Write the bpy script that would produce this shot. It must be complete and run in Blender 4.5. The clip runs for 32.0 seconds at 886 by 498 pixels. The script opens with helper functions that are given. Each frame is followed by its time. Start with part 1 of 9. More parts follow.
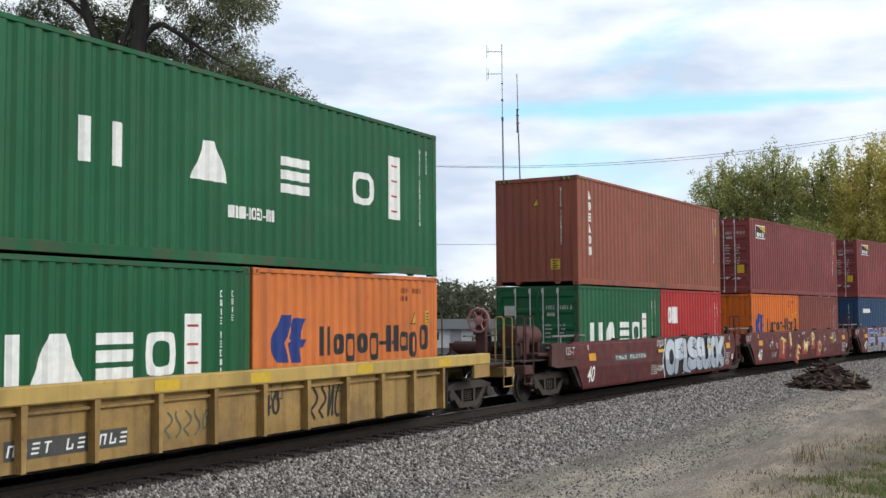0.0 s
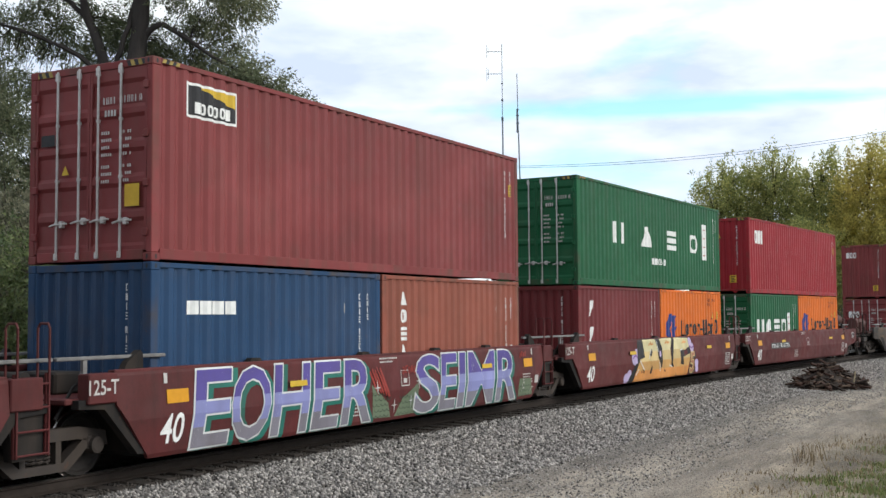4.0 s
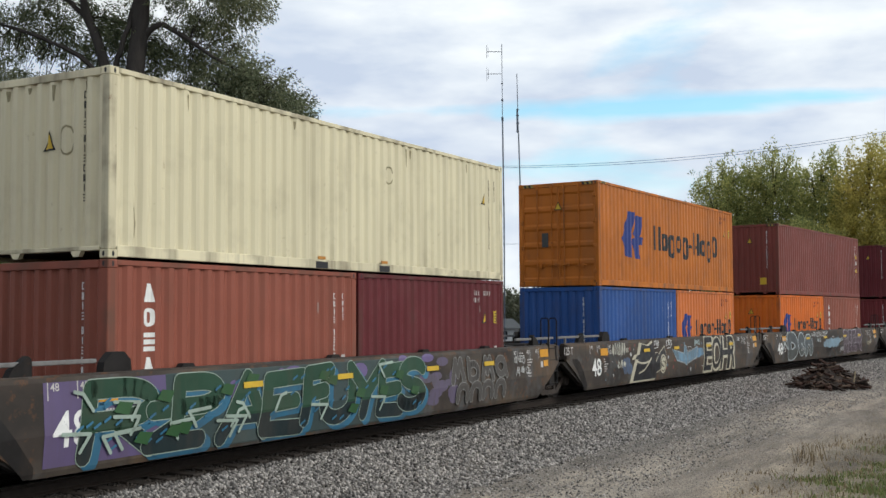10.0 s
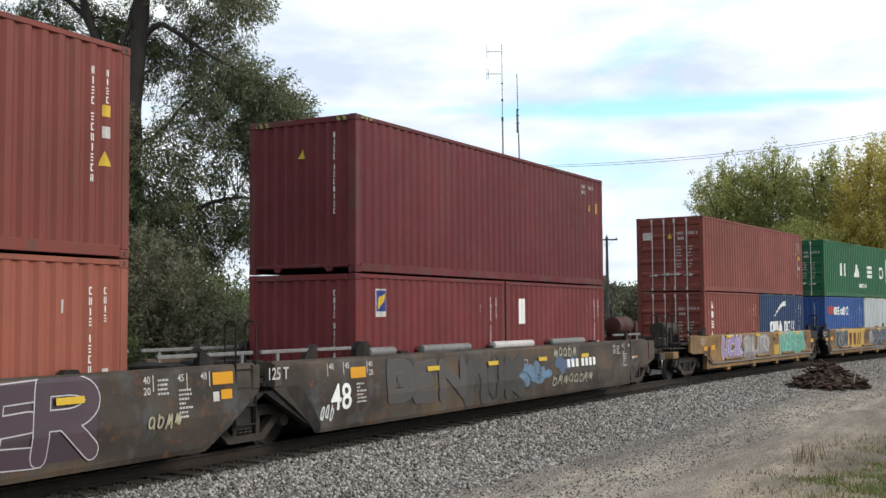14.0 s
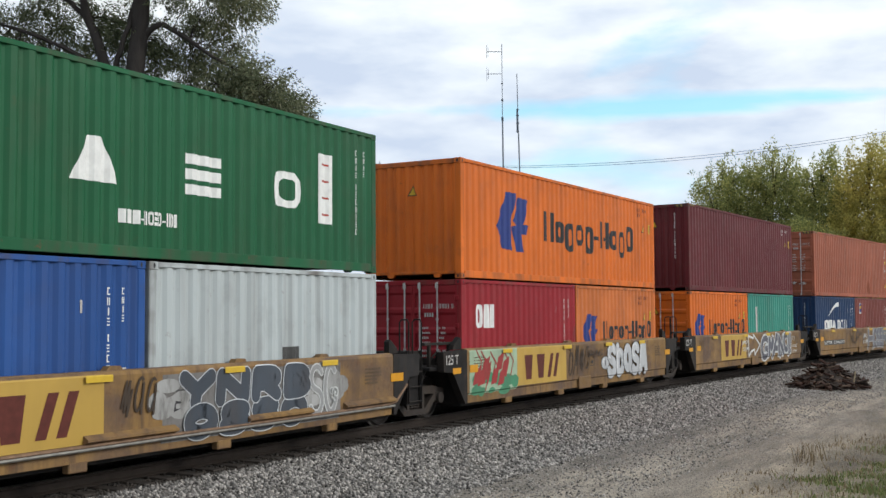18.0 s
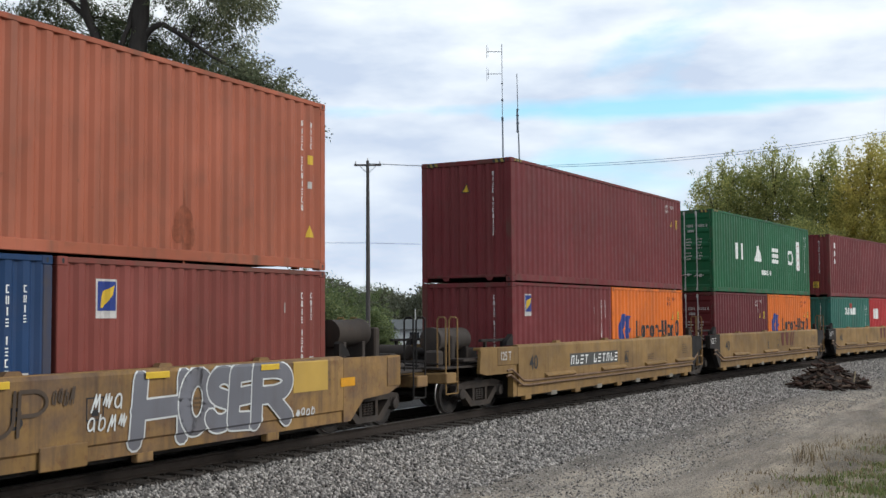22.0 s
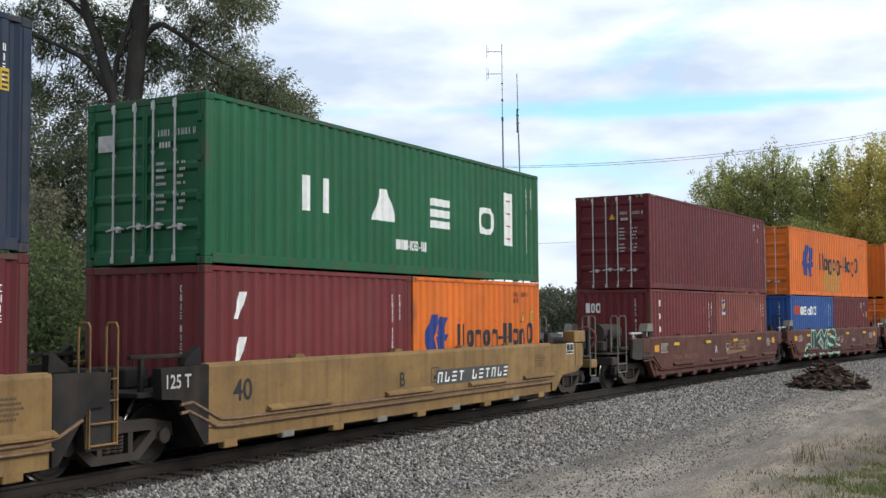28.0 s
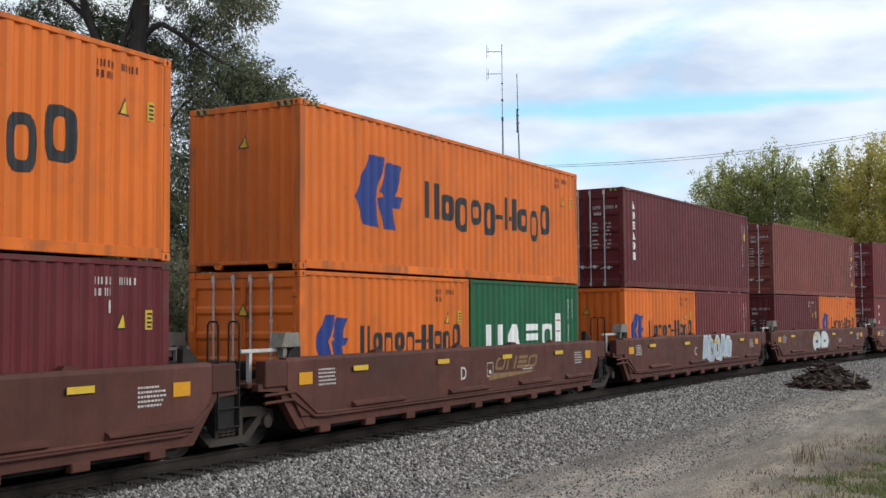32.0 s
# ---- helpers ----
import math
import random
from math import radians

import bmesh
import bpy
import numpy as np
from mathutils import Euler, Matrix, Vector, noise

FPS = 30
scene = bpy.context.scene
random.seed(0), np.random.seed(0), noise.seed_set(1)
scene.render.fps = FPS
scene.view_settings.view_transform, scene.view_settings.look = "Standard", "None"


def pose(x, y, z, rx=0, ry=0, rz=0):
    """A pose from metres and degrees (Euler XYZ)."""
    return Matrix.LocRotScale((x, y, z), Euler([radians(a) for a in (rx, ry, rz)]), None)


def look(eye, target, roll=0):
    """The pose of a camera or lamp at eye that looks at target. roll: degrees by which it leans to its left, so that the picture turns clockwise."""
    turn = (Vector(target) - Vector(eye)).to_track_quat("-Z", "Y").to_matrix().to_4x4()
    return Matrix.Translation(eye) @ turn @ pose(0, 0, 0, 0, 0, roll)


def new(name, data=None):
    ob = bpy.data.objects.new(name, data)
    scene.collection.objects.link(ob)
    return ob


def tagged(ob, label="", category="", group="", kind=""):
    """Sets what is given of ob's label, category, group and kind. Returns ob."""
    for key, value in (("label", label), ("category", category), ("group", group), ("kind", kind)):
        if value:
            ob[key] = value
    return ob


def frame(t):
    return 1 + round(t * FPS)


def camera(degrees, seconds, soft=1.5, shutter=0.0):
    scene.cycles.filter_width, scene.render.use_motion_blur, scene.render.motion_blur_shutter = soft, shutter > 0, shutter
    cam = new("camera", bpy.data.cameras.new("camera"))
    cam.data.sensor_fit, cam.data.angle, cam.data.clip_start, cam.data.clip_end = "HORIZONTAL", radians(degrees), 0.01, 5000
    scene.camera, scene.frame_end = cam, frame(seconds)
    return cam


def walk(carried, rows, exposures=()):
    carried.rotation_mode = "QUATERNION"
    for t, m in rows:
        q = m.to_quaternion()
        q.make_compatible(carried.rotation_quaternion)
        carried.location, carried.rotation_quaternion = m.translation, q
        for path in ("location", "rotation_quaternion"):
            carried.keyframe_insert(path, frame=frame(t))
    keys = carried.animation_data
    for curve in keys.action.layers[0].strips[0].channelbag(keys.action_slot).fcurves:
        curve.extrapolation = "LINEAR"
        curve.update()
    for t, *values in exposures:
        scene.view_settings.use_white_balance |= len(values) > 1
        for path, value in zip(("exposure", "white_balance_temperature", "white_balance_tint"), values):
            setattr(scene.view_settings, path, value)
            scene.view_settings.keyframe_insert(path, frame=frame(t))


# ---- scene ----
# camera on a tripod beside the line, looking along the curve
cam = camera(42.70, 32.0)
EYE = Vector((0.0, 0.0, 2.072))
YAW, PITCH = radians(63.423), radians(3.42)
AIM = EYE + Vector((math.sin(YAW) * math.cos(PITCH), math.cos(YAW) * math.cos(PITCH), math.sin(PITCH)))
walk(cam, [(0.0, look(EYE, AIM, -0.375)), (32.0, look(EYE, AIM, -0.375))],
     [(0.0, -0.42, 6350, 8.0), (2.0, -0.32, 6350, 8.0), (5.0, -0.24, 6350, 8.0), (6.0, -0.32, 6350, 8.0), (7.0, -0.43, 6350, 8.0), (9.0, -0.45, 6380, 8.0), (10.5, -0.57, 6400, 8.0), (12.0, -0.47, 6460, 8.0), (13.0, -0.32, 6480, 8.0), (14.0, -0.26, 6480, 8.0), (17.0, -0.32, 6460, 8.0), (18.0, -0.45, 6350, 8.0), (20.0, -0.52, 6280, 8.0), (22.0, -0.48, 6280, 8.0), (23.0, -0.25, 6280, 8.0), (25.0, -0.31, 6250, 8.0), (26.0, -0.24, 6280, 8.0), (29.0, -0.43, 6200, 8.0), (30.0, -0.15, 6250, 8.0), (31.0, -0.32, 6180, 8.0), (32.0, -0.50, 6150, 8.0)])

# ---- world, sun ----
SUN_FROM = Vector((0.28, -0.84, 0.47)).normalized()


def ramp(nt, source, stops):
    r = nt.nodes.new("ShaderNodeValToRGB")
    els = r.color_ramp.elements
    while len(els) < len(stops):
        els.new(0.5)
    for e, (pos, col) in zip(els, stops):
        e.position = pos
        e.color = (*col, 1) if len(col) == 3 else col
    nt.links.new(source, r.inputs[0])
    return r.outputs[0]


def build_world():
    world = bpy.data.worlds.new("overcast_sky")
    world.use_nodes = True
    nt = world.node_tree
    nt.nodes.clear()
    out = nt.nodes.new("ShaderNodeOutputWorld")
    bg = nt.nodes.new("ShaderNodeBackground")
    sky = nt.nodes.new("ShaderNodeTexSky")
    sky.sky_type, sky.sun_disc = "NISHITA", False
    sky.sun_elevation = math.asin(SUN_FROM.z)
    sky.sun_rotation = math.atan2(SUN_FROM.x, SUN_FROM.y)
    scale = nt.nodes.new("ShaderNodeMix")
    scale.data_type, scale.blend_type = "RGBA", "MULTIPLY"
    scale.inputs[0].default_value = 1.0
    scale.inputs[7].default_value = (0.165, 0.235, 0.235, 1)
    nt.links.new(sky.outputs[0], scale.inputs[6])
    tc = nt.nodes.new("ShaderNodeTexCoord")
    # flat cloud layer: stretch sideways towards the horizon
    mp = nt.nodes.new("ShaderNodeMapping")
    mp.inputs["Scale"].default_value = (1.0, 1.0, 3.4)
    mp.inputs["Location"].default_value = CLOUD_SHIFT
    nt.links.new(tc.outputs["Generated"], mp.inputs[0])
    n1 = nt.nodes.new("ShaderNodeTexNoise")
    n1.inputs["Scale"].default_value, n1.inputs["Detail"].default_value, n1.inputs["Roughness"].default_value = 3.4, 7.0, 0.5
    n1.inputs["Distortion"].default_value = 0.25
    nt.links.new(mp.outputs[0], n1.inputs["Vector"])
    cover = nt.nodes.new("ShaderNodeValToRGB")
    cover.color_ramp.elements[0].position, cover.color_ramp.elements[0].color = 0.24, (0.12, 0.12, 0.12, 1)
    cover.color_ramp.elements[1].position, cover.color_ramp.elements[1].color = 0.38, (1, 1, 1, 1)
    # the clouds break in a low streak of clear sky
    xyz = nt.nodes.new("ShaderNodeSeparateXYZ")
    nt.links.new(tc.outputs["Generated"], xyz.inputs[0])
    gap = ramp(nt, xyz.outputs["Z"], [(0.165, (0, 0, 0)), (0.178, (0.19, 0.19, 0.19)), (0.182, (0.19, 0.19, 0.19)), (0.194, (0, 0, 0))])
    thin = nt.nodes.new("ShaderNodeMath")
    thin.operation = "SUBTRACT"
    nt.links.new(n1.outputs["Fac"], thin.inputs[0])
    nt.links.new(gap, thin.inputs[1])
    nt.links.new(thin.outputs[0], cover.inputs[0])
    n2 = nt.nodes.new("ShaderNodeTexNoise")
    n2.inputs["Scale"].default_value, n2.inputs["Detail"].default_value, n2.inputs["Roughness"].default_value = 5.2, 6.0, 0.52
    nt.links.new(mp.outputs[0], n2.inputs["Vector"])
    tone = nt.nodes.new("ShaderNodeValToRGB")
    tone.color_ramp.elements[0].position, tone.color_ramp.elements[0].color = 0.36, (0.63, 0.71, 0.86, 1)
    tone.color_ramp.elements[1].position, tone.color_ramp.elements[1].color = 0.64, (1.07, 1.10, 1.11, 1)
    nt.links.new(n2.outputs["Fac"], tone.inputs[0])
    mix = nt.nodes.new("ShaderNodeMix")
    mix.data_type = "RGBA"
    nt.links.new(cover.outputs[0], mix.inputs[0])
    nt.links.new(scale.outputs[2], mix.inputs[6])
    nt.links.new(tone.outputs[0], mix.inputs[7])
    nt.links.new(mix.outputs[2], bg.inputs[0])
    bg.inputs[1].default_value = SKY_STRENGTH
    nt.links.new(bg.outputs[0], out.inputs[0])
    scene.world = world


CLOUD_SHIFT = (0.3, 0.2, 0.1)
SKY_STRENGTH = 1.40
build_world()
sun_data = bpy.data.lights.new("sun", "SUN")
sun_data.energy, sun_data.angle, sun_data.color = 3.2, radians(24), (1.0, 0.95, 0.88)
sun = new("sun", sun_data)
sun.matrix_basis = look((0, 0, 60), Vector((0, 0, 60)) - SUN_FROM)


# ---- materials ----
def nodes_of(name):
    m = bpy.data.materials.new(name)
    m.use_nodes = True
    nt = m.node_tree
    return m, nt, nt.nodes["Principled BSDF"]


def noise_tex(nt, scale, detail=4.0, stretch=(1, 1, 1), rough=0.55, per_object=True):
    tc = nt.nodes.new("ShaderNodeTexCoord")
    mp = nt.nodes.new("ShaderNodeMapping")
    mp.inputs["Scale"].default_value = stretch
    nt.links.new(tc.outputs["Object"], mp.inputs[0])
    n = nt.nodes.new("ShaderNodeTexNoise")
    n.noise_dimensions = "4D"
    n.inputs["Scale"].default_value, n.inputs["Detail"].default_value, n.inputs["Roughness"].default_value = scale, detail, rough
    nt.links.new(mp.outputs[0], n.inputs["Vector"])
    if per_object:
        info = nt.nodes.new("ShaderNodeObjectInfo")
        mul = nt.nodes.new("ShaderNodeMath")
        mul.operation = "MULTIPLY"
        mul.inputs[1].default_value = 40.0
        nt.links.new(info.outputs["Random"], mul.inputs[0])
        nt.links.new(mul.outputs[0], n.inputs["W"])
    return n.outputs["Fac"]


def blend(nt, fac, a, b, mode="MIX"):
    m = nt.nodes.new("ShaderNodeMix")
    m.data_type, m.blend_type = "RGBA", mode
    for sock, v in ((m.inputs[0], fac), (m.inputs[6], a), (m.inputs[7], b)):
        if isinstance(v, (int, float)):
            sock.default_value = v
        elif isinstance(v, tuple):
            sock.default_value = (*v, 1) if len(v) == 3 else v
        else:
            nt.links.new(v, sock)
    return m.outputs[2]


def bumped(nt, bsdf, height, strength, dist):
    b = nt.nodes.new("ShaderNodeBump")
    b.inputs["Strength"].default_value, b.inputs["Distance"].default_value = strength, dist
    nt.links.new(height, b.inputs["Height"])
    nt.links.new(b.outputs[0], bsdf.inputs["Normal"])


MATS = {}
PAINT_RGB = {}


def paint(name, rgb, rough=0.5, dirt=0.35, rust=0.25, fade=0.25, dirt_rgb=(0.07, 0.05, 0.035), rust_rgb=(0.12, 0.045, 0.02), metal=0.0):
    """Weathered paint: faded patches, dirt running down in streaks, rust freckles."""
    if name in MATS:
        return MATS[name]
    m, nt, bsdf = nodes_of(name)
    light = tuple(min(1, c * (1 + fade) + 0.03 * fade) for c in rgb)
    dark = tuple(c * (1 - 0.6 * fade) for c in rgb)
    base = ramp(nt, noise_tex(nt, 0.55, 3), [(0.3, dark), (0.52, rgb), (0.75, light)])
    streak = ramp(nt, noise_tex(nt, 3.2, 5, (1, 1, 0.07)), [(0.48, (0, 0, 0)), (0.75, (dirt, dirt, dirt))])
    base = blend(nt, streak, base, dirt_rgb)
    grime = ramp(nt, noise_tex(nt, 1.5, 6), [(0.53, (0, 0, 0)), (0.80, (dirt, dirt, dirt))])
    base = blend(nt, grime, base, dirt_rgb)
    spot = ramp(nt, noise_tex(nt, 7.0, 6, rough=0.65), [(0.63, (0, 0, 0)), (0.72, (rust, rust, rust))])
    base = blend(nt, spot, base, rust_rgb)
    nt.links.new(base, bsdf.inputs["Base Color"])
    r = ramp(nt, noise_tex(nt, 4.0, 4), [(0.3, (rough - 0.08,) * 3), (0.7, (rough + 0.14,) * 3)])
    nt.links.new(r, bsdf.inputs["Roughness"])
    bsdf.inputs["Metallic"].default_value = metal
    bsdf.inputs["Specular IOR Level"].default_value = 0.22
    bumped(nt, bsdf, noise_tex(nt, 2.2, 4), 0.25, 0.012)
    MATS[name] = m
    PAINT_RGB[name] = rgb
    return m


def scuffed(mat):
    """The same paint, scraped and rusted by handling, for posts, rails and castings."""
    return paint("scuffed_" + mat.name, PAINT_RGB[mat.name], dirt=0.85, rust=0.9, fade=0.25, rough=0.6)


def sooty_paint(name, rgb, **kw):
    """Old brown paint under uneven soot: dark bands, brown and bluish worn patches, streaks."""
    m, nt, bsdf = nodes_of(name)
    base = ramp(nt, noise_tex(nt, 0.6, 5, (1, 1, 1.6)), [(0.36, (0.024, 0.020, 0.017)), (0.46, rgb), (0.55, (0.060, 0.048, 0.038)), (0.64, (0.092, 0.060, 0.037))])
    worn = ramp(nt, noise_tex(nt, 1.9, 6, rough=0.6), [(0.52, (0, 0, 0)), (0.64, (0.6, 0.6, 0.6))])
    base = blend(nt, worn, base, (0.075, 0.078, 0.080))
    streak = ramp(nt, noise_tex(nt, 4.2, 6, (1, 1, 0.06)), [(0.50, (0, 0, 0)), (0.74, (0.7, 0.7, 0.7))])
    base = blend(nt, streak, base, (0.030, 0.024, 0.020))
    rusty = ramp(nt, noise_tex(nt, 6.0, 6, rough=0.65), [(0.56, (0, 0, 0)), (0.66, (0.75, 0.75, 0.75))])
    base = blend(nt, rusty, base, (0.105, 0.048, 0.022))
    nt.links.new(base, bsdf.inputs["Base Color"])
    bsdf.inputs["Roughness"].default_value = 0.72
    bsdf.inputs["Specular IOR Level"].default_value = 0.22
    bumped(nt, bsdf, noise_tex(nt, 2.2, 4), 0.3, 0.012)
    return m


def grimy_paint(name, rgb, grime, rust, amount, rough=0.62):
    """Car paint after years on the line: chalky and dark clouds, grime in blotches and runs, rust freckles, fine grain."""
    m, nt, bsdf = nodes_of(name)
    tone = ramp(nt, noise_tex(nt, 0.5, 5, (0.7, 1, 1.4)), [(0.30, tuple(c * 0.70 for c in rgb)), (0.50, rgb), (0.70, tuple(c * 1.20 + 0.006 for c in rgb))])
    k = (amount,) * 3
    blotch = ramp(nt, noise_tex(nt, 0.95, 7, (1, 1, 1.3), rough=0.6), [(0.44, (0, 0, 0)), (0.64, k)])
    c = blend(nt, blotch, tone, grime)
    runs = ramp(nt, noise_tex(nt, 5.5, 6, (1, 1, 0.05), rough=0.6), [(0.50, (0, 0, 0)), (0.70, tuple(0.8 * v for v in k))])
    c = blend(nt, runs, c, tuple(v * 0.6 for v in grime))
    spots = ramp(nt, noise_tex(nt, 8.0, 7, rough=0.7), [(0.56, (0, 0, 0)), (0.66, tuple(0.7 * v for v in k))])
    c = blend(nt, spots, c, rust)
    grain = ramp(nt, noise_tex(nt, 24.0, 4, (1, 1, 0.5)), [(0.3, (0.91, 0.91, 0.91)), (0.7, (1.07, 1.07, 1.07))])
    c = blend(nt, 1.0, c, grain, "MULTIPLY")
    nt.links.new(c, bsdf.inputs["Base Color"])
    r = ramp(nt, noise_tex(nt, 3.0, 5), [(0.3, (rough - 0.1,) * 3), (0.7, (rough + 0.16,) * 3)])
    nt.links.new(r, bsdf.inputs["Roughness"])
    bsdf.inputs["Specular IOR Level"].default_value = 0.2
    bumped(nt, bsdf, noise_tex(nt, 2.2, 4), 0.3, 0.012)
    return m


def plain(name, rgb, rough=0.6, metal=0.0, var=0.2):
    if name in MATS:
        return MATS[name]
    m, nt, bsdf = nodes_of(name)
    c = ramp(nt, noise_tex(nt, 9.0, 5), [(0.3, tuple(c * (1 - var) for c in rgb)), (0.7, tuple(min(1, c * (1 + var)) for c in rgb))])
    nt.links.new(c, bsdf.inputs["Base Color"])
    bsdf.inputs["Roughness"].default_value, bsdf.inputs["Metallic"].default_value = rough, metal
    bsdf.inputs["Specular IOR Level"].default_value = 0.22
    bumped(nt, bsdf, noise_tex(nt, 30.0, 3), 0.15, 0.004)
    MATS[name] = m
    return m


GREEN = paint("green_container_paint", (0.0085, 0.085, 0.033), dirt=0.18, rust=0.12, fade=0.16)
ORANGE = paint("orange_container_paint", (0.56, 0.125, 0.012), dirt=0.28, rust=0.45, fade=0.14)
OLD_ORANGE = paint("dull_orange_container_paint", (0.40, 0.12, 0.014), dirt=0.4, rust=0.6, fade=0.2)
PALE_ORANGE = paint("faded_orange_container_paint", (0.5, 0.14, 0.034), dirt=0.30, rust=0.45, fade=0.2)
MAROON = paint("maroon_container_paint", (0.125, 0.019, 0.021), dirt=0.2, rust=0.2, fade=0.22)
FADED_MAROON = paint("faded_maroon_container_paint", (0.172, 0.034, 0.034), dirt=0.25, rust=0.25, fade=0.28)
DARK_MAROON = paint("dark_maroon_container_paint", (0.094, 0.012, 0.0155), dirt=0.2, rust=0.15, fade=0.2)
BROWN = paint("red_brown_container_paint", (0.158, 0.038, 0.029), dirt=0.25, rust=0.3, fade=0.25)
TAN_BROWN = paint("faded_brown_container_paint", (0.285, 0.082, 0.044), dirt=0.4, rust=0.45, fade=0.22)
DULL_TAN = paint("dull_red_brown_container_paint", (0.226, 0.067, 0.043), dirt=0.26, rust=0.45, fade=0.16)
RED = paint("red_container_paint", (0.24, 0.012, 0.019), dirt=0.15, rust=0.12, fade=0.15)
BRIGHT_RED = paint("bright_red_container_paint", (0.33, 0.017, 0.019), dirt=0.2, rust=0.15, fade=0.2)
CREAM = paint("cream_container_paint", (0.60, 0.545, 0.375), dirt=0.25, rust=0.3, fade=0.06)
BLUE = paint("blue_container_paint", (0.018, 0.066, 0.225), dirt=0.2, rust=0.2, fade=0.2)
DEEP_BLUE = paint("deep_blue_container_paint", (0.008, 0.031, 0.088), dirt=0.2, rust=0.2, fade=0.2)
SLATE_BLUE = paint("dull_blue_container_paint", (0.014, 0.045, 0.105), dirt=0.25, rust=0.2, fade=0.2)
NAVY = paint("navy_container_paint", (0.0115, 0.022, 0.044), dirt=0.15, rust=0.1, fade=0.2)
TEAL = paint("teal_container_paint", (0.035, 0.21, 0.16), dirt=0.3, rust=0.2, fade=0.2)
SEA_GREEN = paint("sea_green_container_paint", (0.02, 0.105, 0.08), dirt=0.3, rust=0.2, fade=0.25)
PALE_GREY = paint("pale_grey_container_paint", (0.39, 0.425, 0.43), dirt=0.35, rust=0.4, fade=0.08)

CAR_MAROON = grimy_paint("maroon_car_paint", (0.090, 0.0190, 0.0185), (0.050, 0.020, 0.018), (0.030, 0.014, 0.012), 0.45)
CAR_BROWN = sooty_paint("sooty_brown_car_paint", (0.040, 0.031, 0.025), dirt=0.5, rust=0.5, fade=0.35, rough=0.65)
CAR_YELLOW = grimy_paint("yellow_car_paint", (0.215, 0.130, 0.048), (0.120, 0.074, 0.037), (0.135, 0.055, 0.022), 0.62)
CAR_PALE_YELLOW = grimy_paint("pale_yellow_car_paint", (0.300, 0.190, 0.066), (0.130, 0.085, 0.042), (0.120, 0.050, 0.022), 0.66)
CAR_OCHRE = grimy_paint("sooty_yellow_car_paint", (0.215, 0.125, 0.045), (0.088, 0.058, 0.046), (0.105, 0.045, 0.022), 0.85)
CHORD_YELLOW = paint("worn_chord_yellow", (0.42, 0.285, 0.085), dirt=0.5, rust=0.4, fade=0.15)
CAR_BRIGHT = paint("clean_yellow_panel_paint", (0.40, 0.255, 0.055), dirt=0.15, rust=0.1, fade=0.1)
CAR_RUST = grimy_paint("rusty_brown_car_paint", (0.080, 0.027, 0.0185), (0.048, 0.022, 0.017), (0.040, 0.018, 0.012), 0.5)
SOOT = paint("sooty_black_steel", (0.0125, 0.0110, 0.0105), dirt=0.35, rust=0.35, fade=0.3, rough=0.8)
TRUCK_STEEL = paint("dusty_truck_steel", (0.036, 0.029, 0.025), dirt=0.45, rust=0.5, fade=0.4, rough=0.75)
WHEEL_STEEL = plain("wheel_steel", (0.028, 0.024, 0.022), 0.6, 0.3)
TREAD = plain("polished_tread_steel", (0.42, 0.40, 0.38), 0.3, 1.0)
RAIL_SIDE = plain("rusty_rail_steel", (0.027, 0.020, 0.016), 0.8)
TIE_WOOD = plain("oily_tie_wood", (0.040, 0.033, 0.028), 0.9, var=0.4)
BAR_STEEL = plain("galvanised_bar", (0.46, 0.45, 0.43), 0.5, 0.2)
WORN_PIPE = plain("worn_brown_pipe", (0.155, 0.095, 0.058), 0.5, 0.2, var=0.4)
RUST_STAIN = plain("rust_stain", (0.20, 0.060, 0.032), 0.8, var=0.35)
STAIN = plain("old_olive_stain", (0.24, 0.21, 0.125), 0.7, var=0.3)
FAINT_INK = plain("faded_dark_stencil", (0.085, 0.058, 0.034), 0.65)
BRAKE_RED = plain("faded_red_wheel", (0.19, 0.048, 0.042), 0.6)
PIPE_GREY = plain("grey_pipe_steel", (0.20, 0.19, 0.17), 0.55, 0.5)
WHITE = plain("white_marking", (0.66, 0.66, 0.64), 0.6, var=0.1)
DULL_WHITE = plain("worn_white_marking", (0.42, 0.40, 0.38), 0.6, var=0.2)
INK = plain("black_marking", (0.022, 0.022, 0.024), 0.55)
LOGO_BLUE = plain("blue_marking", (0.018, 0.036, 0.17), 0.5, var=0.12)
STICKER = plain("yellow_sticker", (0.50, 0.33, 0.03), 0.5, var=0.1)
HAZARD_YELLOW = plain("worn_hazard_yellow", (0.26, 0.19, 0.05), 0.6, var=0.4)
PATCH_OCHRE = plain("faded_ochre_patch", (0.40, 0.18, 0.035), 0.6, var=0.25)
AMBER = plain("amber_reflector", (0.52, 0.24, 0.012), 0.4, var=0.1)
RED_MARK = plain("red_marking", (0.32, 0.045, 0.03), 0.55)
BROWN_MARK = plain("brown_red_marking", (0.085, 0.020, 0.014), 0.6)
PINK_WHEEL = plain("faded_pink_paint", (0.34, 0.17, 0.16), 0.6)
FADED_GOLD = plain("faded_gold_marking", (0.175, 0.105, 0.045), 0.6)
GREY_PLATE = plain("grey_plate", (0.055, 0.055, 0.053), 0.6)


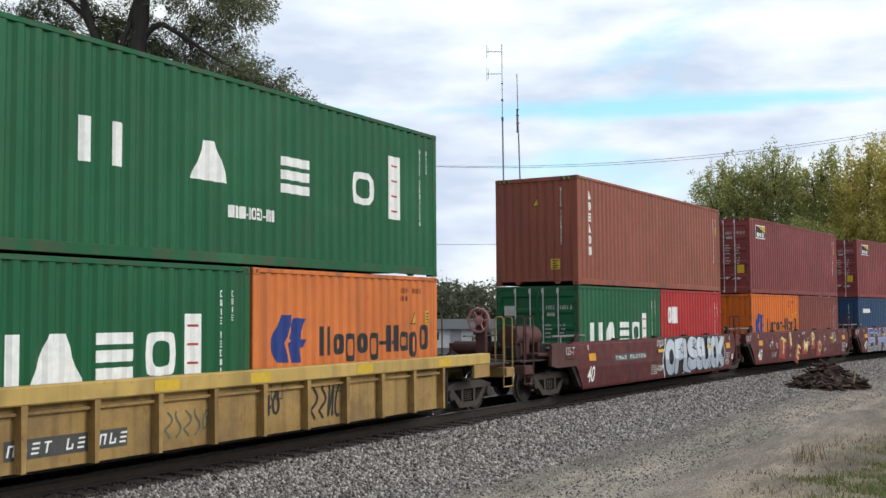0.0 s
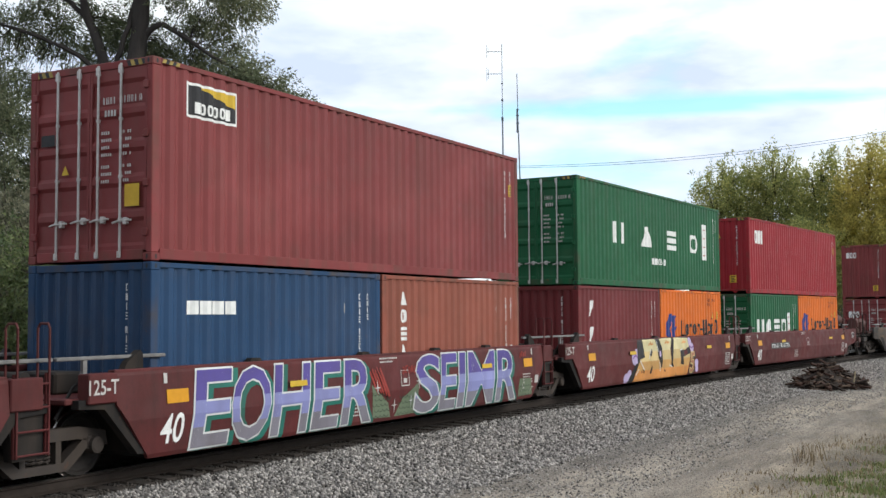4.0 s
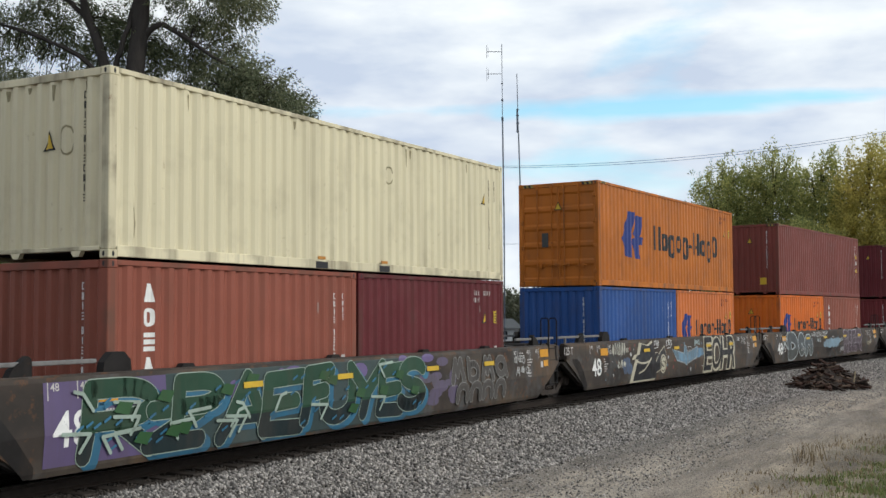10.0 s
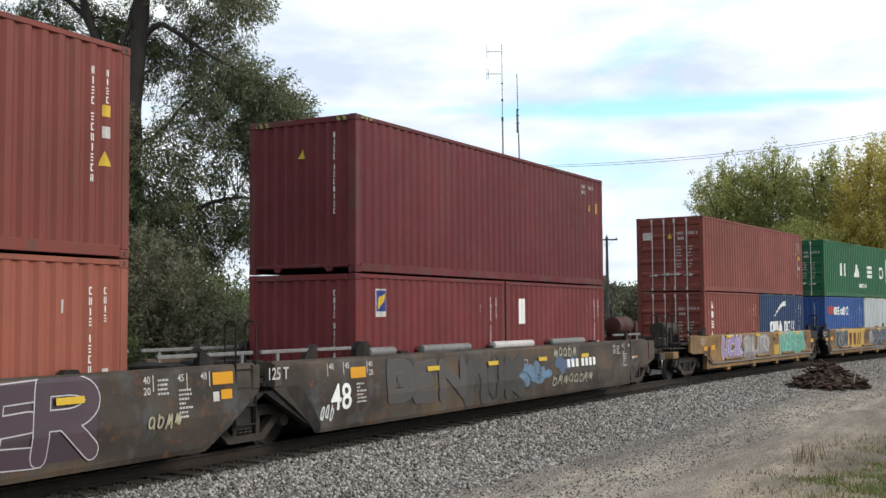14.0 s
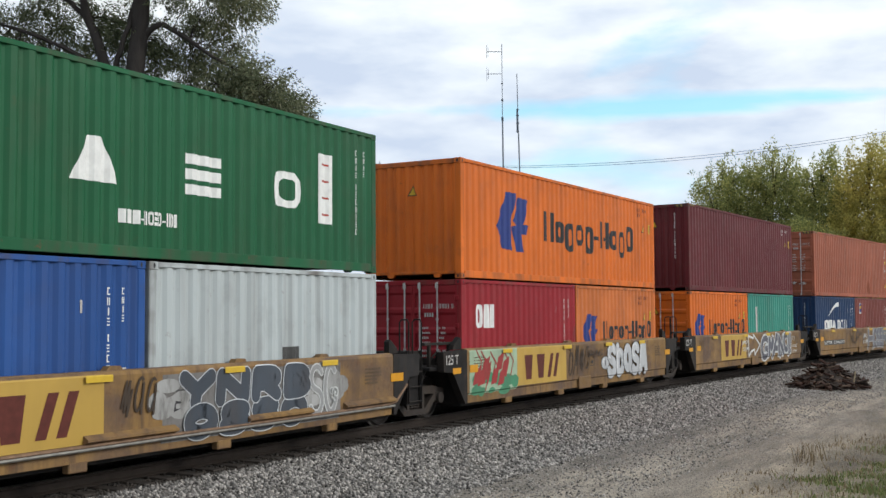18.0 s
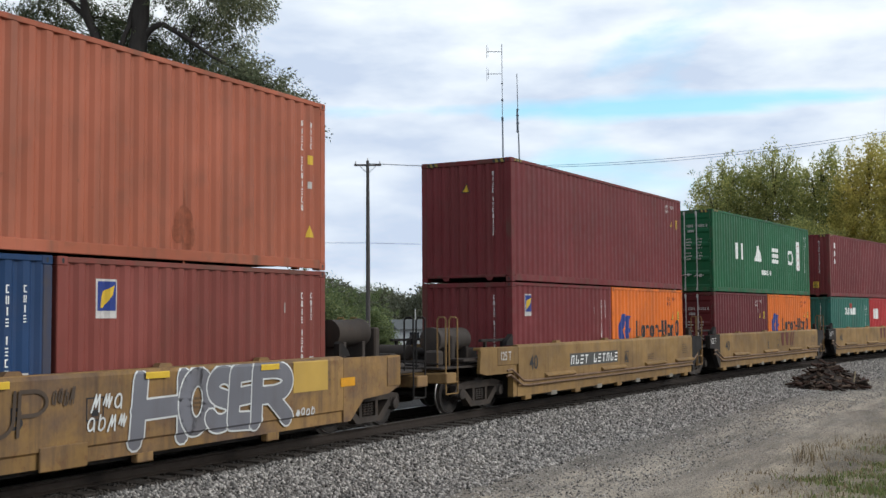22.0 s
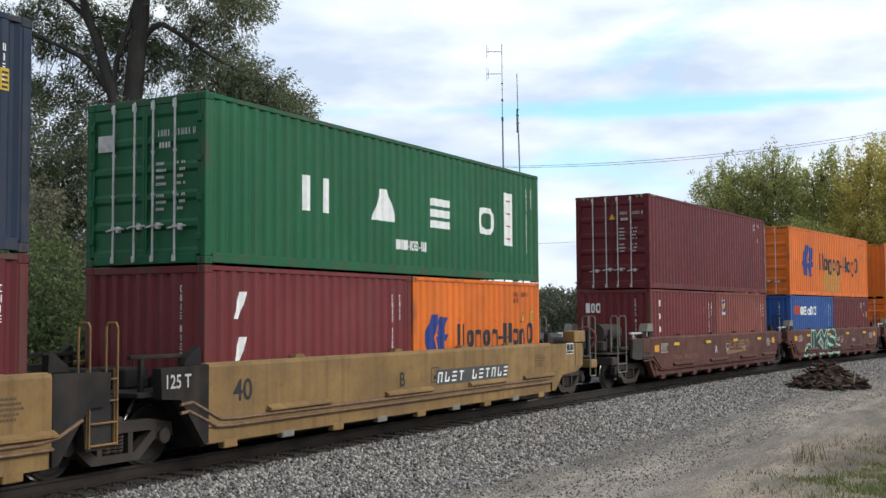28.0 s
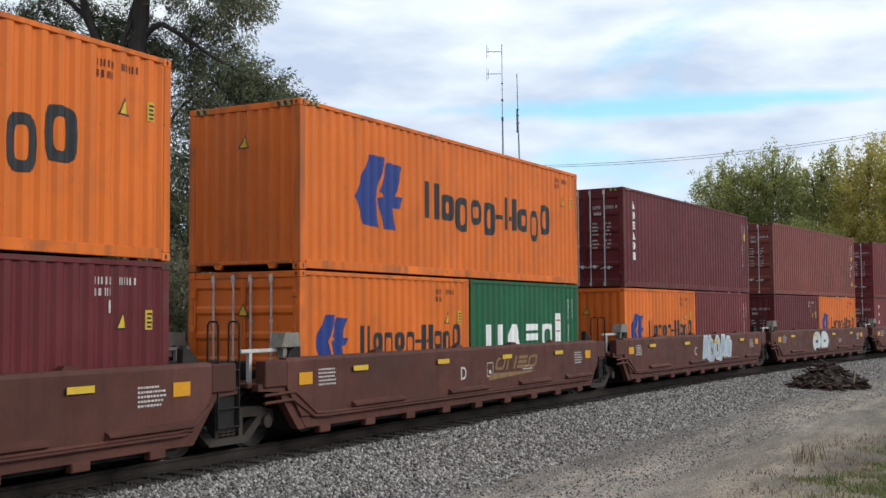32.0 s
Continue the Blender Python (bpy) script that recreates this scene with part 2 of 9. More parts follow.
# ---- the curve of the line ----
TRACK_Y, BEND, BEND_RATE = 12.07, 0.001437, 0.000043
_s = np.arange(-480.0, 520.0, 0.25)
_curv = np.where((_s > -22) & (_s < 112), BEND + BEND_RATE * _s, 0.0)
_zero = int(np.argmin(np.abs(_s)))
_head = np.cumsum(_curv) * 0.25
_head -= _head[_zero]
_px = np.cumsum(np.cos(_head)) * 0.25
_py = -np.cumsum(np.sin(_head)) * 0.25
_px -= _px[_zero]
_py += TRACK_Y - _py[_zero]


def line_at(s):
    return float(np.interp(s, _s, _px)), float(np.interp(s, _s, _py))


def car_pose(s, half=8.0):
    """Pose of a car whose trucks ride the line half metres before and behind s."""
    (ax, ay), (bx, by) = line_at(s - half), line_at(s + half)
    return Matrix.Translation(((ax + bx) / 2, (ay + by) / 2, 0)) @ Matrix.Rotation(math.atan2(by - ay, bx - ax), 4, "Z")


_vt = np.arange(0, 33.01, 0.01)
_vs = np.concatenate([[0.0], np.cumsum(np.interp(_vt[:-1] + 0.005, [0, 9, 18, 32], [11.792, 11.916, 12.043, 12.165])) * 0.01])


def travelled(t):
    """Metres that the train has run after t seconds; it gains a little speed."""
    return float(np.interp(t, _vt, _vs))


# ---- mesh building ----
class Shape:
    """A growing mesh in plain lists."""

    def __init__(self):
        self.v, self.f = [], []

    def add(self, verts, faces):
        n = len(self.v)
        self.v.extend(verts)
        self.f.extend([tuple(i + n for i in f) for f in faces])
        return self

    def box(self, x0, x1, y0, y1, z0, z1, c=0.0):
        if c <= 0:
            v = [(x, y, z) for z in (z0, z1) for y in (y0, y1) for x in (x0, x1)]
            return self.add(v, [(0, 2, 3, 1), (4, 5, 7, 6), (0, 1, 5, 4), (2, 6, 7, 3), (0, 4, 6, 2), (1, 3, 7, 5)])
        v, f = [], []
        # chamfered box: each corner gives three points
        idx = {}
        for k, (sx, sy, sz) in enumerate([(a, b, d) for a in (0, 1) for b in (0, 1) for d in (0, 1)]):
            X, Y, Z = (x0, x1)[sx], (y0, y1)[sy], (z0, z1)[sz]
            ix, iy, iz = X + c * (1 - 2 * sx), Y + c * (1 - 2 * sy), Z + c * (1 - 2 * sz)
            for ax, p in enumerate(((X, iy, iz), (ix, Y, iz), (ix, iy, Z))):
                idx[(sx, sy, sz, ax)] = len(v)
                v.append(p)
        def q(*keys):
            f.append(tuple(idx[k] for k in keys))
        for s in (0, 1):
            o = 1 if s else -1
            a = [(s, 0, 0, 0), (s, 1, 0, 0), (s, 1, 1, 0), (s, 0, 1, 0)]
            b = [(0, s, 0, 1), (0, s, 1, 1), (1, s, 1, 1), (1, s, 0, 1)]
            d = [(0, 0, s, 2), (1, 0, s, 2), (1, 1, s, 2), (0, 1, s, 2)]
            for ring in (a, b, d):
                q(*(ring if o > 0 else ring[::-1]))
        for p in (0, 1):
            for r in (0, 1):
                q((p, r, 0, 0), (p, r, 1, 0), (p, r, 1, 1), (p, r, 0, 1))
                q((p, 0, r, 0), (p, 1, r, 0), (p, 1, r, 2), (p, 0, r, 2))
                q((0, p, r, 1), (1, p, r, 1), (1, p, r, 2), (0, p, r, 2))
                for w in (0, 1):
                    q((p, r, w, 0), (p, r, w, 1), (p, r, w, 2))
        return self.add(v, f)

    def prism(self, poly, a, b, axis="y"):
        """Polygon (u, w) pushed from a to b along an axis: y gives (u, a, w), x gives (a, u, w), z gives (u, w, a)."""
        def put(u, w, t):
            return (u, t, w) if axis == "y" else (t, u, w) if axis == "x" else (u, w, t)
        n = len(poly)
        v = [put(u, w, a) for u, w in poly] + [put(u, w, b) for u, w in poly]
        f = [tuple(range(n)), tuple(range(2 * n - 1, n - 1, -1))]
        f += [(i, (i + 1) % n, n + (i + 1) % n, n + i) for i in range(n)]
        return self.add(v, f)

    def turned(self, rings, axis="x", n=20, at=(0, 0, 0), cap=True):
        """A turned body: rings of (distance along the axis, radius)."""
        v, f = [], []
        for d, r in rings:
            for i in range(n):
                a = 2 * math.pi * i / n
                c, s = r * math.cos(a), r * math.sin(a)
                p = (d, c, s) if axis == "x" else (c, d, s) if axis == "y" else (c, s, d)
                v.append(tuple(p[k] + at[k] for k in range(3)))
        for k in range(len(rings) - 1):
            for i in range(n):
                j = (i + 1) % n
                f.append((k * n + i, k * n + j, (k + 1) * n + j, (k + 1) * n + i))
        if cap:
            f.append(tuple(range(n)))
            f.append(tuple(range((len(rings) - 1) * n + n - 1, (len(rings) - 1) * n - 1, -1)))
        return self.add(v, f)

    def tube(self, path, r, n=7, taper=None):
        """A round bar through the points of a path; taper gives a radius for each point."""
        pts = [Vector(p) for p in path]
        v, f = [], []
        side = None
        for k, p in enumerate(pts):
            d = (pts[min(k + 1, len(pts) - 1)] - pts[max(k - 1, 0)]).normalized()
            if side is None:
                side = d.orthogonal().normalized()
            side = (side - d * side.dot(d)).normalized()
            up = d.cross(side)
            rad = taper[k] if taper else r
            for i in range(n):
                a = 2 * math.pi * i / n
                v.append(tuple(p + side * (rad * math.cos(a)) + up * (rad * math.sin(a))))
        for k in range(len(pts) - 1):
            for i in range(n):
                j = (i + 1) % n
                f.append((k * n + i, k * n + j, (k + 1) * n + j, (k + 1) * n + i))
        f.append(tuple(range(n))[::-1])
        f.append(tuple(range((len(pts) - 1) * n, len(pts) * n)))
        return self.add(v, f)

    def mesh(self, name, material, smooth=False):
        me = bpy.data.meshes.new(name)
        me.from_pydata(self.v, [], self.f)
        me.materials.append(material)
        bm = bmesh.new()
        bm.from_mesh(me)
        if name.startswith("brand"):
            bmesh.ops.remove_doubles(bm, verts=bm.verts, dist=0.0003)
        bmesh.ops.recalc_face_normals(bm, faces=bm.faces)
        bm.to_mesh(me)
        bm.free()
        if smooth:
            me.shade_smooth()
            me.set_sharp_from_angle(angle=radians(38))
        return me


CACHE = {}


def part(name, shape, material, parent, label="", key=None, at=None, smooth=False, kind=""):
    """One mesh object under a thing or a part. shape: a Shape, or a function that makes one when the key is new."""
    k = (key, material.name) if key else None
    if k and k in CACHE:
        me = CACHE[k]
    else:
        me = (shape() if callable(shape) else shape).mesh(name, material, smooth)
        if k:
            CACHE[k] = me
    ob = new(name, me)
    ob.parent = parent
    if at is not None:
        ob.matrix_basis = at
    return tagged(ob, label, kind=kind)


# ---- flat markings that lie on a bent plate ----
def clip(poly, axis, lo, hi):
    for bound, sign in ((lo, 1), (hi, -1)):
        out = []
        for i, p in enumerate(poly):
            q = poly[(i + 1) % len(poly)]
            dp, dq = sign * (p[axis] - bound), sign * (q[axis] - bound)
            if dp >= 0:
                out.append(p)
            if (dp < 0) != (dq < 0):
                t = dp / (dp - dq)
                out.append((p[0] + t * (q[0] - p[0]), p[1] + t * (q[1] - p[1])))
        poly = out
        if len(poly) < 3:
            return []
    return poly


def conform(polys, depth, breaks, axis, lift, step=0.0002):
    """Convex polygons in (x, z), cut at the plate's folds and laid on it."""
    sh = Shape()
    for n, poly in enumerate(polys):
        lo, hi = min(p[axis] for p in poly), max(p[axis] for p in poly)
        cuts = [lo - 1e-4] + [b for b in breaks if lo < b < hi] + [hi + 1e-4]
        for a, b in zip(cuts, cuts[1:]):
            piece = clip(poly, axis, a, b)
            if len(piece) >= 3:
                sh.add([(x, depth((x, z)[axis]) - lift - step * (n % 9), z) for x, z in piece], [tuple(range(len(piece)))])
    return sh


def rect(x0, x1, z0, z1):
    return [(x0, z0), (x1, z0), (x1, z1), (x0, z1)]


def disc(x, z, rx, rz, n=14):
    return [(x + rx * math.cos(2 * math.pi * i / n), z + rz * math.sin(2 * math.pi * i / n)) for i in range(n)]


def frame_of(x0, x1, z0, z1, w, h=None):
    h = h or w
    return [rect(x0, x1, z0, z0 + h), rect(x0, x1, z1 - h, z1), rect(x0, x0 + w, z0 + h, z1 - h), rect(x1 - w, x1, z0 + h, z1 - h)]


def stroke(points, w):
    out = []
    for (ax, az), (bx, bz) in zip(points, points[1:]):
        d = math.hypot(bx - ax, bz - az) or 1e-6
        ux, uz = (bz - az) / d * w / 2, -(bx - ax) / d * w / 2
        out.append([(ax + ux, az + uz), (bx + ux, bz + uz), (bx - ux, bz - uz), (ax - ux, az - uz)])
    out += [disc(x, z, w / 2, w / 2, 10) for x, z in points]
    return out


def bow(cx, cz, rx, rz, a0, a1, n=11):
    """Points along an arc of an ellipse, angles in degrees."""
    return [(cx + rx * math.cos(radians(a0 + (a1 - a0) * i / (n - 1))), cz + rz * math.sin(radians(a0 + (a1 - a0) * i / (n - 1)))) for i in range(n)]


def clusters(polys):
    """Groups of polygons that touch one another."""
    boxes = [(min(p[0] for p in q) - 0.002, max(p[0] for p in q) + 0.002, min(p[1] for p in q) - 0.002, max(p[1] for p in q) + 0.002) for q in polys]
    groups = []
    for i, b in enumerate(boxes):
        near = [g for g in groups if any(b[0] <= boxes[j][1] and boxes[j][0] <= b[1] and b[2] <= boxes[j][3] and boxes[j][2] <= b[3] for j in g)]
        groups = [g for g in groups if g not in near] + [sum(near, []) + [i]]
    return [[polys[j] for j in g] for g in groups]


TEXTS = {}


def text_polys(words, height, fat=0.012):
    """Outlines of words in the built-in font as triangles; origin at the lower left."""
    if (words, fat) not in TEXTS:
        cu = bpy.data.curves.new("words", "FONT")
        cu.body = words
        cu.resolution_u = 3
        cu.offset = fat
        ob = bpy.data.objects.new("words", cu)
        me = ob.to_mesh()
        me.calc_loop_triangles()
        co = [(v.co.x, v.co.y) for v in me.vertices]
        TEXTS[words, fat] = [[co[i] for i in t.vertices] for t in me.loop_triangles]
        ob.to_mesh_clear()
        bpy.data.objects.remove(ob)
        bpy.data.curves.remove(cu)
    k = height / 0.70
    return [[(x * k, z * k) for x, z in tri] for tri in TEXTS[words, fat]]


def moved(polys, dx, dz, sx=1.0):
    return [[(x * sx + dx, z + dz) for x, z in p] for p in polys]


# ---- containers ----
W2 = 1.219


def folds(x0, x1, pitch=0.278, depth=0.036):
    """Break points (position, inset) of a corrugated plate from x0 to x1."""
    n = max(2, round((x1 - x0) / pitch))
    p = (x1 - x0) / n
    pts = [(x0, 0.0)]
    for i in range(n):
        a = x0 + i * p
        pts += [(a + 0.19 * p, 0.0), (a + 0.42 * p, depth), (a + 0.62 * p, depth), (a + 0.85 * p, 0.0)]
    pts.append((x1, 0.0))
    return pts


def plate_side(length, z0, z1, y, sign):
    sh = Shape()
    pts = folds(-length / 2 + 0.14, length / 2 - 0.14)
    t = 0.004
    for off in (0.0, t):
        v = []
        for x, d in pts:
            yy = y + sign * (d + 0.012 + off)
            v += [(x, yy, z0), (x, yy, z1)]
        sh.add(v, [(2 * i, 2 * i + 2, 2 * i + 3, 2 * i + 1) for i in range(len(pts) - 1)])
    return sh


def plate_end(z0, z1, x, sign):
    sh = Shape()
    pts = folds(-W2 + 0.14, W2 - 0.14, 0.25, 0.042)
    for off in (0.0, 0.004):
        v = []
        for y, d in pts:
            xx = x + sign * (d + 0.015 + off)
            v += [(xx, y, z0), (xx, y, z1)]
        sh.add(v, [(2 * i, 2 * i + 2, 2 * i + 3, 2 * i + 1) for i in range(len(pts) - 1)])
    return sh


def door_leaf(y0, y1, z0, z1, x, sign):
    """A door leaf with a flat rim and shallow level folds."""
    sh = Shape()
    rim = 0.07
    zs = [z0, z0 + rim]
    n = 5
    step = (z1 - z0 - 2 * rim) / n
    pts = [(z0, 0.0), (z0 + rim, 0.0)]
    for i in range(n):
        a = z0 + rim + i * step
        pts += [(a + 0.10 * step, 0.03), (a + 0.70 * step, 0.03), (a + 0.82 * step, 0.0), (a + 0.98 * step, 0.0)]
    pts += [(z1 - rim, 0.0), (z1, 0.0)]
    v = []
    for z, d in pts:
        xx = x + sign * (0.02 + d)
        v += [(xx, y0 + rim * 0.6, z), (xx, y1 - rim * 0.6, z)]
    sh.add(v, [(2 * i, 2 * i + 2, 2 * i + 3, 2 * i + 1) for i in range(len(pts) - 1)])
    for a, b in ((y0, y0 + rim * 0.6), (y1 - rim * 0.6, y1)):
        sh.box(min(x + sign * 0.012, x + sign * 0.05), max(x + sign * 0.012, x + sign * 0.05), a, b, z0, z1)
    return sh


def casting(x, y, z):
    """Corner casting with a dark hand hole on its two outer faces."""
    sx, sy = (1 if x > 0 else -1), (1 if y > 0 else -1)
    sh = Shape()
    a, b = sorted((x + 0.003 * sx, x - 0.178 * sx))
    c, d = sorted((y + 0.003 * sy, y - 0.162 * sy))
    return sh.box(a, b, c, d, z, z + 0.118, 0.012)


def casting_hole(x, y, z, on_side):
    sx, sy = (1 if x > 0 else -1), (1 if y > 0 else -1)
    sh = Shape()
    px, pz = x - 0.09 * sx, z + 0.06
    if on_side:
        return sh.add([(u, y + 0.0045 * sy, w) for u, w in disc(px, pz, 0.022, 0.038, 10)], [tuple(range(10))])
    return sh.add([(x + 0.0045 * sx, u, w) for u, w in disc(y - 0.08 * sy, pz, 0.022, 0.038, 10)], [tuple(range(10))])


def container(length, height, mat, door_left, label, marks=()):
    """An ISO container: origin at the middle of its floor. The left end (-x) is the doors or the blind end."""
    box = new("shipping_container")
    edge_mat = scuffed(mat)
    bar_mat = edge_mat if mat is OLD_ORANGE else BAR_STEEL
    tagged(box, label, "shipping container", "containers on the train")
    k = (length, height)
    hl = length / 2
    post = (0.12, 0.10)
    for sign, y in ((1, -W2), (-1, W2)):
        part("side_panel", lambda: plate_side(length, 0.15, height - 0.07, y, sign), mat, box, key=("side", k, sign))
        part("top_rail", lambda: Shape().box(-hl + 0.17, hl - 0.17, min(y, y + sign * 0.06), max(y, y + sign * 0.06), height - 0.078, height - 0.006, 0.006), edge_mat, box, key=("toprail", k, sign))
        part("bottom_rail", lambda: Shape().box(-hl + 0.17, hl - 0.17, min(y - sign * 0.001, y + sign * 0.05), max(y - sign * 0.001, y + sign * 0.05), 0.022, 0.176, 0.008), edge_mat, box, key=("botrail", k, sign))
        for ex in (-hl, hl):
            sx = 1 if ex < 0 else -1
            deep = 0.11 if door_left == (ex < 0) else 0.145
            part("corner_post", lambda: Shape().box(min(ex, ex + sx * 0.15), max(ex, ex + sx * 0.15), min(y, y + sign * deep), max(y, y + sign * deep), 0.115, height - 0.115, 0.012), edge_mat, box, key=("post", k, sign, ex, deep))
            for z in (0.0, height - 0.118):
                c = part("corner_casting", lambda: casting(ex, y, z), edge_mat, box, key=("cast", k, sign, ex, z))
                if y < 0:
                    part("casting_hole", lambda: casting_hole(ex, y, z, True), INK, c, key=("hole", k, ex, z))
                    if ex < 0:
                        part("casting_hole", lambda: casting_hole(ex, y, z, False), INK, c, key=("holee", k, ex, z))
    part("roof", lambda: Shape().box(-hl + 0.1, hl - 0.1, -W2 + 0.05, W2 - 0.05, height - 0.03, height - 0.018), mat, box, key=("roof", k))
    part("floor", lambda: Shape().box(-hl + 0.1, hl - 0.1, -W2 + 0.05, W2 - 0.05, 0.09, 0.14), SOOT, box, key=("floor", k))
    for ex, door in ((-hl, door_left), (hl, not door_left)):
        sx = 1 if ex < 0 else -1
        part("end_header", lambda: Shape().box(min(ex + sx * 0.004, ex + sx * 0.08), max(ex + sx * 0.004, ex + sx * 0.08), -W2 + 0.17, W2 - 0.17, height - 0.115, height - 0.006, 0.008), edge_mat, box, key=("header", k, ex))
        part("end_sill", lambda: Shape().box(min(ex + sx * 0.004, ex + sx * 0.09), max(ex + sx * 0.004, ex + sx * 0.09), -W2 + 0.17, W2 - 0.17, 0.105 if not door else 0.02, 0.165, 0.008), edge_mat, box, key=("sill", k, ex, door))
        if not door:
            for yy in (-0.62, 0.55):
                part("sill_foot", lambda: Shape().prism([(yy - 0.10, 0.105), (yy + 0.10, 0.105), (yy + 0.05, 0.03), (yy - 0.05, 0.03)], min(ex + sx * 0.006, ex + sx * 0.08), max(ex + sx * 0.006, ex + sx * 0.08), "x"), mat, box, key=("sfoot", k, ex, yy))
        if not door:
            part("end_panel", lambda: plate_end(0.15, height - 0.115, ex, sx), mat, box, key=("end", k, ex))
            continue
        for y0, y1 in ((-W2 + 0.115, -0.006), (0.006, W2 - 0.115)):
            leaf = part("door", lambda: door_leaf(y0, y1, 0.15, height - 0.12, ex, sx), mat, box, key=("door", k, ex, y0))
            for f in (0.19, 0.63) if ex < 0 else ():
                yb = f if y0 > 0 else -f
                part("locking_bar", lambda: Shape().tube([(ex - sx * 0.012, yb, 0.06), (ex - sx * 0.012, yb, height - 0.05)], 0.018, 8), bar_mat, leaf, key=("bar", k, ex, y0, f), smooth=True)

                def keepers():
                    sh = Shape()
                    for z, w, h in ((0.10, 0.045, 0.05), (0.60, 0.03, 0.022), (height * 0.42, 0.03, 0.022), (height - 0.85, 0.03, 0.022), (height - 0.13, 0.045, 0.06)):
                        sh.box(ex - 0.03, ex + 0.03, yb - 0.015, yb + w, z - h, z + h, 0.008)
                    return sh
                part("bar_keeper_set", keepers, bar_mat, leaf, key=("keep", k, ex, y0, f), kind="stuff")
                hz = 0.60 if f < 0.5 else 0.57

                def handle():
                    return Shape().tube([(ex - sx * 0.035, yb + 0.12, hz - 0.02), (ex - sx * 0.045, yb, hz), (ex - sx * 0.035, yb - 0.24, hz + 0.01)], 0.015, 6).box(ex - 0.05, ex + 0.02, yb - 0.15, yb - 0.08, hz - 0.05, hz + 0.05, 0.01)
                part("handle", handle, bar_mat, leaf, key=("handle", k, ex, y0, f))
            hy = y0 if y0 < -0.5 else y1

            def hinges():
                sh = Shape()
                for i in range(4):
                    z = 0.35 + i * (height - 0.8) / 3
                    sh.box(ex - 0.022, ex + 0.03, hy - 0.05, hy + 0.05, z, z + 0.11, 0.01)
                return sh
            if ex < 0:
                part("hinge_set", hinges, mat, leaf, key=("hinges", k, ex, y0), kind="stuff")
    if mat is CREAM:
        for x in (-1.12, 0.94):
            part("fork_pocket", lambda: Shape().box(x - 0.18, x + 0.18, -W2 - 0.004, -W2 + 0.02, 0.03, 0.145), INK, box, key=("pocket", x))
            part("pocket_label", lambda: Shape().box(x - 0.11, x + 0.11, -W2 - 0.003, -W2 + 0.006, 0.185, 0.235), PATCH_OCHRE, box, key=("plabel", x))
    if height > 2.8:
        def hazard(stripe):
            sh = Shape()
            for ya in (-1.17, 0.75):
                for i in range(6):
                    if i % 2 == stripe:
                        y = ya + i * 0.07
                        sh.add([(-hl + 0.0015, y, height - 0.105), (-hl + 0.0015, y + 0.07, height - 0.105), (-hl + 0.0015, y + 0.105, height - 0.02), (-hl + 0.0015, y + 0.035, height - 0.02)], [(0, 1, 2, 3)])
            for i in range(5):
                if i % 2 == stripe:
                    x = -hl + 0.19 + i * 0.07
                    sh.add([(x, -W2 - 0.0015, height - 0.072), (x + 0.07, -W2 - 0.0015, height - 0.072), (x + 0.10, -W2 - 0.0015, height - 0.014), (x + 0.03, -W2 - 0.0015, height - 0.014)], [(0, 1, 2, 3)])
            return sh
        for stripe, m in ((0, HAZARD_YELLOW), (1, INK)):
            part("hazard_stripe_set", lambda: hazard(stripe), m, box, key=("hazard", k, stripe), kind="stuff")
    side = folds(-hl + 0.14, hl - 0.14)
    xs, ds = [a for a, d in side], [d for a, d in side]

    def on_side(x):
        return -W2 + 0.012 + float(np.interp(x, xs, ds))
    endf = folds(-W2 + 0.14, W2 - 0.14, 0.25, 0.042)
    ys, es = [a for a, d in endf], [d for a, d in endf]
    for order, (place, polys, m, name) in enumerate(marks):
        lift = 0.003 + 0.0012 * order
        if place == "side":
            made = polys(length, height)
            if name in ("brand_shape", "brand_panel", "warning_sticker", "caution_label"):
                for one in clusters(made):
                    part(name, conform(one, on_side, xs, 0, lift, 0.0), m, box)
            else:
                part(name, conform(made, on_side, xs, 0, lift), m, box, kind="stuff" if len(made) > 1 else "")
        else:
            # end marks are given in (y, z), y running to the right as seen from outside
            if door_left:
                sh = conform(polys(length, height), lambda u: 0.017, [], 0, lift)
            else:
                sh = conform(polys(length, height), lambda u: 0.015 + float(np.interp(-u, ys, es)), sorted(-a for a in ys), 0, lift)
            sh.v = [(-hl + d, -u, z) for u, d, z in sh.v]
            part(name, sh, m, box, kind="stuff" if len(sh.f) > 9 else "")
    return box


HC, STD = 2.896, 2.591


# ---- markings: brand marks as plain shapes, small print as bars ----
def digits_down(x, z_top, n, size, gap=0.35, w=0.42):
    out = []
    for i in range(n):
        z = z_top - i * size * (1 + gap)
        a, b, st = x, x + size * w * 1.15, size * 0.17
        kind = (i * 7 + n * 3 + int(10 * z_top)) % 4
        if kind == 0:
            out.append(rect(a + 0.3 * (b - a), b - 0.25 * (b - a), z - size, z))
        elif kind == 1:
            out += [rect(a, a + st, z - size, z), rect(b - st, b, z - size, z)]
        elif kind == 2:
            out += [rect(a, b, z - st, z), rect(a, b, z - size, z - size + st), rect(a, a + st, z - size + st, z - st)]
        else:
            out += [rect(a, b, z - st, z), rect(a, b, z - 0.58 * size, z - 0.42 * size), rect(a, b, z - size, z - size + st)]
    return out


def number_strips(L, H):
    hl = L / 2
    return digits_down(hl - 0.72, H - 0.38, 4, 0.10) + digits_down(hl - 0.72, H - 1.0, 7, 0.10) + digits_down(hl - 0.45, H - 0.38, 4, 0.09)


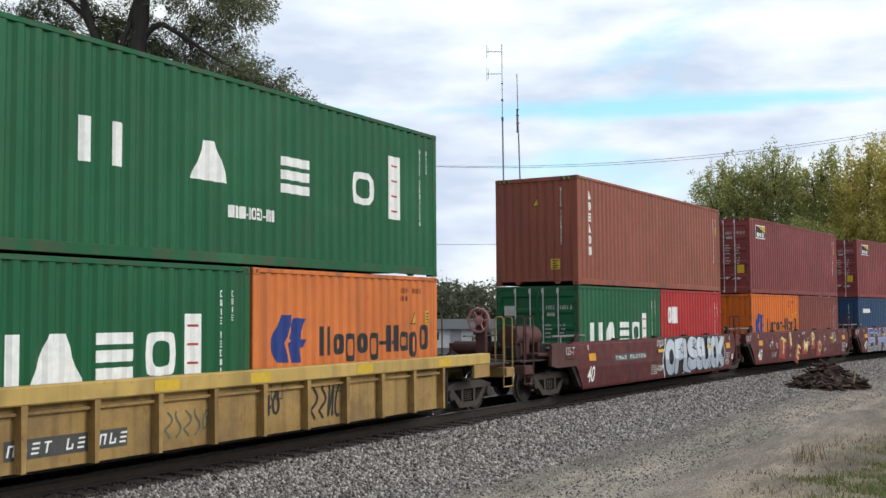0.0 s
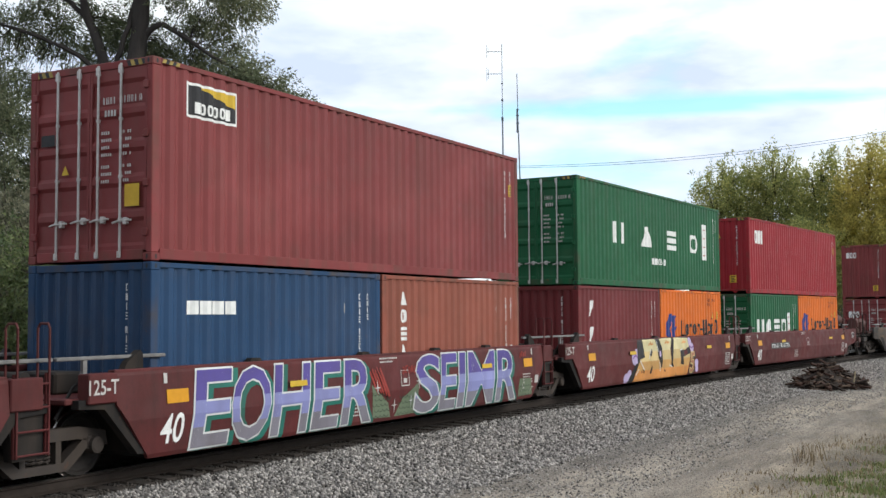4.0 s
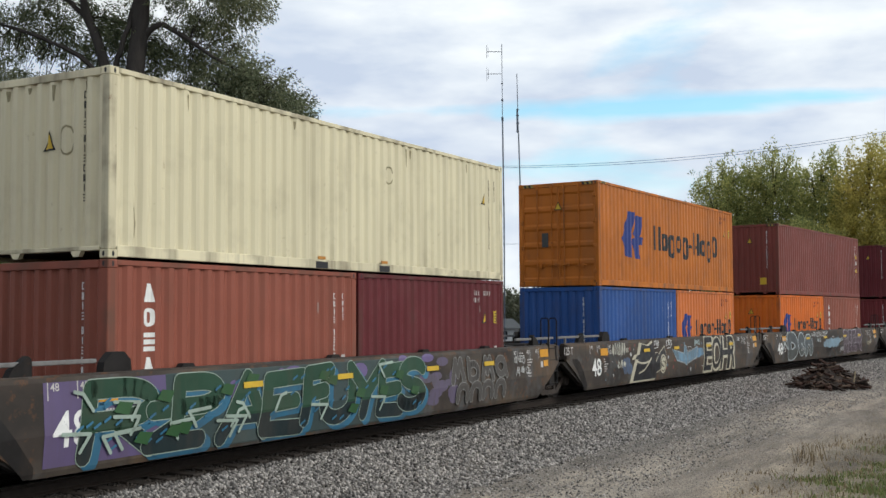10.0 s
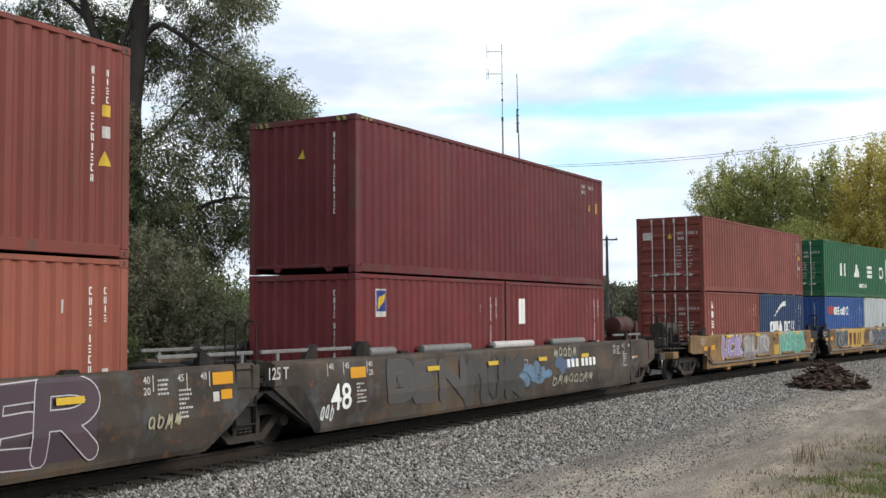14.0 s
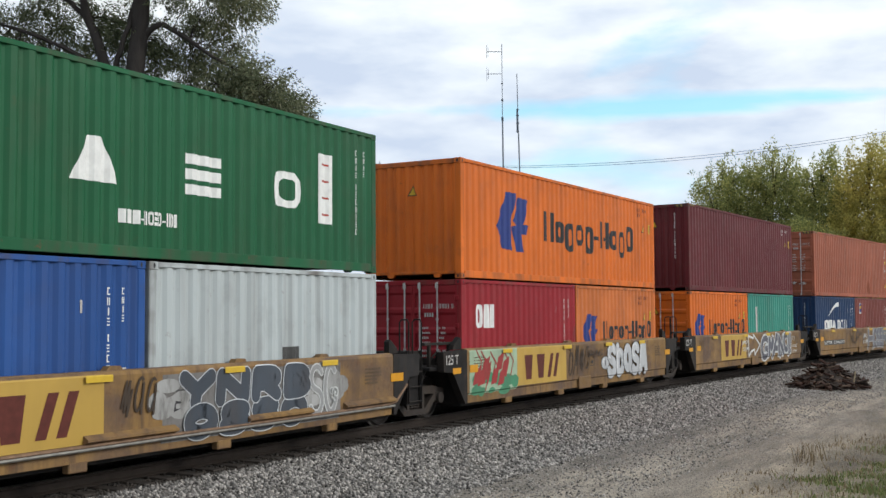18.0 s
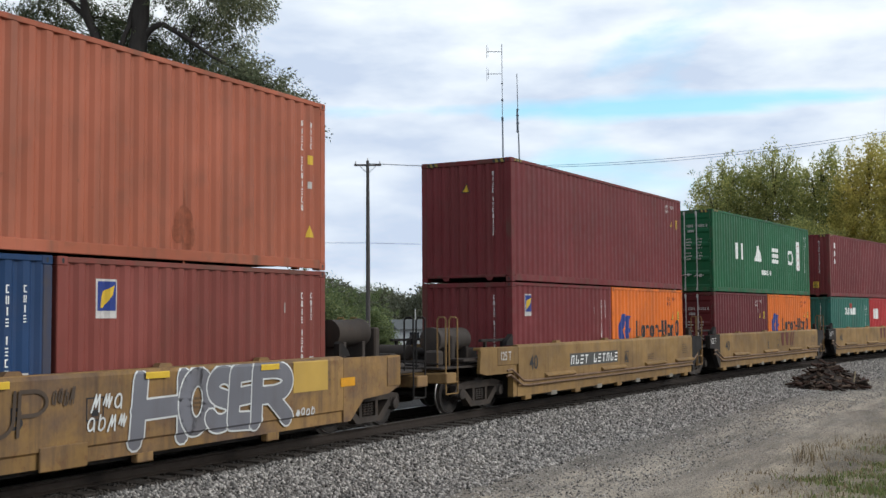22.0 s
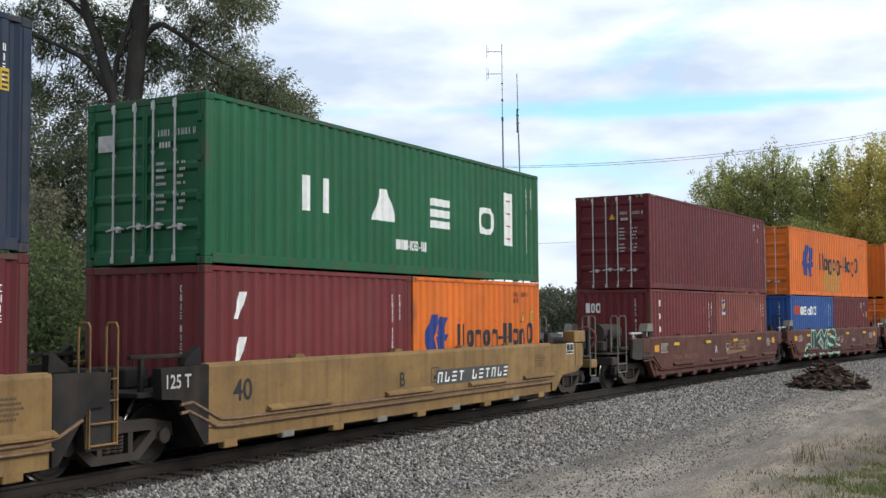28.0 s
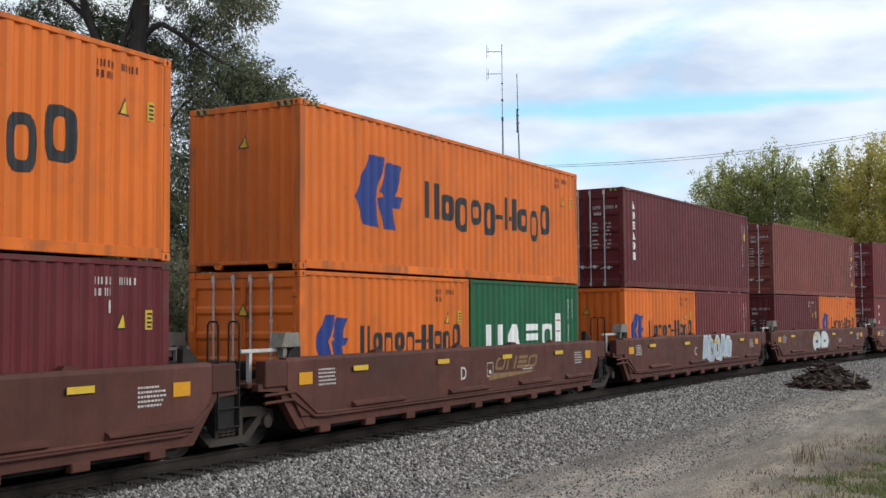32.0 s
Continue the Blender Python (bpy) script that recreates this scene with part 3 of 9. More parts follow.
def number_rows(L, H):
    hl = L / 2
    out = []
    for r, n in ((0, 9), (1, 4)):
        for i in range(n):
            a, z = hl - 1.45 + i * 0.09, H - 0.24 - r * 0.15
            if i != 4:
                out += [rect(a, a + 0.02, z - 0.10, z), rect(a + 0.04, a + 0.06, z - 0.10, z)] if (i + r) % 2 else [rect(a + 0.012, a + 0.045, z - 0.10, z)]
    return out


def small_plates(L, H):
    hl = L / 2
    return [rect(hl - 0.47, hl - 0.36, H - 1.65, H - 1.45), rect(hl - 1.2, hl - 1.13, H - 0.72, H - 0.55)]


def side_triangle(L, H):
    hl = L / 2
    return [[(hl - 1.02, H - 0.92), (hl - 0.84, H - 0.92), (hl - 0.93, H - 0.74)]]


def strip_triangle(L, H):
    hl = L / 2
    return [[(hl - 1.16, H - 1.12), (hl - 0.94, H - 1.12), (hl - 1.05, H - 0.92)]]


def strip_caution(L, H):
    hl = L / 2
    return [rect(hl - 1.22, hl - 0.80, H - 1.50, H - 1.28)]


def strip_square(drop, size=0.13):
    """A small square under the short number strip near the rear edge."""
    return lambda L, H: [rect(L / 2 - 0.50, L / 2 - 0.50 + size, H - drop - size * 1.2, H - drop)]


def rear_triangle(drop):
    return lambda L, H: [[(L / 2 - 0.55, H - drop), (L / 2 - 0.33, H - drop), (L / 2 - 0.47, H - drop + 0.2)]]


def side_caution(L, H):
    hl = L / 2
    return [rect(hl - 0.48, hl - 0.33, H - 0.95, H - 0.68)]


def end_strip(L, H):
    return digits_down(0.70, H - 0.30, 4, 0.10, w=0.34) + digits_down(0.70, H - 0.90, 7, 0.10, w=0.34)


def end_triangle(L, H):
    return [[(-0.08, H - 0.75), (0.10, H - 0.75), (0.01, H - 0.57)]]


def low_triangle(L, H):
    return [[(-0.02, H - 1.05), (0.16, H - 1.05), (0.09, H - 0.84)]]


def end_label(L, H):
    return [rect(0.42, 0.68, 0.42, 0.70)]


def door_print(L, H):
    out = []
    for i in range(11):
        if i != 4:
            a = 0.26 + i * 0.068 + (0.03 if i == 10 else 0)
            out += [rect(a, a + 0.016, H - 0.62, H - 0.52), rect(a + 0.030, a + 0.046, H - 0.62, H - 0.52)] if i % 3 else [rect(a + 0.012, a + 0.034, H - 0.62, H - 0.52)]
    out += [rect(0.30 + i * 0.06, 0.34 + i * 0.06, H - 0.80, H - 0.71) for i in range(4)]
    for r in range(7):
        z = H - 1.06 - r * 0.105 - (0.07 if r > 3 else 0)
        out += [rect(0.24 + i * 0.042, 0.268 + i * 0.042, z, z + 0.045) for i in range(4 + r % 2)]
        out += [rect(0.62 + i * 0.042, 0.648 + i * 0.042, z, z + 0.045) for i in range(5) if (i + r) % 4 != 2]
    return out


def door_plate(L, H):
    return [rect(-0.98, -0.64, H - 0.78, H - 0.52)]


def ring(x0, x1, z0, z1, w, h, n=16):
    """A rounded hollow block."""
    cx, cz, rx, rz = (x0 + x1) / 2, (z0 + z1) / 2, (x1 - x0) / 2, (z1 - z0) / 2
    def at(i, ax, az):
        c, s = math.cos(2 * math.pi * i / n), math.sin(2 * math.pi * i / n)
        return (cx + ax * math.copysign(abs(c) ** 0.55, c), cz + az * math.copysign(abs(s) ** 0.55, s))
    return [[at(i, rx, rz), at(i + 1, rx, rz), at(i + 1, rx - w, rz - h), at(i, rx - w, rz - h)] for i in range(n)]


def wide_letters(spec, x0, x1, z0, z1):
    """Plain shapes side by side between x0 and x1: bars, pairs of bars, hollow blocks, stacked bars, wedges and dashes."""
    out, total = [], sum(w for _, w in spec)
    k = (x1 - x0) / total
    x = x0
    for kind, w in spec:
        a, b = x + 0.08 * w * k, x + 0.92 * w * k
        h = z1 - z0
        st = min(0.30 * (b - a), 0.26 * h)
        if kind in ("i", "b"):
            out.append(rect(a, b, z0, z1))
        elif kind in ("n", "u"):
            out += [rect(a, a + 1.25 * st, z0, z1), rect(b - 1.25 * st, b, z0, z1)]
        elif kind in ("o", "c"):
            out += ring(a, b, z0, z1, st, 0.2 * h)
        elif kind == "s":
            out += [rect(a, b, z1 - 0.25 * h, z1), rect(a, b, z0 + 0.37 * h, z0 + 0.63 * h), rect(a, b, z0, z0 + 0.25 * h)]
        elif kind == "v":
            m = (a + b) / 2
            out.append([(a, z0), (b, z0), (m + 0.8 * st, z1), (m - 0.8 * st, z1)])
        elif kind == "-":
            out.append(rect(a, b, z0 + 0.28 * h, z0 + 0.42 * h))
        elif kind == "a":
            out += ring(a, b, z0, z0 + 0.74 * h, st, 0.20 * h)
        elif kind in ("p", "g"):
            out += ring(a, b, z0 - 0.26 * h, z0 + 0.74 * h, st, 0.20 * h)
        elif kind == "d":
            out += ring(a, b, z0, z1, st, 0.20 * h)
        x += w * k
    return out


def wide_four_40(L, H):
    out = []
    for kind, a, b in (("u", -3.66, -2.72), ("v", -1.50, -0.48), ("s", 0.74, 1.68), ("c", 2.86, 3.76)):
        out += wide_letters([(kind, 1.0)], a, b, 1.24 + (H - HC) * 0.8, 1.84 + (H - HC) * 0.8)
    return out


def tall_bar_40(L, H):
    return [rect(4.22, 4.63, 1.05 + (H - HC) * 0.8, 2.26 + (H - HC) * 0.8)]


def tall_bar_scribble_40(L, H):
    return [rect(4.30, 4.52, 1.19 + i * 0.29 + (H - HC) * 0.8, 1.225 + i * 0.29 + (H - HC) * 0.8) for i in range(4)]


def web_line_40(L, H):
    return wide_letters([("b", 1), ("b", 1), ("b", 1), ("-", .5), ("n", .7), ("o", .7), ("s", .7), ("c", .7), ("-", .4), ("n", .7), ("o", .7), ("i", .4)], -0.55, 0.62, 0.73 + (H - HC) * 0.8, 0.92 + (H - HC) * 0.8)


def wide_four_20(L, H):
    out = []
    for kind, a, b in (("u", -2.32, -1.36), ("v", -1.36, -0.34), ("s", -0.26, 0.58), ("c", 0.66, 1.44)):
        out += wide_letters([(kind, 1.0)], a, b, 1.27 - 0.28, 1.89 - 0.28)
    return out


def tall_bar_20(L, H):
    return [rect(1.52, 1.93, 0.96, 1.86)]


def tall_bar_scribble_20(L, H):
    return [rect(1.60, 1.82, 1.13 + i * 0.27, 1.165 + i * 0.27) for i in range(3)]


SHIP_NAME = [("n", 1.0), ("a", 0.9), ("p", 0.95), ("a", 0.9), ("g", 0.95), ("-", 0.6), ("i", 0.36), ("-", 0.3), ("i", 0.36), ("a", 0.95), ("g", 0.85), ("d", 0.95)]


def flag_mark(cx, z0, z1, w):
    """Two leaning blue blocks with a slit between and a short tail."""
    h = z1 - z0
    def q(pts):
        return [(cx + u * w, z0 + v * h) for u, v in pts]
    return [q([(-0.52, 0.40), (-0.10, 0.42), (-0.04, 0.56), (0.13, 1.0), (-0.22, 1.0)]), q([(-0.52, 0.40), (-0.34, 0.03), (-0.01, 0.01), (-0.10, 0.42)]),
            q([(0.0, 0.52), (0.08, 0.45), (0.34, 0.48), (0.51, 0.92), (0.17, 0.94)]), q([(0.08, 0.45), (-0.04, 0.42), (0.07, 0.0), (0.35, 0.0), (0.30, 0.31), (0.34, 0.48)]), q([(0.34, 0.48), (0.30, 0.31), (0.46, 0.31), (0.52, 0.48)])]


def flag_40(L, H):
    return flag_mark(-3.55, 0.69 + (H - 2.591) * 0.5, 2.05 + (H - 2.591) * 0.5, 1.62)


def name_40(L, H):
    z = 1.02 + (H - 2.591) * 0.5
    return wide_letters(SHIP_NAME, -1.92, 4.36, z, z + 0.74)


def flag_20(L, H):
    return flag_mark(-2.06, 1.05, 1.84, 0.96)


def name_20(L, H):
    return wide_letters(SHIP_NAME, -1.20, 2.68, 1.14, 1.64)


def block_three(x0, x1, z0, z1):
    return lambda L, H: wide_letters([("c", 1.05), ("v", 1.05), ("i", 0.45)], x0, x1, z0, z1)


def down_word(x, z_top, n, size, step, kinds="ibnobn"):
    def make(L, H):
        out = []
        for i in range(n):
            out += wide_letters([(kinds[i % len(kinds)], 1.0)], x, x + size, z_top - i * step - size * 0.95, z_top - i * step)
        return out
    return make


def print_row(kinds, x0, x1, z0, z1):
    return lambda L, H: wide_letters([(c, 1.0) for c in kinds], x0, x1, z0, z1)


def swoosh(x0, x1, z0, z1):
    def make(L, H):
        pts = [(x0 + (x1 - x0) * f, z0 + (z1 - z0) * math.sin(f * 1.57)) for f in (0, 0.15, 0.3, 0.5, 0.7, 0.85, 1.0)]
        out = []
        for i, ((ax, az), (bx, bz)) in enumerate(zip(pts, pts[1:])):
            wa, wb = 0.02 + 0.022 * i, 0.02 + 0.022 * (i + 1)
            out.append([(ax, az - wa), (bx, bz - wb), (bx, bz + wb * 0.4), (ax, az + wa * 0.4)])
        return out
    return make


def poly(*shapes):
    return lambda L, H: [list(s) for s in shapes]


NUM_S = ("side", number_strips, WHITE, "number_print")
NUM_S_DARK = ("side", number_strips, FAINT_INK, "number_print")
NUM_R = ("side", number_rows, DULL_WHITE, "number_print")
NUM_R_DARK = ("side", number_rows, BROWN_MARK, "number_print")
def grown(make, k):
    """The same shapes scaled about their own middles."""
    def out(L, H):
        res = []
        for p in make(L, H):
            cx, cz = sum(q[0] for q in p) / len(p), sum(q[1] for q in p) / len(p)
            res.append([(cx + k * (x - cx), cz + k * (z - cz)) for x, z in p])
        return res
    return out


def lines_on(make):
    """Rows of small print across a label."""
    def out(L, H):
        res = []
        for p in make(L, H):
            xa, xb, za, zb = min(q[0] for q in p), max(q[0] for q in p), min(q[1] for q in p), max(q[1] for q in p)
            w, h = xb - xa, zb - za
            res += [rect(xa + 0.15 * w, xb - (0.15 + 0.12 * (i % 2)) * w, zb - (0.25 + 0.22 * i) * h, zb - (0.14 + 0.22 * i) * h) for i in range(4)]
        return res
    return out


TRI = ("side", side_triangle, STICKER, "warning_sticker")
TRI_EDGE = ("side", grown(side_triangle, 1.35), INK, "sticker_edge")
CAU = ("side", side_caution, STICKER, "caution_label")
CAU_PRINT = ("side", lines_on(side_caution), INK, "label_print")
PLT = ("side", small_plates, DULL_WHITE, "small_label_print")
E_NUM = ("end", end_strip, WHITE, "end_number_print")
E_TRI = ("end", end_triangle, STICKER, "end_warning_sticker")
E_TRI_EDGE = ("end", grown(end_triangle, 1.35), INK, "end_sticker_edge")
E_LAB = ("end", end_label, STICKER, "end_caution_label")
E_LAB_PRINT = ("end", lines_on(end_label), INK, "end_label_print")
D_NUM = ("end", door_print, DULL_WHITE, "door_print")
D_PLT = ("end", door_plate, DULL_WHITE, "door_plate")
LINER_40 = [("side", wide_four_40, WHITE, "brand_shape"), ("side", tall_bar_40, WHITE, "brand_bar"), ("side", tall_bar_scribble_40, RED_MARK, "bar_scribble"), ("side", web_line_40, WHITE, "small_print"), NUM_S, D_NUM, D_PLT]
LINER_20 = [("side", wide_four_20, WHITE, "brand_shape"), ("side", tall_bar_20, WHITE, "brand_bar"), ("side", tall_bar_scribble_20, RED_MARK, "bar_scribble"), NUM_S, D_NUM, D_PLT]
SHIP_40 = [("side", flag_40, LOGO_BLUE, "brand_flag"), ("side", name_40, INK, "brand_shape"), NUM_R_DARK, TRI_EDGE, TRI, CAU, CAU_PRINT, E_TRI_EDGE, E_TRI]
SHIP_20 = [("side", flag_20, LOGO_BLUE, "brand_flag"), ("side", name_20, INK, "brand_shape"), NUM_R_DARK, TRI_EDGE, TRI, CAU, CAU_PRINT, E_TRI_EDGE, E_TRI]
RED_40 = [("side", block_three(-5.47, -4.5, 4.80 - 2.87, 5.32 - 2.87), WHITE, "brand_shape"), NUM_S, CAU, CAU_PRINT, E_NUM, E_TRI_EDGE, E_TRI, E_LAB, E_LAB_PRINT]
RED_20 = [("side", block_three(-2.40, -1.50, 1.82 - 0.28, 2.34 - 0.28), WHITE, "brand_shape"), NUM_S, PLT, D_NUM]
TEX_40 = [("side", down_word(-5.44, 2.52, 3, 0.27, 0.37, "ioo"), WHITE, "brand_shape"), ("end", print_row("ioo", -1.0, -0.42, 2.2, 2.5), WHITE, "end_brand_shape"), NUM_S, ("side", strip_triangle, STICKER, "warning_sticker"), ("side", strip_caution, STICKER, "caution_label"), ("side", lines_on(strip_caution), INK, "label_print"), E_NUM, E_LAB, E_LAB_PRINT]
TEX_20 = [("side", down_word(-2.32, 2.26, 3, 0.2, 0.40, "ioo"), WHITE, "brand_shape"), ("end", print_row("ioo", -0.93, -0.33, 1.60, 1.93), WHITE, "end_brand_shape"), NUM_S, PLT, D_NUM]
DOWN_40 = [("side", down_word(-5.40, 2.54, 6, 0.24, 0.30, "vosvon"), WHITE, "brand_shape"), NUM_S, CAU, CAU_PRINT, E_NUM, E_TRI_EDGE, E_TRI, E_LAB, E_LAB_PRINT]
DOWN_20 = [("side", down_word(-2.36, 2.28, 5, 0.27, 0.34, "vosvo"), WHITE, "brand_shape"), NUM_S, PLT, E_NUM]
FLOR = [("side", poly(rect(-2.36, -1.94, 1.80, 2.32)), DULL_WHITE, "sticker_border"), ("side", poly(rect(-2.33, -1.97, 1.90, 2.29)), LOGO_BLUE, "sticker"), ("side", poly([(-2.27, 1.94), (-2.2, 1.94), (-2.05, 2.12), (-2.02, 2.24), (-2.2, 2.16)]), STICKER, "sticker_leaf"), NUM_S, PLT, E_NUM]
GOLD_40 = [("side", poly(rect(-5.38, -4.22, 2.14, 2.66)), WHITE, "sticker_border"), ("side", poly(rect(-5.34, -4.26, 2.18, 2.62)), INK, "sticker"), ("side", poly([(-5.1, 2.62), (-4.27, 2.62), (-4.27, 2.40)]), STICKER, "sticker_corner"), ("side", print_row("ioocoi", -5.2, -4.36, 2.21, 2.38), WHITE, "sticker_print"), NUM_S, CAU, CAU_PRINT, D_NUM, ("end", poly(rect(0.70, 0.98, 0.78, 1.10)), STICKER, "end_caution_label"), ("end", poly(rect(-0.98, -0.70, 1.75, 1.92)), INK, "door_sticker"), ("end", poly([(-0.55, 1.30), (-0.40, 1.30), (-0.475, 1.44)]), STICKER, "end_warning_sticker")]
GOLD_20 = [("side", poly(rect(-2.42, -1.42, 1.62, 2.12)), WHITE, "sticker_border"), ("side", poly(rect(-2.38, -1.46, 1.66, 2.08)), INK, "sticker"), ("side", poly([(-2.25, 2.07), (-1.47, 2.07), (-1.47, 1.97)], [(-2.1, 1.99), (-1.47, 1.95), (-1.47, 1.86)]), STICKER, "sticker_corner"), ("side", print_row("ioocoi", -2.3, -1.5, 1.68, 1.84), WHITE, "sticker_print"), NUM_S, PLT, E_NUM]
WAVE_20 = [("side", print_row("cnv", -1.70, -0.05, 1.06, 1.53), WHITE, "brand_shape"), ("side", print_row("con", 0.2, 1.68, 1.06, 1.53), WHITE, "brand_shape"), ("side", swoosh(-1.13, 0.42, 1.71, 2.29), WHITE, "brand_swoosh"), NUM_S, PLT, E_NUM]
SEA_20 = [("side", print_row("osaco", -1.66, 0.55, 1.76, 2.14), WHITE, "brand_shape"), ("side", poly(disc(-2.33, 1.98, 0.2, 0.2), rect(-2.2, -1.80, 1.79, 2.17)), RED_MARK, "brand_block"), NUM_S, PLT, E_NUM]
CAP_20 = [("side", print_row("cvbiivi", -0.92, 0.76, 1.77, 2.10), WHITE, "brand_shape"), ("side", poly([(-0.15, 2.06), (0.15, 2.06), (0.2, 2.3), (-0.2, 2.3)]), RED_MARK, "brand_shield"), NUM_S, PLT, E_NUM]
PLAIN_40 = [NUM_S, ("side", strip_square(0.86), STICKER, "small_yellow_label"), ("side", strip_square(1.15), DULL_WHITE, "small_white_label"), ("side", rear_triangle(1.68), STICKER, "warning_sticker"), E_NUM, E_TRI_EDGE, E_TRI]
def drips(L, H):
    """Short stains under the top rail and two scraped rings."""
    out = []
    for x, l in ((-4.55, 0.22), (-1.9, 0.12), (1.75, 0.34), (1.95, 0.16), (4.3, 0.18)):
        out += [[(x, H - 0.14), (x + 0.05, H - 0.14), (x + 0.035, H - 0.14 - l), (x + 0.02, H - 0.16 - l)]]
    return out + stroke(bow(1.15, H - 0.72, 0.11, 0.16, 20, 330), 0.03) + stroke([(-5.6, 0.7), (-5.56, 0.5), (-5.58, 0.3)], 0.03)


def end_drips(L, H):
    return stroke(bow(0.40, H - 0.95, 0.12, 0.20, 30, 340), 0.03) + [[(y, H - 0.16), (y + 0.06, H - 0.16), (y + 0.045, H - 0.16 - l), (y + 0.02, H - 0.18 - l)] for y, l in ((-0.80, 0.14), (0.12, 0.22), (0.72, 0.16), (-0.35, 0.08))]


def rust_blot(x, z):
    return lambda L, H: [disc(x, z + 0.05, 0.19, 0.27, 12), disc(x + 0.1, z - 0.14, 0.13, 0.2, 10), disc(x - 0.12, z - 0.1, 0.11, 0.16, 10), [(x - 0.03, z + 0.3), (x + 0.06, z + 0.3), (x + 0.05, z + 0.52), (x, z + 0.55)], [(x - 0.05, z - 0.2), (x + 0.08, z - 0.2), (x + 0.05, z - 0.62), (x - 0.02, z - 0.55)]]


CREAM_40 = [("side", drips, STAIN, "stain_mark"), ("end", end_drips, STAIN, "end_stain_mark"), NUM_S_DARK, TRI_EDGE, TRI, ("end", end_strip, INK, "end_number_print"), ("end", grown(low_triangle, 1.35), INK, "end_sticker_edge"), ("end", low_triangle, STICKER, "end_warning_sticker")]
ROWS_40 = [NUM_R, TRI_EDGE, TRI, CAU, CAU_PRINT, E_NUM, E_TRI_EDGE, E_TRI]
ROWS_20 = [NUM_R, TRI_EDGE, TRI, CAU, CAU_PRINT, PLT, D_NUM]
STRIP_20 = [NUM_S, PLT, E_NUM]
SQUARES = [("side", strip_square(0.95), STICKER, "small_yellow_label"), ("side", strip_square(1.40, 0.10), DULL_WHITE, "small_white_label")]
LEAF_40 = [NUM_S, *SQUARES, ("side", rear_triangle(2.35), STICKER, "warning_sticker"), D_NUM, D_PLT, E_TRI_EDGE, E_TRI]
BIG_YELLOW_40 = [("side", poly(rect(-5.56, -5.10, 0.44, 2.64)), STICKER, "brand_panel"), ("side", down_word(-5.46, 2.55, 7, 0.26, 0.29, "isvnso"), INK, "brand_shape"), NUM_S, CAU, CAU_PRINT, D_NUM, E_TRI_EDGE, E_TRI]
# kind: paint, look, marks for 40 ft, marks for 20 ft
U40 = (HC, GREEN, True, "dark green corrugated steel container with large white brand shapes", LINER_40)
H40 = (HC, ORANGE, False, "orange corrugated steel container with a blue flag mark", SHIP_40)
H40O = (HC, OLD_ORANGE, True, "dull stained orange container, ribbed doors facing forward", SHIP_40 + [("end", poly(rect(-0.5, -0.3, 1.1, 1.5)), GREY_PLATE, "door_patch")])
H40D = (HC, ORANGE, True, "orange corrugated steel container with a faded ochre patch, doors forward", [("side", poly(rect(-1.50, 1.20, 0.22, 1.0), rect(-0.80, 0.90, 1.0, 1.45)), PATCH_OCHRE, "faded_patch")] + SHIP_40 + [("end", poly(rect(-0.36, -0.22, 1.05, 1.30)), GREY_PLATE, "door_patch")])
U40S = (STD, GREEN, True, "dark green corrugated steel container with large white brand shapes", LINER_40)
U20 = (GREEN, True, "short dark green container with large white brand shapes", LINER_20)
H20 = (ORANGE, False, "short orange container with a blue flag mark", SHIP_20)
H20O = (OLD_ORANGE, False, "short dull orange container with a blue flag mark", SHIP_20)
H20P = (PALE_ORANGE, False, "short faded orange container with a worn blue mark", SHIP_20)
H20D = (ORANGE, True, "short orange container, doors facing forward", SHIP_20)
R20 = (RED, True, "short red container with white block shapes", RED_20)
RB20 = (BRIGHT_RED, True, "short bright red container with white block shapes", RED_20)
M20 = (MAROON, False, "short maroon corrugated container", STRIP_20)
MR20 = (DARK_MAROON, False, "short dark maroon corrugated container", ROWS_20)
MD20 = (DARK_MAROON, True, "short dark maroon container, doors facing forward", ROWS_20)
B20 = (BROWN, False, "short red-brown corrugated container", STRIP_20)
T20 = (DULL_TAN, False, "short red-brown container with white shapes down one side", DOWN_20)
X20 = (FADED_MAROON, True, "short maroon container with white brand shapes", TEX_20)
X20E = (MAROON, False, "short maroon container with white brand shapes", [TEX_20[0], ("end", print_row("ioo", -0.95, -0.42, 1.88, 2.18), WHITE, "end_brand_shape"), NUM_S, PLT, E_NUM])
F20 = (BROWN, False, "short red-brown container with a blue leaf sticker", FLOR)
FM20 = (MAROON, False, "short maroon container with a blue leaf sticker", FLOR)
L20 = (BLUE, False, "short blue corrugated container", STRIP_20)
D20 = (SLATE_BLUE, False, "short dull dark blue corrugated container", STRIP_20 + [("side", print_row("bbbb", -2.3, -1.1, 1.85, 2.05), WHITE, "brand_shape")])
T20D = (BROWN, True, "short red-brown container with white shapes, doors forward", DOWN_20[:3] + [D_NUM])
ML20 = (MAROON, False, "short maroon container with a white label", [("side", poly(rect(-2.35, -1.95, 1.62, 2.2)), WHITE, "white_label"), NUM_S, PLT])
S20 = (BLUE, False, "short blue container with white and red brand shapes", SEA_20)
C20 = (DEEP_BLUE, False, "short deep blue container with a white swoosh", WAVE_20)
K20 = (DARK_MAROON, False, "short dark maroon container with a black and yellow sticker", GOLD_20)
G20 = (PALE_GREY, False, "short pale grey container with dark patches", [("side", poly(rect(0.1, 0.6, 1.05, 1.32)), GREY_PLATE, "dark_patch"), PLT])
A20 = (SEA_GREEN, False, "short sea-green container with white brand shapes", CAP_20)
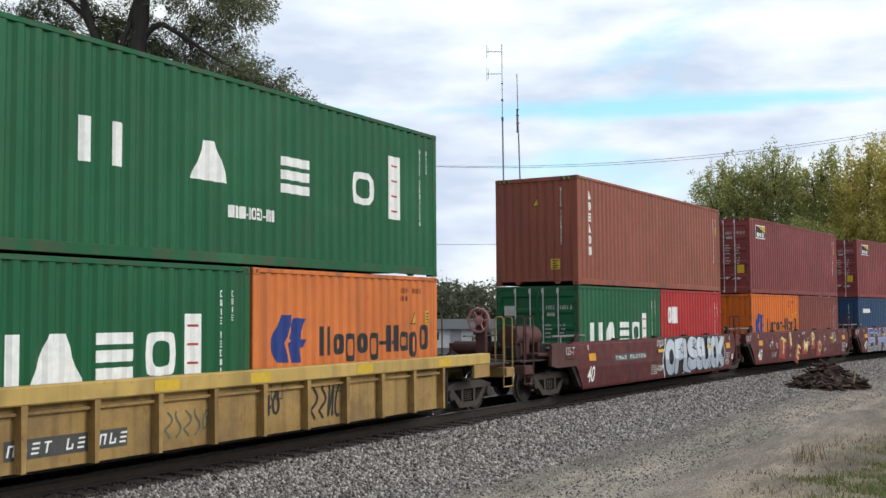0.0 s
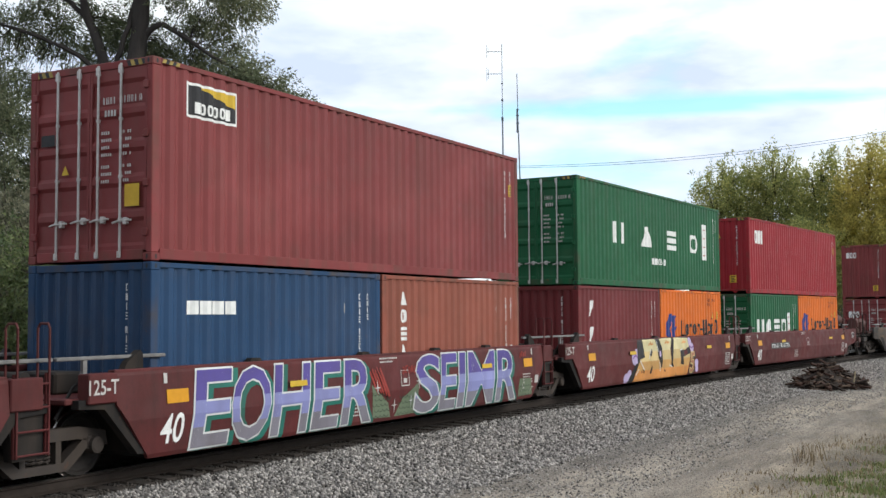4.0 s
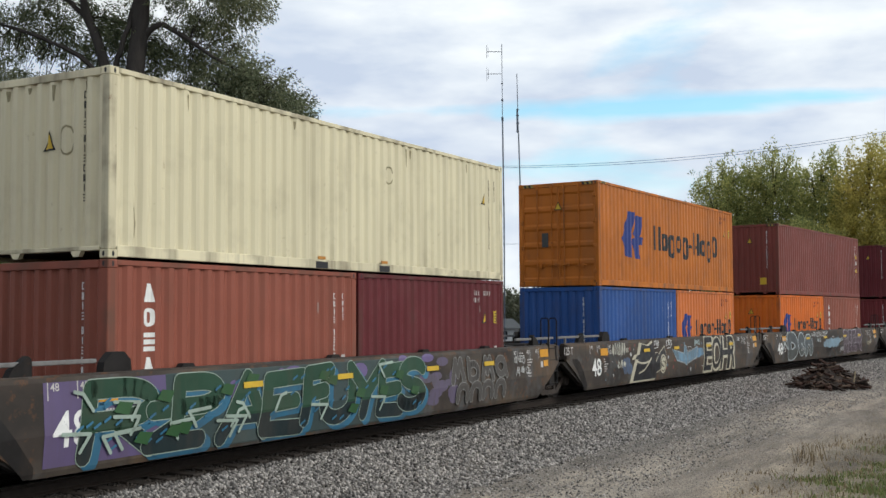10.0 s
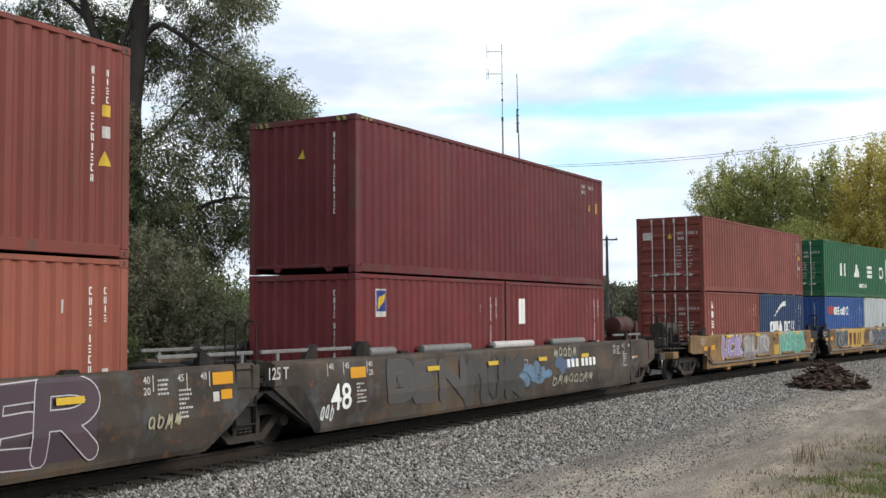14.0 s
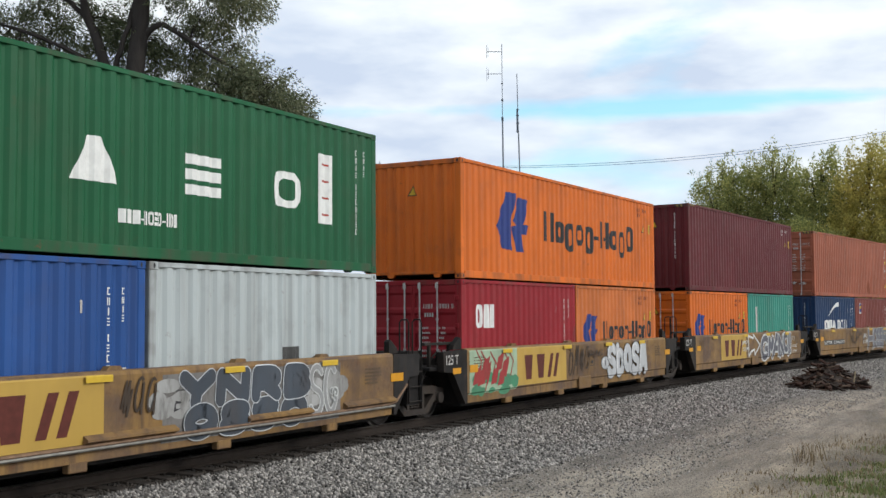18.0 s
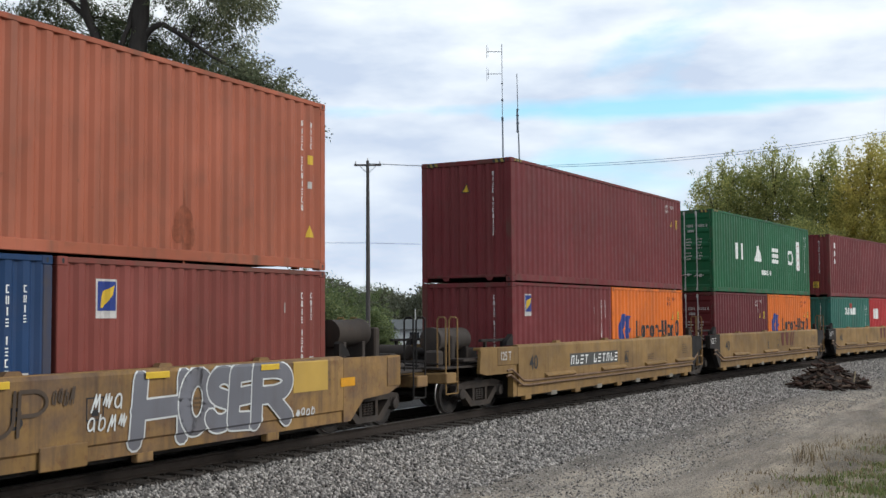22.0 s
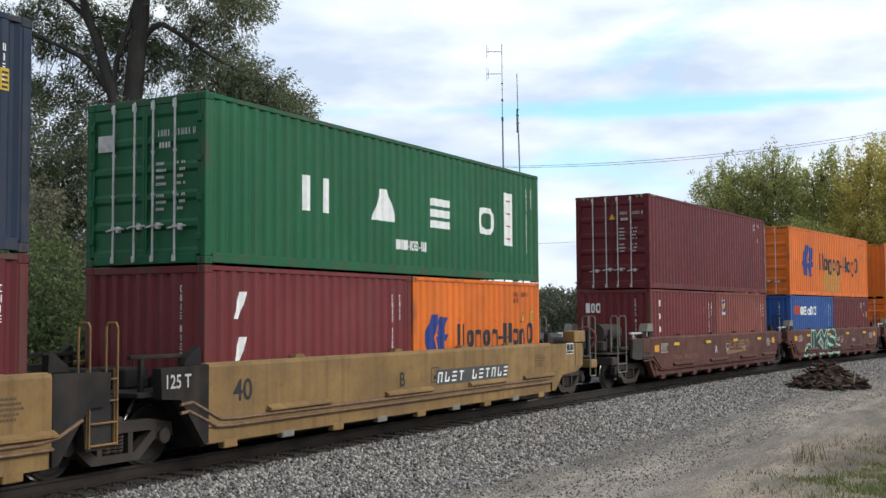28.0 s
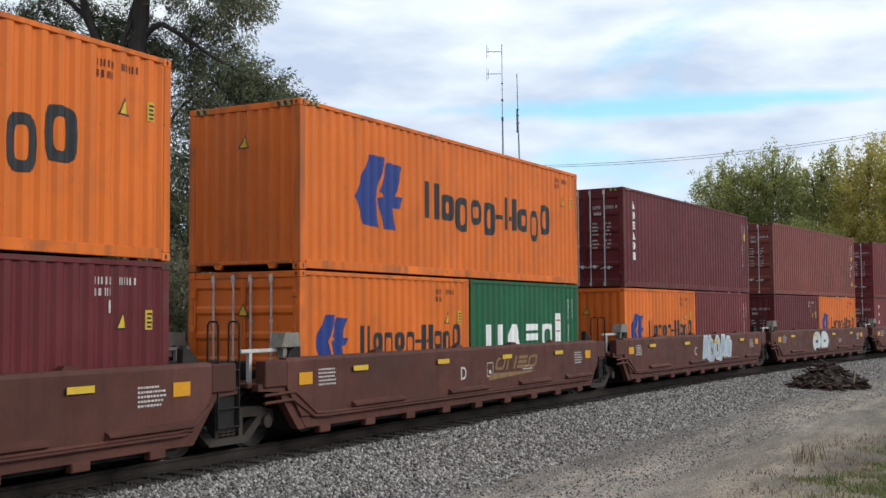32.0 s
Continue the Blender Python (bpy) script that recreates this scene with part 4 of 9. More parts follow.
E20 = (TEAL, False, "short teal container with a white strip", [("side", poly(rect(-2.1, -1.85, 1.1, 2.1)), DULL_WHITE, "white_strip"), NUM_S])
I20 = (MAROON, False, "short maroon container with white slanting strokes", [("side", poly([(-2.35, 1.78), (-2.2, 1.78), (-2.02, 2.2), (-2.17, 2.2)], [(-2.35, 1.05), (-2.2, 1.05), (-2.02, 1.5), (-2.17, 1.5)]), WHITE, "brand_shape"), NUM_S, E_NUM])

UNITS = [  # centre at the start, car type, load: upper, lower front, lower rear
    (14.55, "ribbed", U40, U20, H20P, "last"),
    (34.25, "bulged", (HC, DULL_TAN, False, "faded brown container with white shapes down one side", DOWN_40), U20, RB20, "first"),
    (50.02, "bulged", (HC, FADED_MAROON, True, "maroon container with a black and yellow sticker, doors forward", GOLD_40), H20, B20, ""),
    (65.71, "bulged", (HC, FADED_MAROON, True, "maroon container with a small black and yellow sticker", GOLD_40), D20, T20, ""),
    (81.51, "bulged", U40, I20, H20, ""),
    (97.22, "bulged", (HC, RED, False, "bright red container with white block shapes", RED_40), U20, H20, "last"),
    (118.23, "sooty", (HC, FADED_MAROON, False, "maroon container with white brand shapes", TEX_40), X20, H20O, "first"),
    (136.19, "sooty", (STD, CREAM, False, "cream corrugated container with a few stains", CREAM_40), T20, MR20, ""),
    (154.23, "sooty", H40O, L20, H20P, ""),
    (172.20, "sooty", (HC, BROWN, False, "red-brown container with yellow stickers on its front corner", PLAIN_40 + [E_LAB]), H20, T20, ""),
    (190.14, "sooty", (HC, DARK_MAROON, False, "dark maroon corrugated container", ROWS_40), FM20, ML20, "last"),
    (211.19, "ochre", (STD, BROWN, True, "red-brown container with doors facing forward", [NUM_S, *SQUARES, TRI, D_NUM, D_PLT, E_TRI]), T20D, C20, "first"),
    (226.72, "ochre", U40S, S20, G20, ""),
    (242.33, "ochre", (STD, ORANGE, False, "orange corrugated steel container with a blue flag mark", SHIP_40), R20, H20P, ""),
    (257.79, "ochre", (HC, DARK_MAROON, False, "dark maroon corrugated container", ROWS_40), H20D, E20, ""),
    (273.29, "ochre", (HC, TAN_BROWN, True, "faded brown container with doors facing forward", [("side", rust_blot(2.44, 0.52), RUST_STAIN, "rust_stain")] + LEAF_40), C20, F20, "last"),
    (293.06, "ledge", (HC, MAROON, False, "maroon corrugated container with striped top corners", ROWS_40), FM20, H20, "first"),
    (308.52, "ledge", U40, MD20, H20, ""),
    (323.96, "ledge", (HC, MAROON, False, "maroon container with white brand shapes", TEX_40), A20, RB20, ""),
    (339.42, "ledge", (HC, NAVY, True, "navy blue container with a tall yellow panel, doors forward", BIG_YELLOW_40), K20, K20, ""),
    (354.95, "ledge", U40S, I20, H20, "last"),
    (375.02, "rusty", (HC, DARK_MAROON, True, "dark maroon container with bright locking bars", ROWS_40[:3] + [D_NUM, E_TRI]), X20E, F20, "first"),
    (390.56, "rusty", H40D, S20, MR20, ""),
    (405.97, "rusty", H40, H20D, U20, ""),
    (421.52, "rusty", (HC, DARK_MAROON, True, "dark maroon container with white shapes down one side", DOWN_40[:3] + [D_NUM]), H20, M20, ""),
    (436.93, "rusty", (HC, BROWN, True, "red-brown container with doors facing forward", LEAF_40), MR20, H20, ""),
    (452.42, "rusty", (HC, MAROON, True, "maroon container with doors facing forward", LEAF_40), X20, M20, ""),
]

# ---- well cars ----
CAR_TYPES = {  # pitch, half length of the well side at its foot and at its top, side profile (z, y), paint
    "ribbed": (15.5, 6.0, 7.95, [(0.25, -1.37), (1.05, -1.37)], CAR_PALE_YELLOW, "pale yellow well car with ribbed sides and worn top chord"),
    "bulged": (15.75, 6.32, 6.95, [(0.18, -1.40), (0.24, -1.425), (0.72, -1.465), (0.78, -1.46), (1.32, -1.415), (1.39, -1.39)], CAR_MAROON, "maroon well car with creased smooth sides and spray paint"),
    "sooty": (17.98, 7.5, 8.75, [(0.15, -1.40), (0.22, -1.425), (0.66, -1.465), (0.72, -1.46), (1.30, -1.42), (1.37, -1.395)], CAR_BROWN, "sooty brown well car with long spray-painted sides"),
    "ochre": (15.5, 6.3, 6.3, [(0.27, -1.42), (0.45, -1.42), (0.48, -1.455), (1.34, -1.455), (1.39, -1.43)], CAR_OCHRE, "sooty yellow well car with spray-painted sides"),
    "ledge": (15.46, 6.27, 6.27, [(0.25, -1.42), (0.47, -1.42), (0.50, -1.455), (1.36, -1.455), (1.41, -1.43)], CAR_YELLOW, "yellow well car with a pipe along its side"),
    "rusty": (15.48, 6.2, 6.75, [(0.27, -1.42), (0.44, -1.42), (0.47, -1.455), (1.37, -1.455), (1.42, -1.43)], CAR_RUST, "rusty brown well car with a ledge along its side"),
}


def well_side(prof, foot, top, sign):
    sh = Shape()
    z_cut = 0.95
    zs, ys = [p[0] for p in prof], [p[1] for p in prof]
    if zs[0] < z_cut < zs[-1]:
        prof = sorted(prof + [(z_cut, float(np.interp(z_cut, zs, ys)))])
    def ext(z):
        return foot + (top - foot) * min(1.0, (z - prof[0][0]) / (z_cut - prof[0][0]))
    n = len(prof)
    v = []
    for off in (0.0, 0.06):
        for z, y in prof:
            e = ext(z)
            v += [(-e, sign * -(y + off) * -1, z), (e, sign * -(y + off) * -1, z)]
    f = []
    for k in (0, 1):
        o = k * 2 * n
        f += [(o + 2 * i, o + 2 * i + 1, o + 2 * i + 3, o + 2 * i + 2) for i in range(n - 1)]
    for i in range(n - 1):
        for e in (0, 1):
            f.append((2 * i + e, 2 * i + 2 + e, 2 * n + 2 * i + 2 + e, 2 * n + 2 * i + e))
    f += [(0, 1, 2 * n + 1, 2 * n), (2 * n - 2, 2 * n - 1, 4 * n - 1, 4 * n - 2)]
    return sh.add(v, f)


def wheelset():
    sh = Shape()
    for s in (-1, 1):
        sh.turned([(s * 0.69, 0.06), (s * 0.69, 0.41), (s * 0.70, 0.447), (s * 0.725, 0.447), (s * 0.735, 0.422), (s * 0.815, 0.418), (s * 0.820, 0.375), (s * 0.795, 0.35), (s * 0.775, 0.16), (s * 0.84, 0.12), (s * 0.84, 0.06)], "y", 28)
    sh.turned([(-1.08, 0.07), (-0.6, 0.085), (0.6, 0.085), (1.08, 0.07)], "y", 12)
    return sh


def side_frame(y0, y1):
    """Cast truck side: arched top, sagging bottom, two columns and pedestal boxes."""
    sh = Shape()
    sh.prism([(-1.12, 0.40), (-1.08, 0.60), (-0.62, 0.68), (0.62, 0.68), (1.08, 0.60), (1.12, 0.40), (0.92, 0.46), (0.60, 0.52), (-0.60, 0.52), (-0.92, 0.46)], y0, y1)
    sh.prism([(-0.86, 0.48), (-0.70, 0.52), (-0.34, 0.24), (0.34, 0.24), (0.70, 0.52), (0.86, 0.48), (0.44, 0.13), (-0.44, 0.13)], y0, y1)
    for s in (-1, 1):
        a, b = sorted((s * 0.24, s * 0.33))
        sh.prism([(a, 0.2), (b, 0.2), (b, 0.55), (a, 0.55)], y0 + 0.01, y1 - 0.01)
        sh.turned([(y0 - 0.07, 0.075), (y0 - 0.06, 0.11), (y0, 0.12), (y1, 0.12)], "y", 14, at=(s * 0.89, 0, 0.42))
        sh.box(s * 0.89 - 0.14, s * 0.89 + 0.14, y0 - 0.01, y1 + 0.01, 0.36, 0.56, 0.02)
    return sh


def coil(x, y):
    pts = [(x + 0.058 * math.cos(a), y + 0.058 * math.sin(a), 0.25 + 0.25 * a / 34.5) for a in np.arange(0, 34.6, 0.6)]
    return Shape().tube(pts, 0.017, 5)


def add_truck(car, x):
    truck = new("truck")
    truck.parent = car
    truck.matrix_basis = Matrix.Translation((x, 0, 0))
    for y0, y1 in ((-1.09, -0.93), (0.93, 1.09)):
        part("side_frame", lambda: side_frame(y0, y1), TRUCK_STEEL, truck, key=("frame", y0))
        for k in (-0.12, 0.0, 0.12):
            part("spring", lambda: coil(k, (y0 + y1) / 2), TRUCK_STEEL, truck, key=("coil", k, y0))
    part("bolster", lambda: Shape().box(-0.2, 0.2, -1.05, 1.05, 0.50, 0.74, 0.03).turned([(0.74, 0.3), (0.80, 0.3)], "z", 16), TRUCK_STEEL, truck, key="bolster")
    part("brake_beam", lambda: Shape().box(-0.42, -0.36, -0.8, 0.8, 0.36, 0.44, 0.01).box(0.36, 0.42, -0.8, 0.8, 0.36, 0.44, 0.01), TRUCK_STEEL, truck, key="beam")
    for k in (-0.89, 0.89):
        w = part("wheelset", wheelset, WHEEL_STEEL, truck, key="wheelset", at=Matrix.Translation((k, 0, 0.42)), smooth=True)
        me = w.data
        if len(me.materials) == 1:
            me.materials.append(TREAD)
            for p in me.polygons:
                r = math.hypot(p.center.x, p.center.z)
                if r > 0.417 and 0.69 < abs(p.center.y) < 0.81:
                    p.material_index = 1
        WHEELS.append((w, k))
    return truck


WHEELS, MOVERS = [], []


def ladder(x0, x1, y, z0, z1):
    sh = Shape()
    for x in (x0, x1):
        sh.tube([(x, y, z0), (x, y, z1 - 0.06), (x, y + 0.03, z1), (x, y + 0.16, z1), (x, y + 0.2, z1 - 0.05), (x, y + 0.2, z0 + 0.6)], 0.017, 6)
        sh.box(x - 0.03, x + 0.03, y + 0.02, y + 0.05, z0, z0 + 1.0)
    for i in range(5):
        z = z0 + 0.03 + i * 0.28
        if z < z1 - 0.5:
            sh.tube([(x0, y - 0.01, z), (x1, y - 0.01, z)], 0.014, 6)
    return sh


def well_car(spec, units_before):
    s0, kind, upper, front, rear, place = spec
    pitch, foot, top, prof, paint_mat, label = CAR_TYPES[kind]
    car = new("well_car")
    tagged(car, label, "railway wagon", "cars of the train")
    half = pitch / 2
    z_top = prof[-1][0]
    ribbed = kind == "ribbed"
    for sign in (1, -1):
        part("well_side", lambda: well_side(prof, foot, 6.1 if ribbed else top, sign), paint_mat, car, key=("wside", kind, sign))
        ya, yb = sorted((sign * -1.40, sign * -1.27))
        if ribbed:
            ya, yb = sorted((sign * -1.52, sign * -1.30))
            part("top_chord", lambda: Shape().box(-top, top, ya, yb, 1.05, 1.28, 0.02), CHORD_YELLOW, car, "worn yellow top chord", key=("chord", sign))
            for i in range(11):
                x = -5.85 + i * 1.17
                y0, y1 = sorted((sign * -1.37, sign * -1.50))
                part("rib", lambda: Shape().prism([(x - 0.035, 0.25), (x + 0.035, 0.25), (x + 0.05, 1.05), (x - 0.05, 1.05)], y0, y1), paint_mat, car, key=("rib", sign, i))
            part("mid_ledge", lambda: Shape().box(-5.9, 5.9, *sorted((sign * -1.365, sign * -1.43)), 0.93, 0.97), paint_mat, car, key=("midledge", sign))
            for xe in (7.2, -7.95):
                part("end_plate", lambda: Shape().box(xe, xe + 0.75, *sorted((sign * -1.50, sign * -1.44)), 0.78, 1.05), paint_mat, car, key=("eplate", sign, xe))
        else:
            part("top_chord", lambda: Shape().box(-top, top, ya, yb, z_top - 0.07, z_top + 0.012, 0.012), paint_mat, car, key=("chord", kind, sign))
        if kind in ("ledge", "ochre", "rusty"):
            yo = sign * -1.46
            dz = {"ledge": 0.0, "rusty": -0.10, "ochre": -0.115}[kind]
        if kind in ("ledge", "rusty") or (kind == "ochre" and units_before in (11, 12)):
            part("side_pipe", lambda: Shape().tube([(-top - 0.6, yo, 0.86), (-foot - 0.35, yo, 0.88), (-foot + 0.25, yo, 0.60 + dz), (-foot + 0.6, yo - sign * 0.02, 0.585 + dz), (foot - 0.2, yo - sign * 0.02, 0.585 + dz), (foot + 0.1, yo, 0.62 + dz), (foot + 0.5, yo, 0.80)], 0.026, 7), WORN_PIPE if kind != "rusty" else paint_mat, car, key=("pipe", kind, sign), smooth=True)
            part("lower_pipe", lambda: Shape().tube([(-top - 0.6, yo, 0.74), (-foot - 0.42, yo, 0.76), (-foot + 0.18, yo, 0.50 + dz / 2), (-foot + 0.5, yo - sign * 0.02, 0.49 + dz / 2), (foot, yo - sign * 0.02, 0.49 + dz / 2)], 0.026, 7), PIPE_GREY if kind == "ochre" else WORN_PIPE if kind == "ledge" else paint_mat, car, key=("pipe2", kind, sign), smooth=True)
            for i, x in enumerate((-4.9, -1.4, 1.9, 4.6)):
                part("side_ledge", lambda: Shape().prism([(sign * -1.455, 0.725 + dz), (sign * -1.545, 0.670 + dz), (sign * -1.545, 0.640 + dz), (sign * -1.455, 0.60 + dz)], x, x + 1.70, "x"), paint_mat, car, key=("ledge", kind, sign, i))
        if kind in ("ledge", "ochre", "rusty"):
            for i in range(9) if kind != "ochre" else (1, 3, 5, 7):
                x = -foot + 0.55 + i * (2 * foot - 1.1) / 8
                part("foot_block", lambda: Shape().box(x - 0.16, x + 0.16, *sorted((sign * -1.425, sign * -1.30)), 0.17 if kind == "ledge" and i % 2 else 0.15, 0.29, 0.015), PALE_RAIL if kind == "ledge" and i % 2 else paint_mat, car, key=("foot", kind, sign, i))
        for i, x in enumerate((-0.62 * foot, -0.12 * foot, 0.30 * foot, 0.66 * foot)):
            part("container_guide", lambda: Shape().prism([(x - 0.15, z_top + 0.012), (x + 0.15, z_top + 0.012), (x + 0.10, z_top + 0.065), (x - 0.10, z_top + 0.065)], *sorted((sign * -1.36, sign * -1.25))), SOOT if kind in ("bulged", "sooty") else paint_mat, car, key=("guide", kind, sign, i))
        if kind == "ochre" and units_before > 12:
            part("hanging_plate", lambda: Shape().box(-0.44, 0.34, *sorted((sign * -1.475, sign * -1.44)), 0.23, 0.53, 0.01), paint_mat, car, key=("hplate", sign))
        if units_before == 10:
            for i, (x, w) in enumerate(((-5.9, 0.9), (-4.0, 2.0), (-0.9, 2.05), (2.17, 2.1))):
                part("guide_roll", lambda: Shape().turned([(x, 0.05), (x + 0.02, 0.085), (x + w - 0.02, 0.085), (x + w, 0.05)], "x", 14, at=(0, sign * -1.33, z_top + 0.07)), DULL_WHITE if i == 2 else RAIL_GREY, car, key=("groll", sign, i), smooth=True)
        if kind == "rusty":
            part("guide_block", lambda: Shape().prism([(-6.78, 1.60), (-6.26, 1.60), (-6.32, 1.83), (-6.68, 1.83)], *sorted((sign * -1.36, sign * -1.10))).box(-6.66, -6.56, *sorted((sign * -1.30, sign * -1.16)), z_top, 1.60).box(-6.46, -6.36, *sorted((sign * -1.30, sign * -1.16)), z_top, 1.60), PALE_RAIL, car, "pale worn steel guide block", key=("gblk", sign))
    part("well_floor", lambda: Shape().box(-foot + 0.02, foot - 0.02, -1.28, 1.28, 0.20, 0.278), SOOT, car, key=("wfloor", kind))
    for e in (-1, 1):
        a, b = sorted((e * 6.26 if pitch < 17 else e * 7.35, e * 6.34 if pitch < 17 else e * 7.45))
        part("bulkhead", lambda: Shape().box(a, b, -1.33, 1.33, 0.25, 1.2, 0.01), SOOT, car, key=("bulk", kind, e))
        a, b = sorted((e * (abs(a) + 0.1), e * (half - 0.18)))
        dark = kind in ("ledge", "ochre") or ribbed
        part("end_platform", lambda: Shape().box(a, b, -1.30, 1.30, 0.98, 1.06, 0.015).box(a, b, -0.34, 0.34, 0.66, 0.98), SOOT if dark else paint_mat, car, key=("plat", kind, e))
        # sloped end between the well side and the platform
        outer = (e < 0 and place == "first") or (e > 0 and place == "last")
        black = kind in ("ledge", "ochre") and not outer
        for sign in (1, -1):
            x_a, x_b, x_c = e * (foot + 0.004), e * (top - 0.02), e * (half - 0.30)
            if outer and e > 0:
                if not ribbed:
                    low = 0.22 if kind == "bulged" else 0.27
                    part("end_plate", lambda: Shape().prism([(foot + 0.004, low), (foot + 0.22, low), (foot + 0.66, 0.62), (half + 0.10, 0.67), (half + 0.46, 0.78), (half + 0.52, z_top - 0.03), (foot + 0.004, z_top - 0.02)], *sorted((sign * -1.458, sign * -1.38))), paint_mat, car, key=("eplate2", kind, sign))
                    part("end_plate_cap", lambda: Shape().box(half + 0.02, half + 0.50, *sorted((sign * -1.475, sign * -1.459)), 0.80, z_top - 0.06, 0.006), paint_mat, car, key=("eplcap", kind, sign))
            elif ribbed:
                pass
            elif black:
                part("end_casting", lambda: Shape().prism([(x_a, 0.27), (e * (foot + 0.10), 0.27), (e * (foot + 0.60), 0.93), (e * (foot + 0.98), 0.96), (e * (foot + 1.0), z_top - 0.03), (x_a, z_top - 0.01)], *sorted((sign * -1.462, sign * -1.30))), SOOT, car, "sooty black end casting", key=("ecast", kind, e, sign))
            else:
                # black on bulged and sooty cars imitates the shadowed hollow below the slope
                part("haunch", lambda: Shape().prism([(x_a, 0.26), (e * (foot + 0.20), 0.26), (e * (top + 0.18), 0.90), (x_c, 0.93), (x_c, 1.04), (x_b, 1.04)], *sorted((sign * -1.41, sign * -1.27))), SOOT if kind in ("sooty", "bulged") else paint_mat, car, key=("haunch", kind, e, sign))
                x0, x1 = sorted((e * (top + 0.004), e * (half - 0.42)))
                part("end_box", lambda: Shape().box(x0, x1, *sorted((sign * -1.46, sign * -1.25)), 0.98, z_top - 0.02, 0.015), paint_mat, car, key=("ebox", kind, e, sign))
            gx = e * (foot + 0.1 if pitch < 17 else foot)
            part("corner_guide", lambda: Shape().prism([(gx - e * 0.06, z_top), (gx + e * 0.30, z_top), (gx + e * 0.24, z_top + 0.10), (gx, z_top + 0.26), (gx - e * 0.05, z_top + 0.22)], *sorted((sign * -1.34, sign * -1.23))), SOOT, car, key=("cguide", kind, e, sign))
            if e > 0 and kind == "bulged":
                part("walkway_rail", lambda: Shape().box(foot - 0.1, half - 0.1, *sorted((sign * -1.28, sign * -1.21)), z_top + 0.15, z_top + 0.20, 0.01), RAIL_GREY, car, key=("wrail5", sign))
            if e < 0 and kind == "bulged":
                part("walkway_rail", lambda: Shape().box(-half + 0.05, -5.85, *sorted((sign * -1.28, sign * -1.21)), z_top + 0.15, z_top + 0.20, 0.01).box(-half + 0.5, -half + 0.57, *sorted((sign * -1.27, sign * -1.22)), 1.06, z_top + 0.15), RAIL_GREY, car, key=("wrail4", sign))
            if e > 0 and kind == "sooty":
                part("walkway_rail", lambda: Shape().box(foot - 0.9, half - 0.2, *sorted((sign * -1.30, sign * -1.24)), z_top + 0.13, z_top + 0.19, 0.01).box(half - 0.5, half - 0.43, *sorted((sign * -1.29, sign * -1.25)), 1.06, z_top + 0.13), RAIL_GREY, car, key=("wrail2", sign))
            if e < 0 and kind == "sooty":
                part("walkway_rail", lambda: Shape().box(-half + 0.1, -foot + 1.15, *sorted((sign * -1.30, sign * -1.24)), z_top + 0.13, z_top + 0.19, 0.01).box(-half + 0.5, -half + 0.57, *sorted((sign * -1.29, sign * -1.25)), 1.06, z_top + 0.13), RAIL_GREY, car, key=("wrail3", sign))
                part("guide_block", lambda: Shape().prism([(-foot + 1.2, z_top), (-foot + 1.72, z_top), (-foot + 1.70, z_top + 0.16), (-foot + 1.58, z_top + 0.27), (-foot + 1.36, z_top + 0.27), (-foot + 1.22, z_top + 0.14)], *sorted((sign * -1.36, sign * -1.235))), SOOT, car, key=("gblock", sign))
            elif e < 0 and kind != "bulged":
                part("walkway_rail", lambda: Shape().box(-half + 0.15, -foot + 0.05, *sorted((sign * -1.20, sign * -1.12)), z_top + 0.10, z_top + 0.16, 0.01).box(-half + 0.35, -half + 0.42, *sorted((sign * -1.19, sign * -1.13)), 1.06, z_top + 0.10).box(-foot - 0.3, -foot - 0.23, *sorted((sign * -1.19, sign * -1.13)), 1.06, z_top + 0.10), SOOT if kind != "rusty" else BAR_STEEL, car, key=("wrail", kind, sign))
        part("junction_box", lambda: Shape().box(e * (half - 1.0) - 0.25, e * (half - 1.0) + 0.25, -0.5, 0.3, 1.06, 1.36, 0.03), SOOT, car, key=("gear", kind, e))
        part("cross_shaft", lambda: Shape().turned([(-0.45, 0.09), (0.45, 0.09)], "y", 12, at=(e * (half - 0.55), 0.3, 1.28)), SOOT, car, key=("shaft", kind, e), smooth=True)
        part("brake_hose", lambda: Shape().tube([(e * (half - 1.1), -0.9, 1.1), (e * (half - 0.8), -1.1, 1.35), (e * (half - 0.45), -1.15, 1.2), (e * (half - 0.2), -1.1, 0.8)], 0.022, 6), SOOT, car, key=("bhose", kind, e), smooth=True)
    # ladder at the rear corner of each unit, on both sides
    rail_mat = {"ledge": CAR_OCHRE, "ochre": SOOT, "rusty": SOOT, "sooty": SOOT}.get(kind, paint_mat)
    for sign in (1, -1) if place != "last" and not ribbed else ():
        part("ladder", lambda: ladder(half - 0.80, half - 0.30, sign * -1.42, 0.42, 2.02) if sign > 0 else ladder(half - 0.80, half - 0.30, 1.22, 0.42, 2.02), rail_mat, car, key=("ladder", kind, sign))
        part("step", lambda: Shape().prism([(half - 0.88, 0.95), (half - 0.22, 0.95), (half - 0.30, 0.38), (half - 0.80, 0.38)], *sorted((sign * -1.36, sign * -1.22))), SOOT, car, key=("step", kind, sign))
    # trucks: one under the front end, and one under the rear of the last unit
    add_truck(car, -half + (0.28 if place == "first" else 0.0))
    if place == "last" or spec is UNITS[-1]:
        add_truck(car, half + (0.42 if kind == "ledge" else 0.0))
    ends = ([-1] if place == "first" or ribbed else []) + ([1] if place == "last" else [])
    for e in ends:
        end_gear(car, kind, e, half, {"rusty": TRUCK_STEEL, "ribbed": CAR_PALE_YELLOW, "bulged": SOOTY_MAROON}.get(kind, paint_mat), (units_before, e) in ((1, -1), (5, 1), (20, 1)))
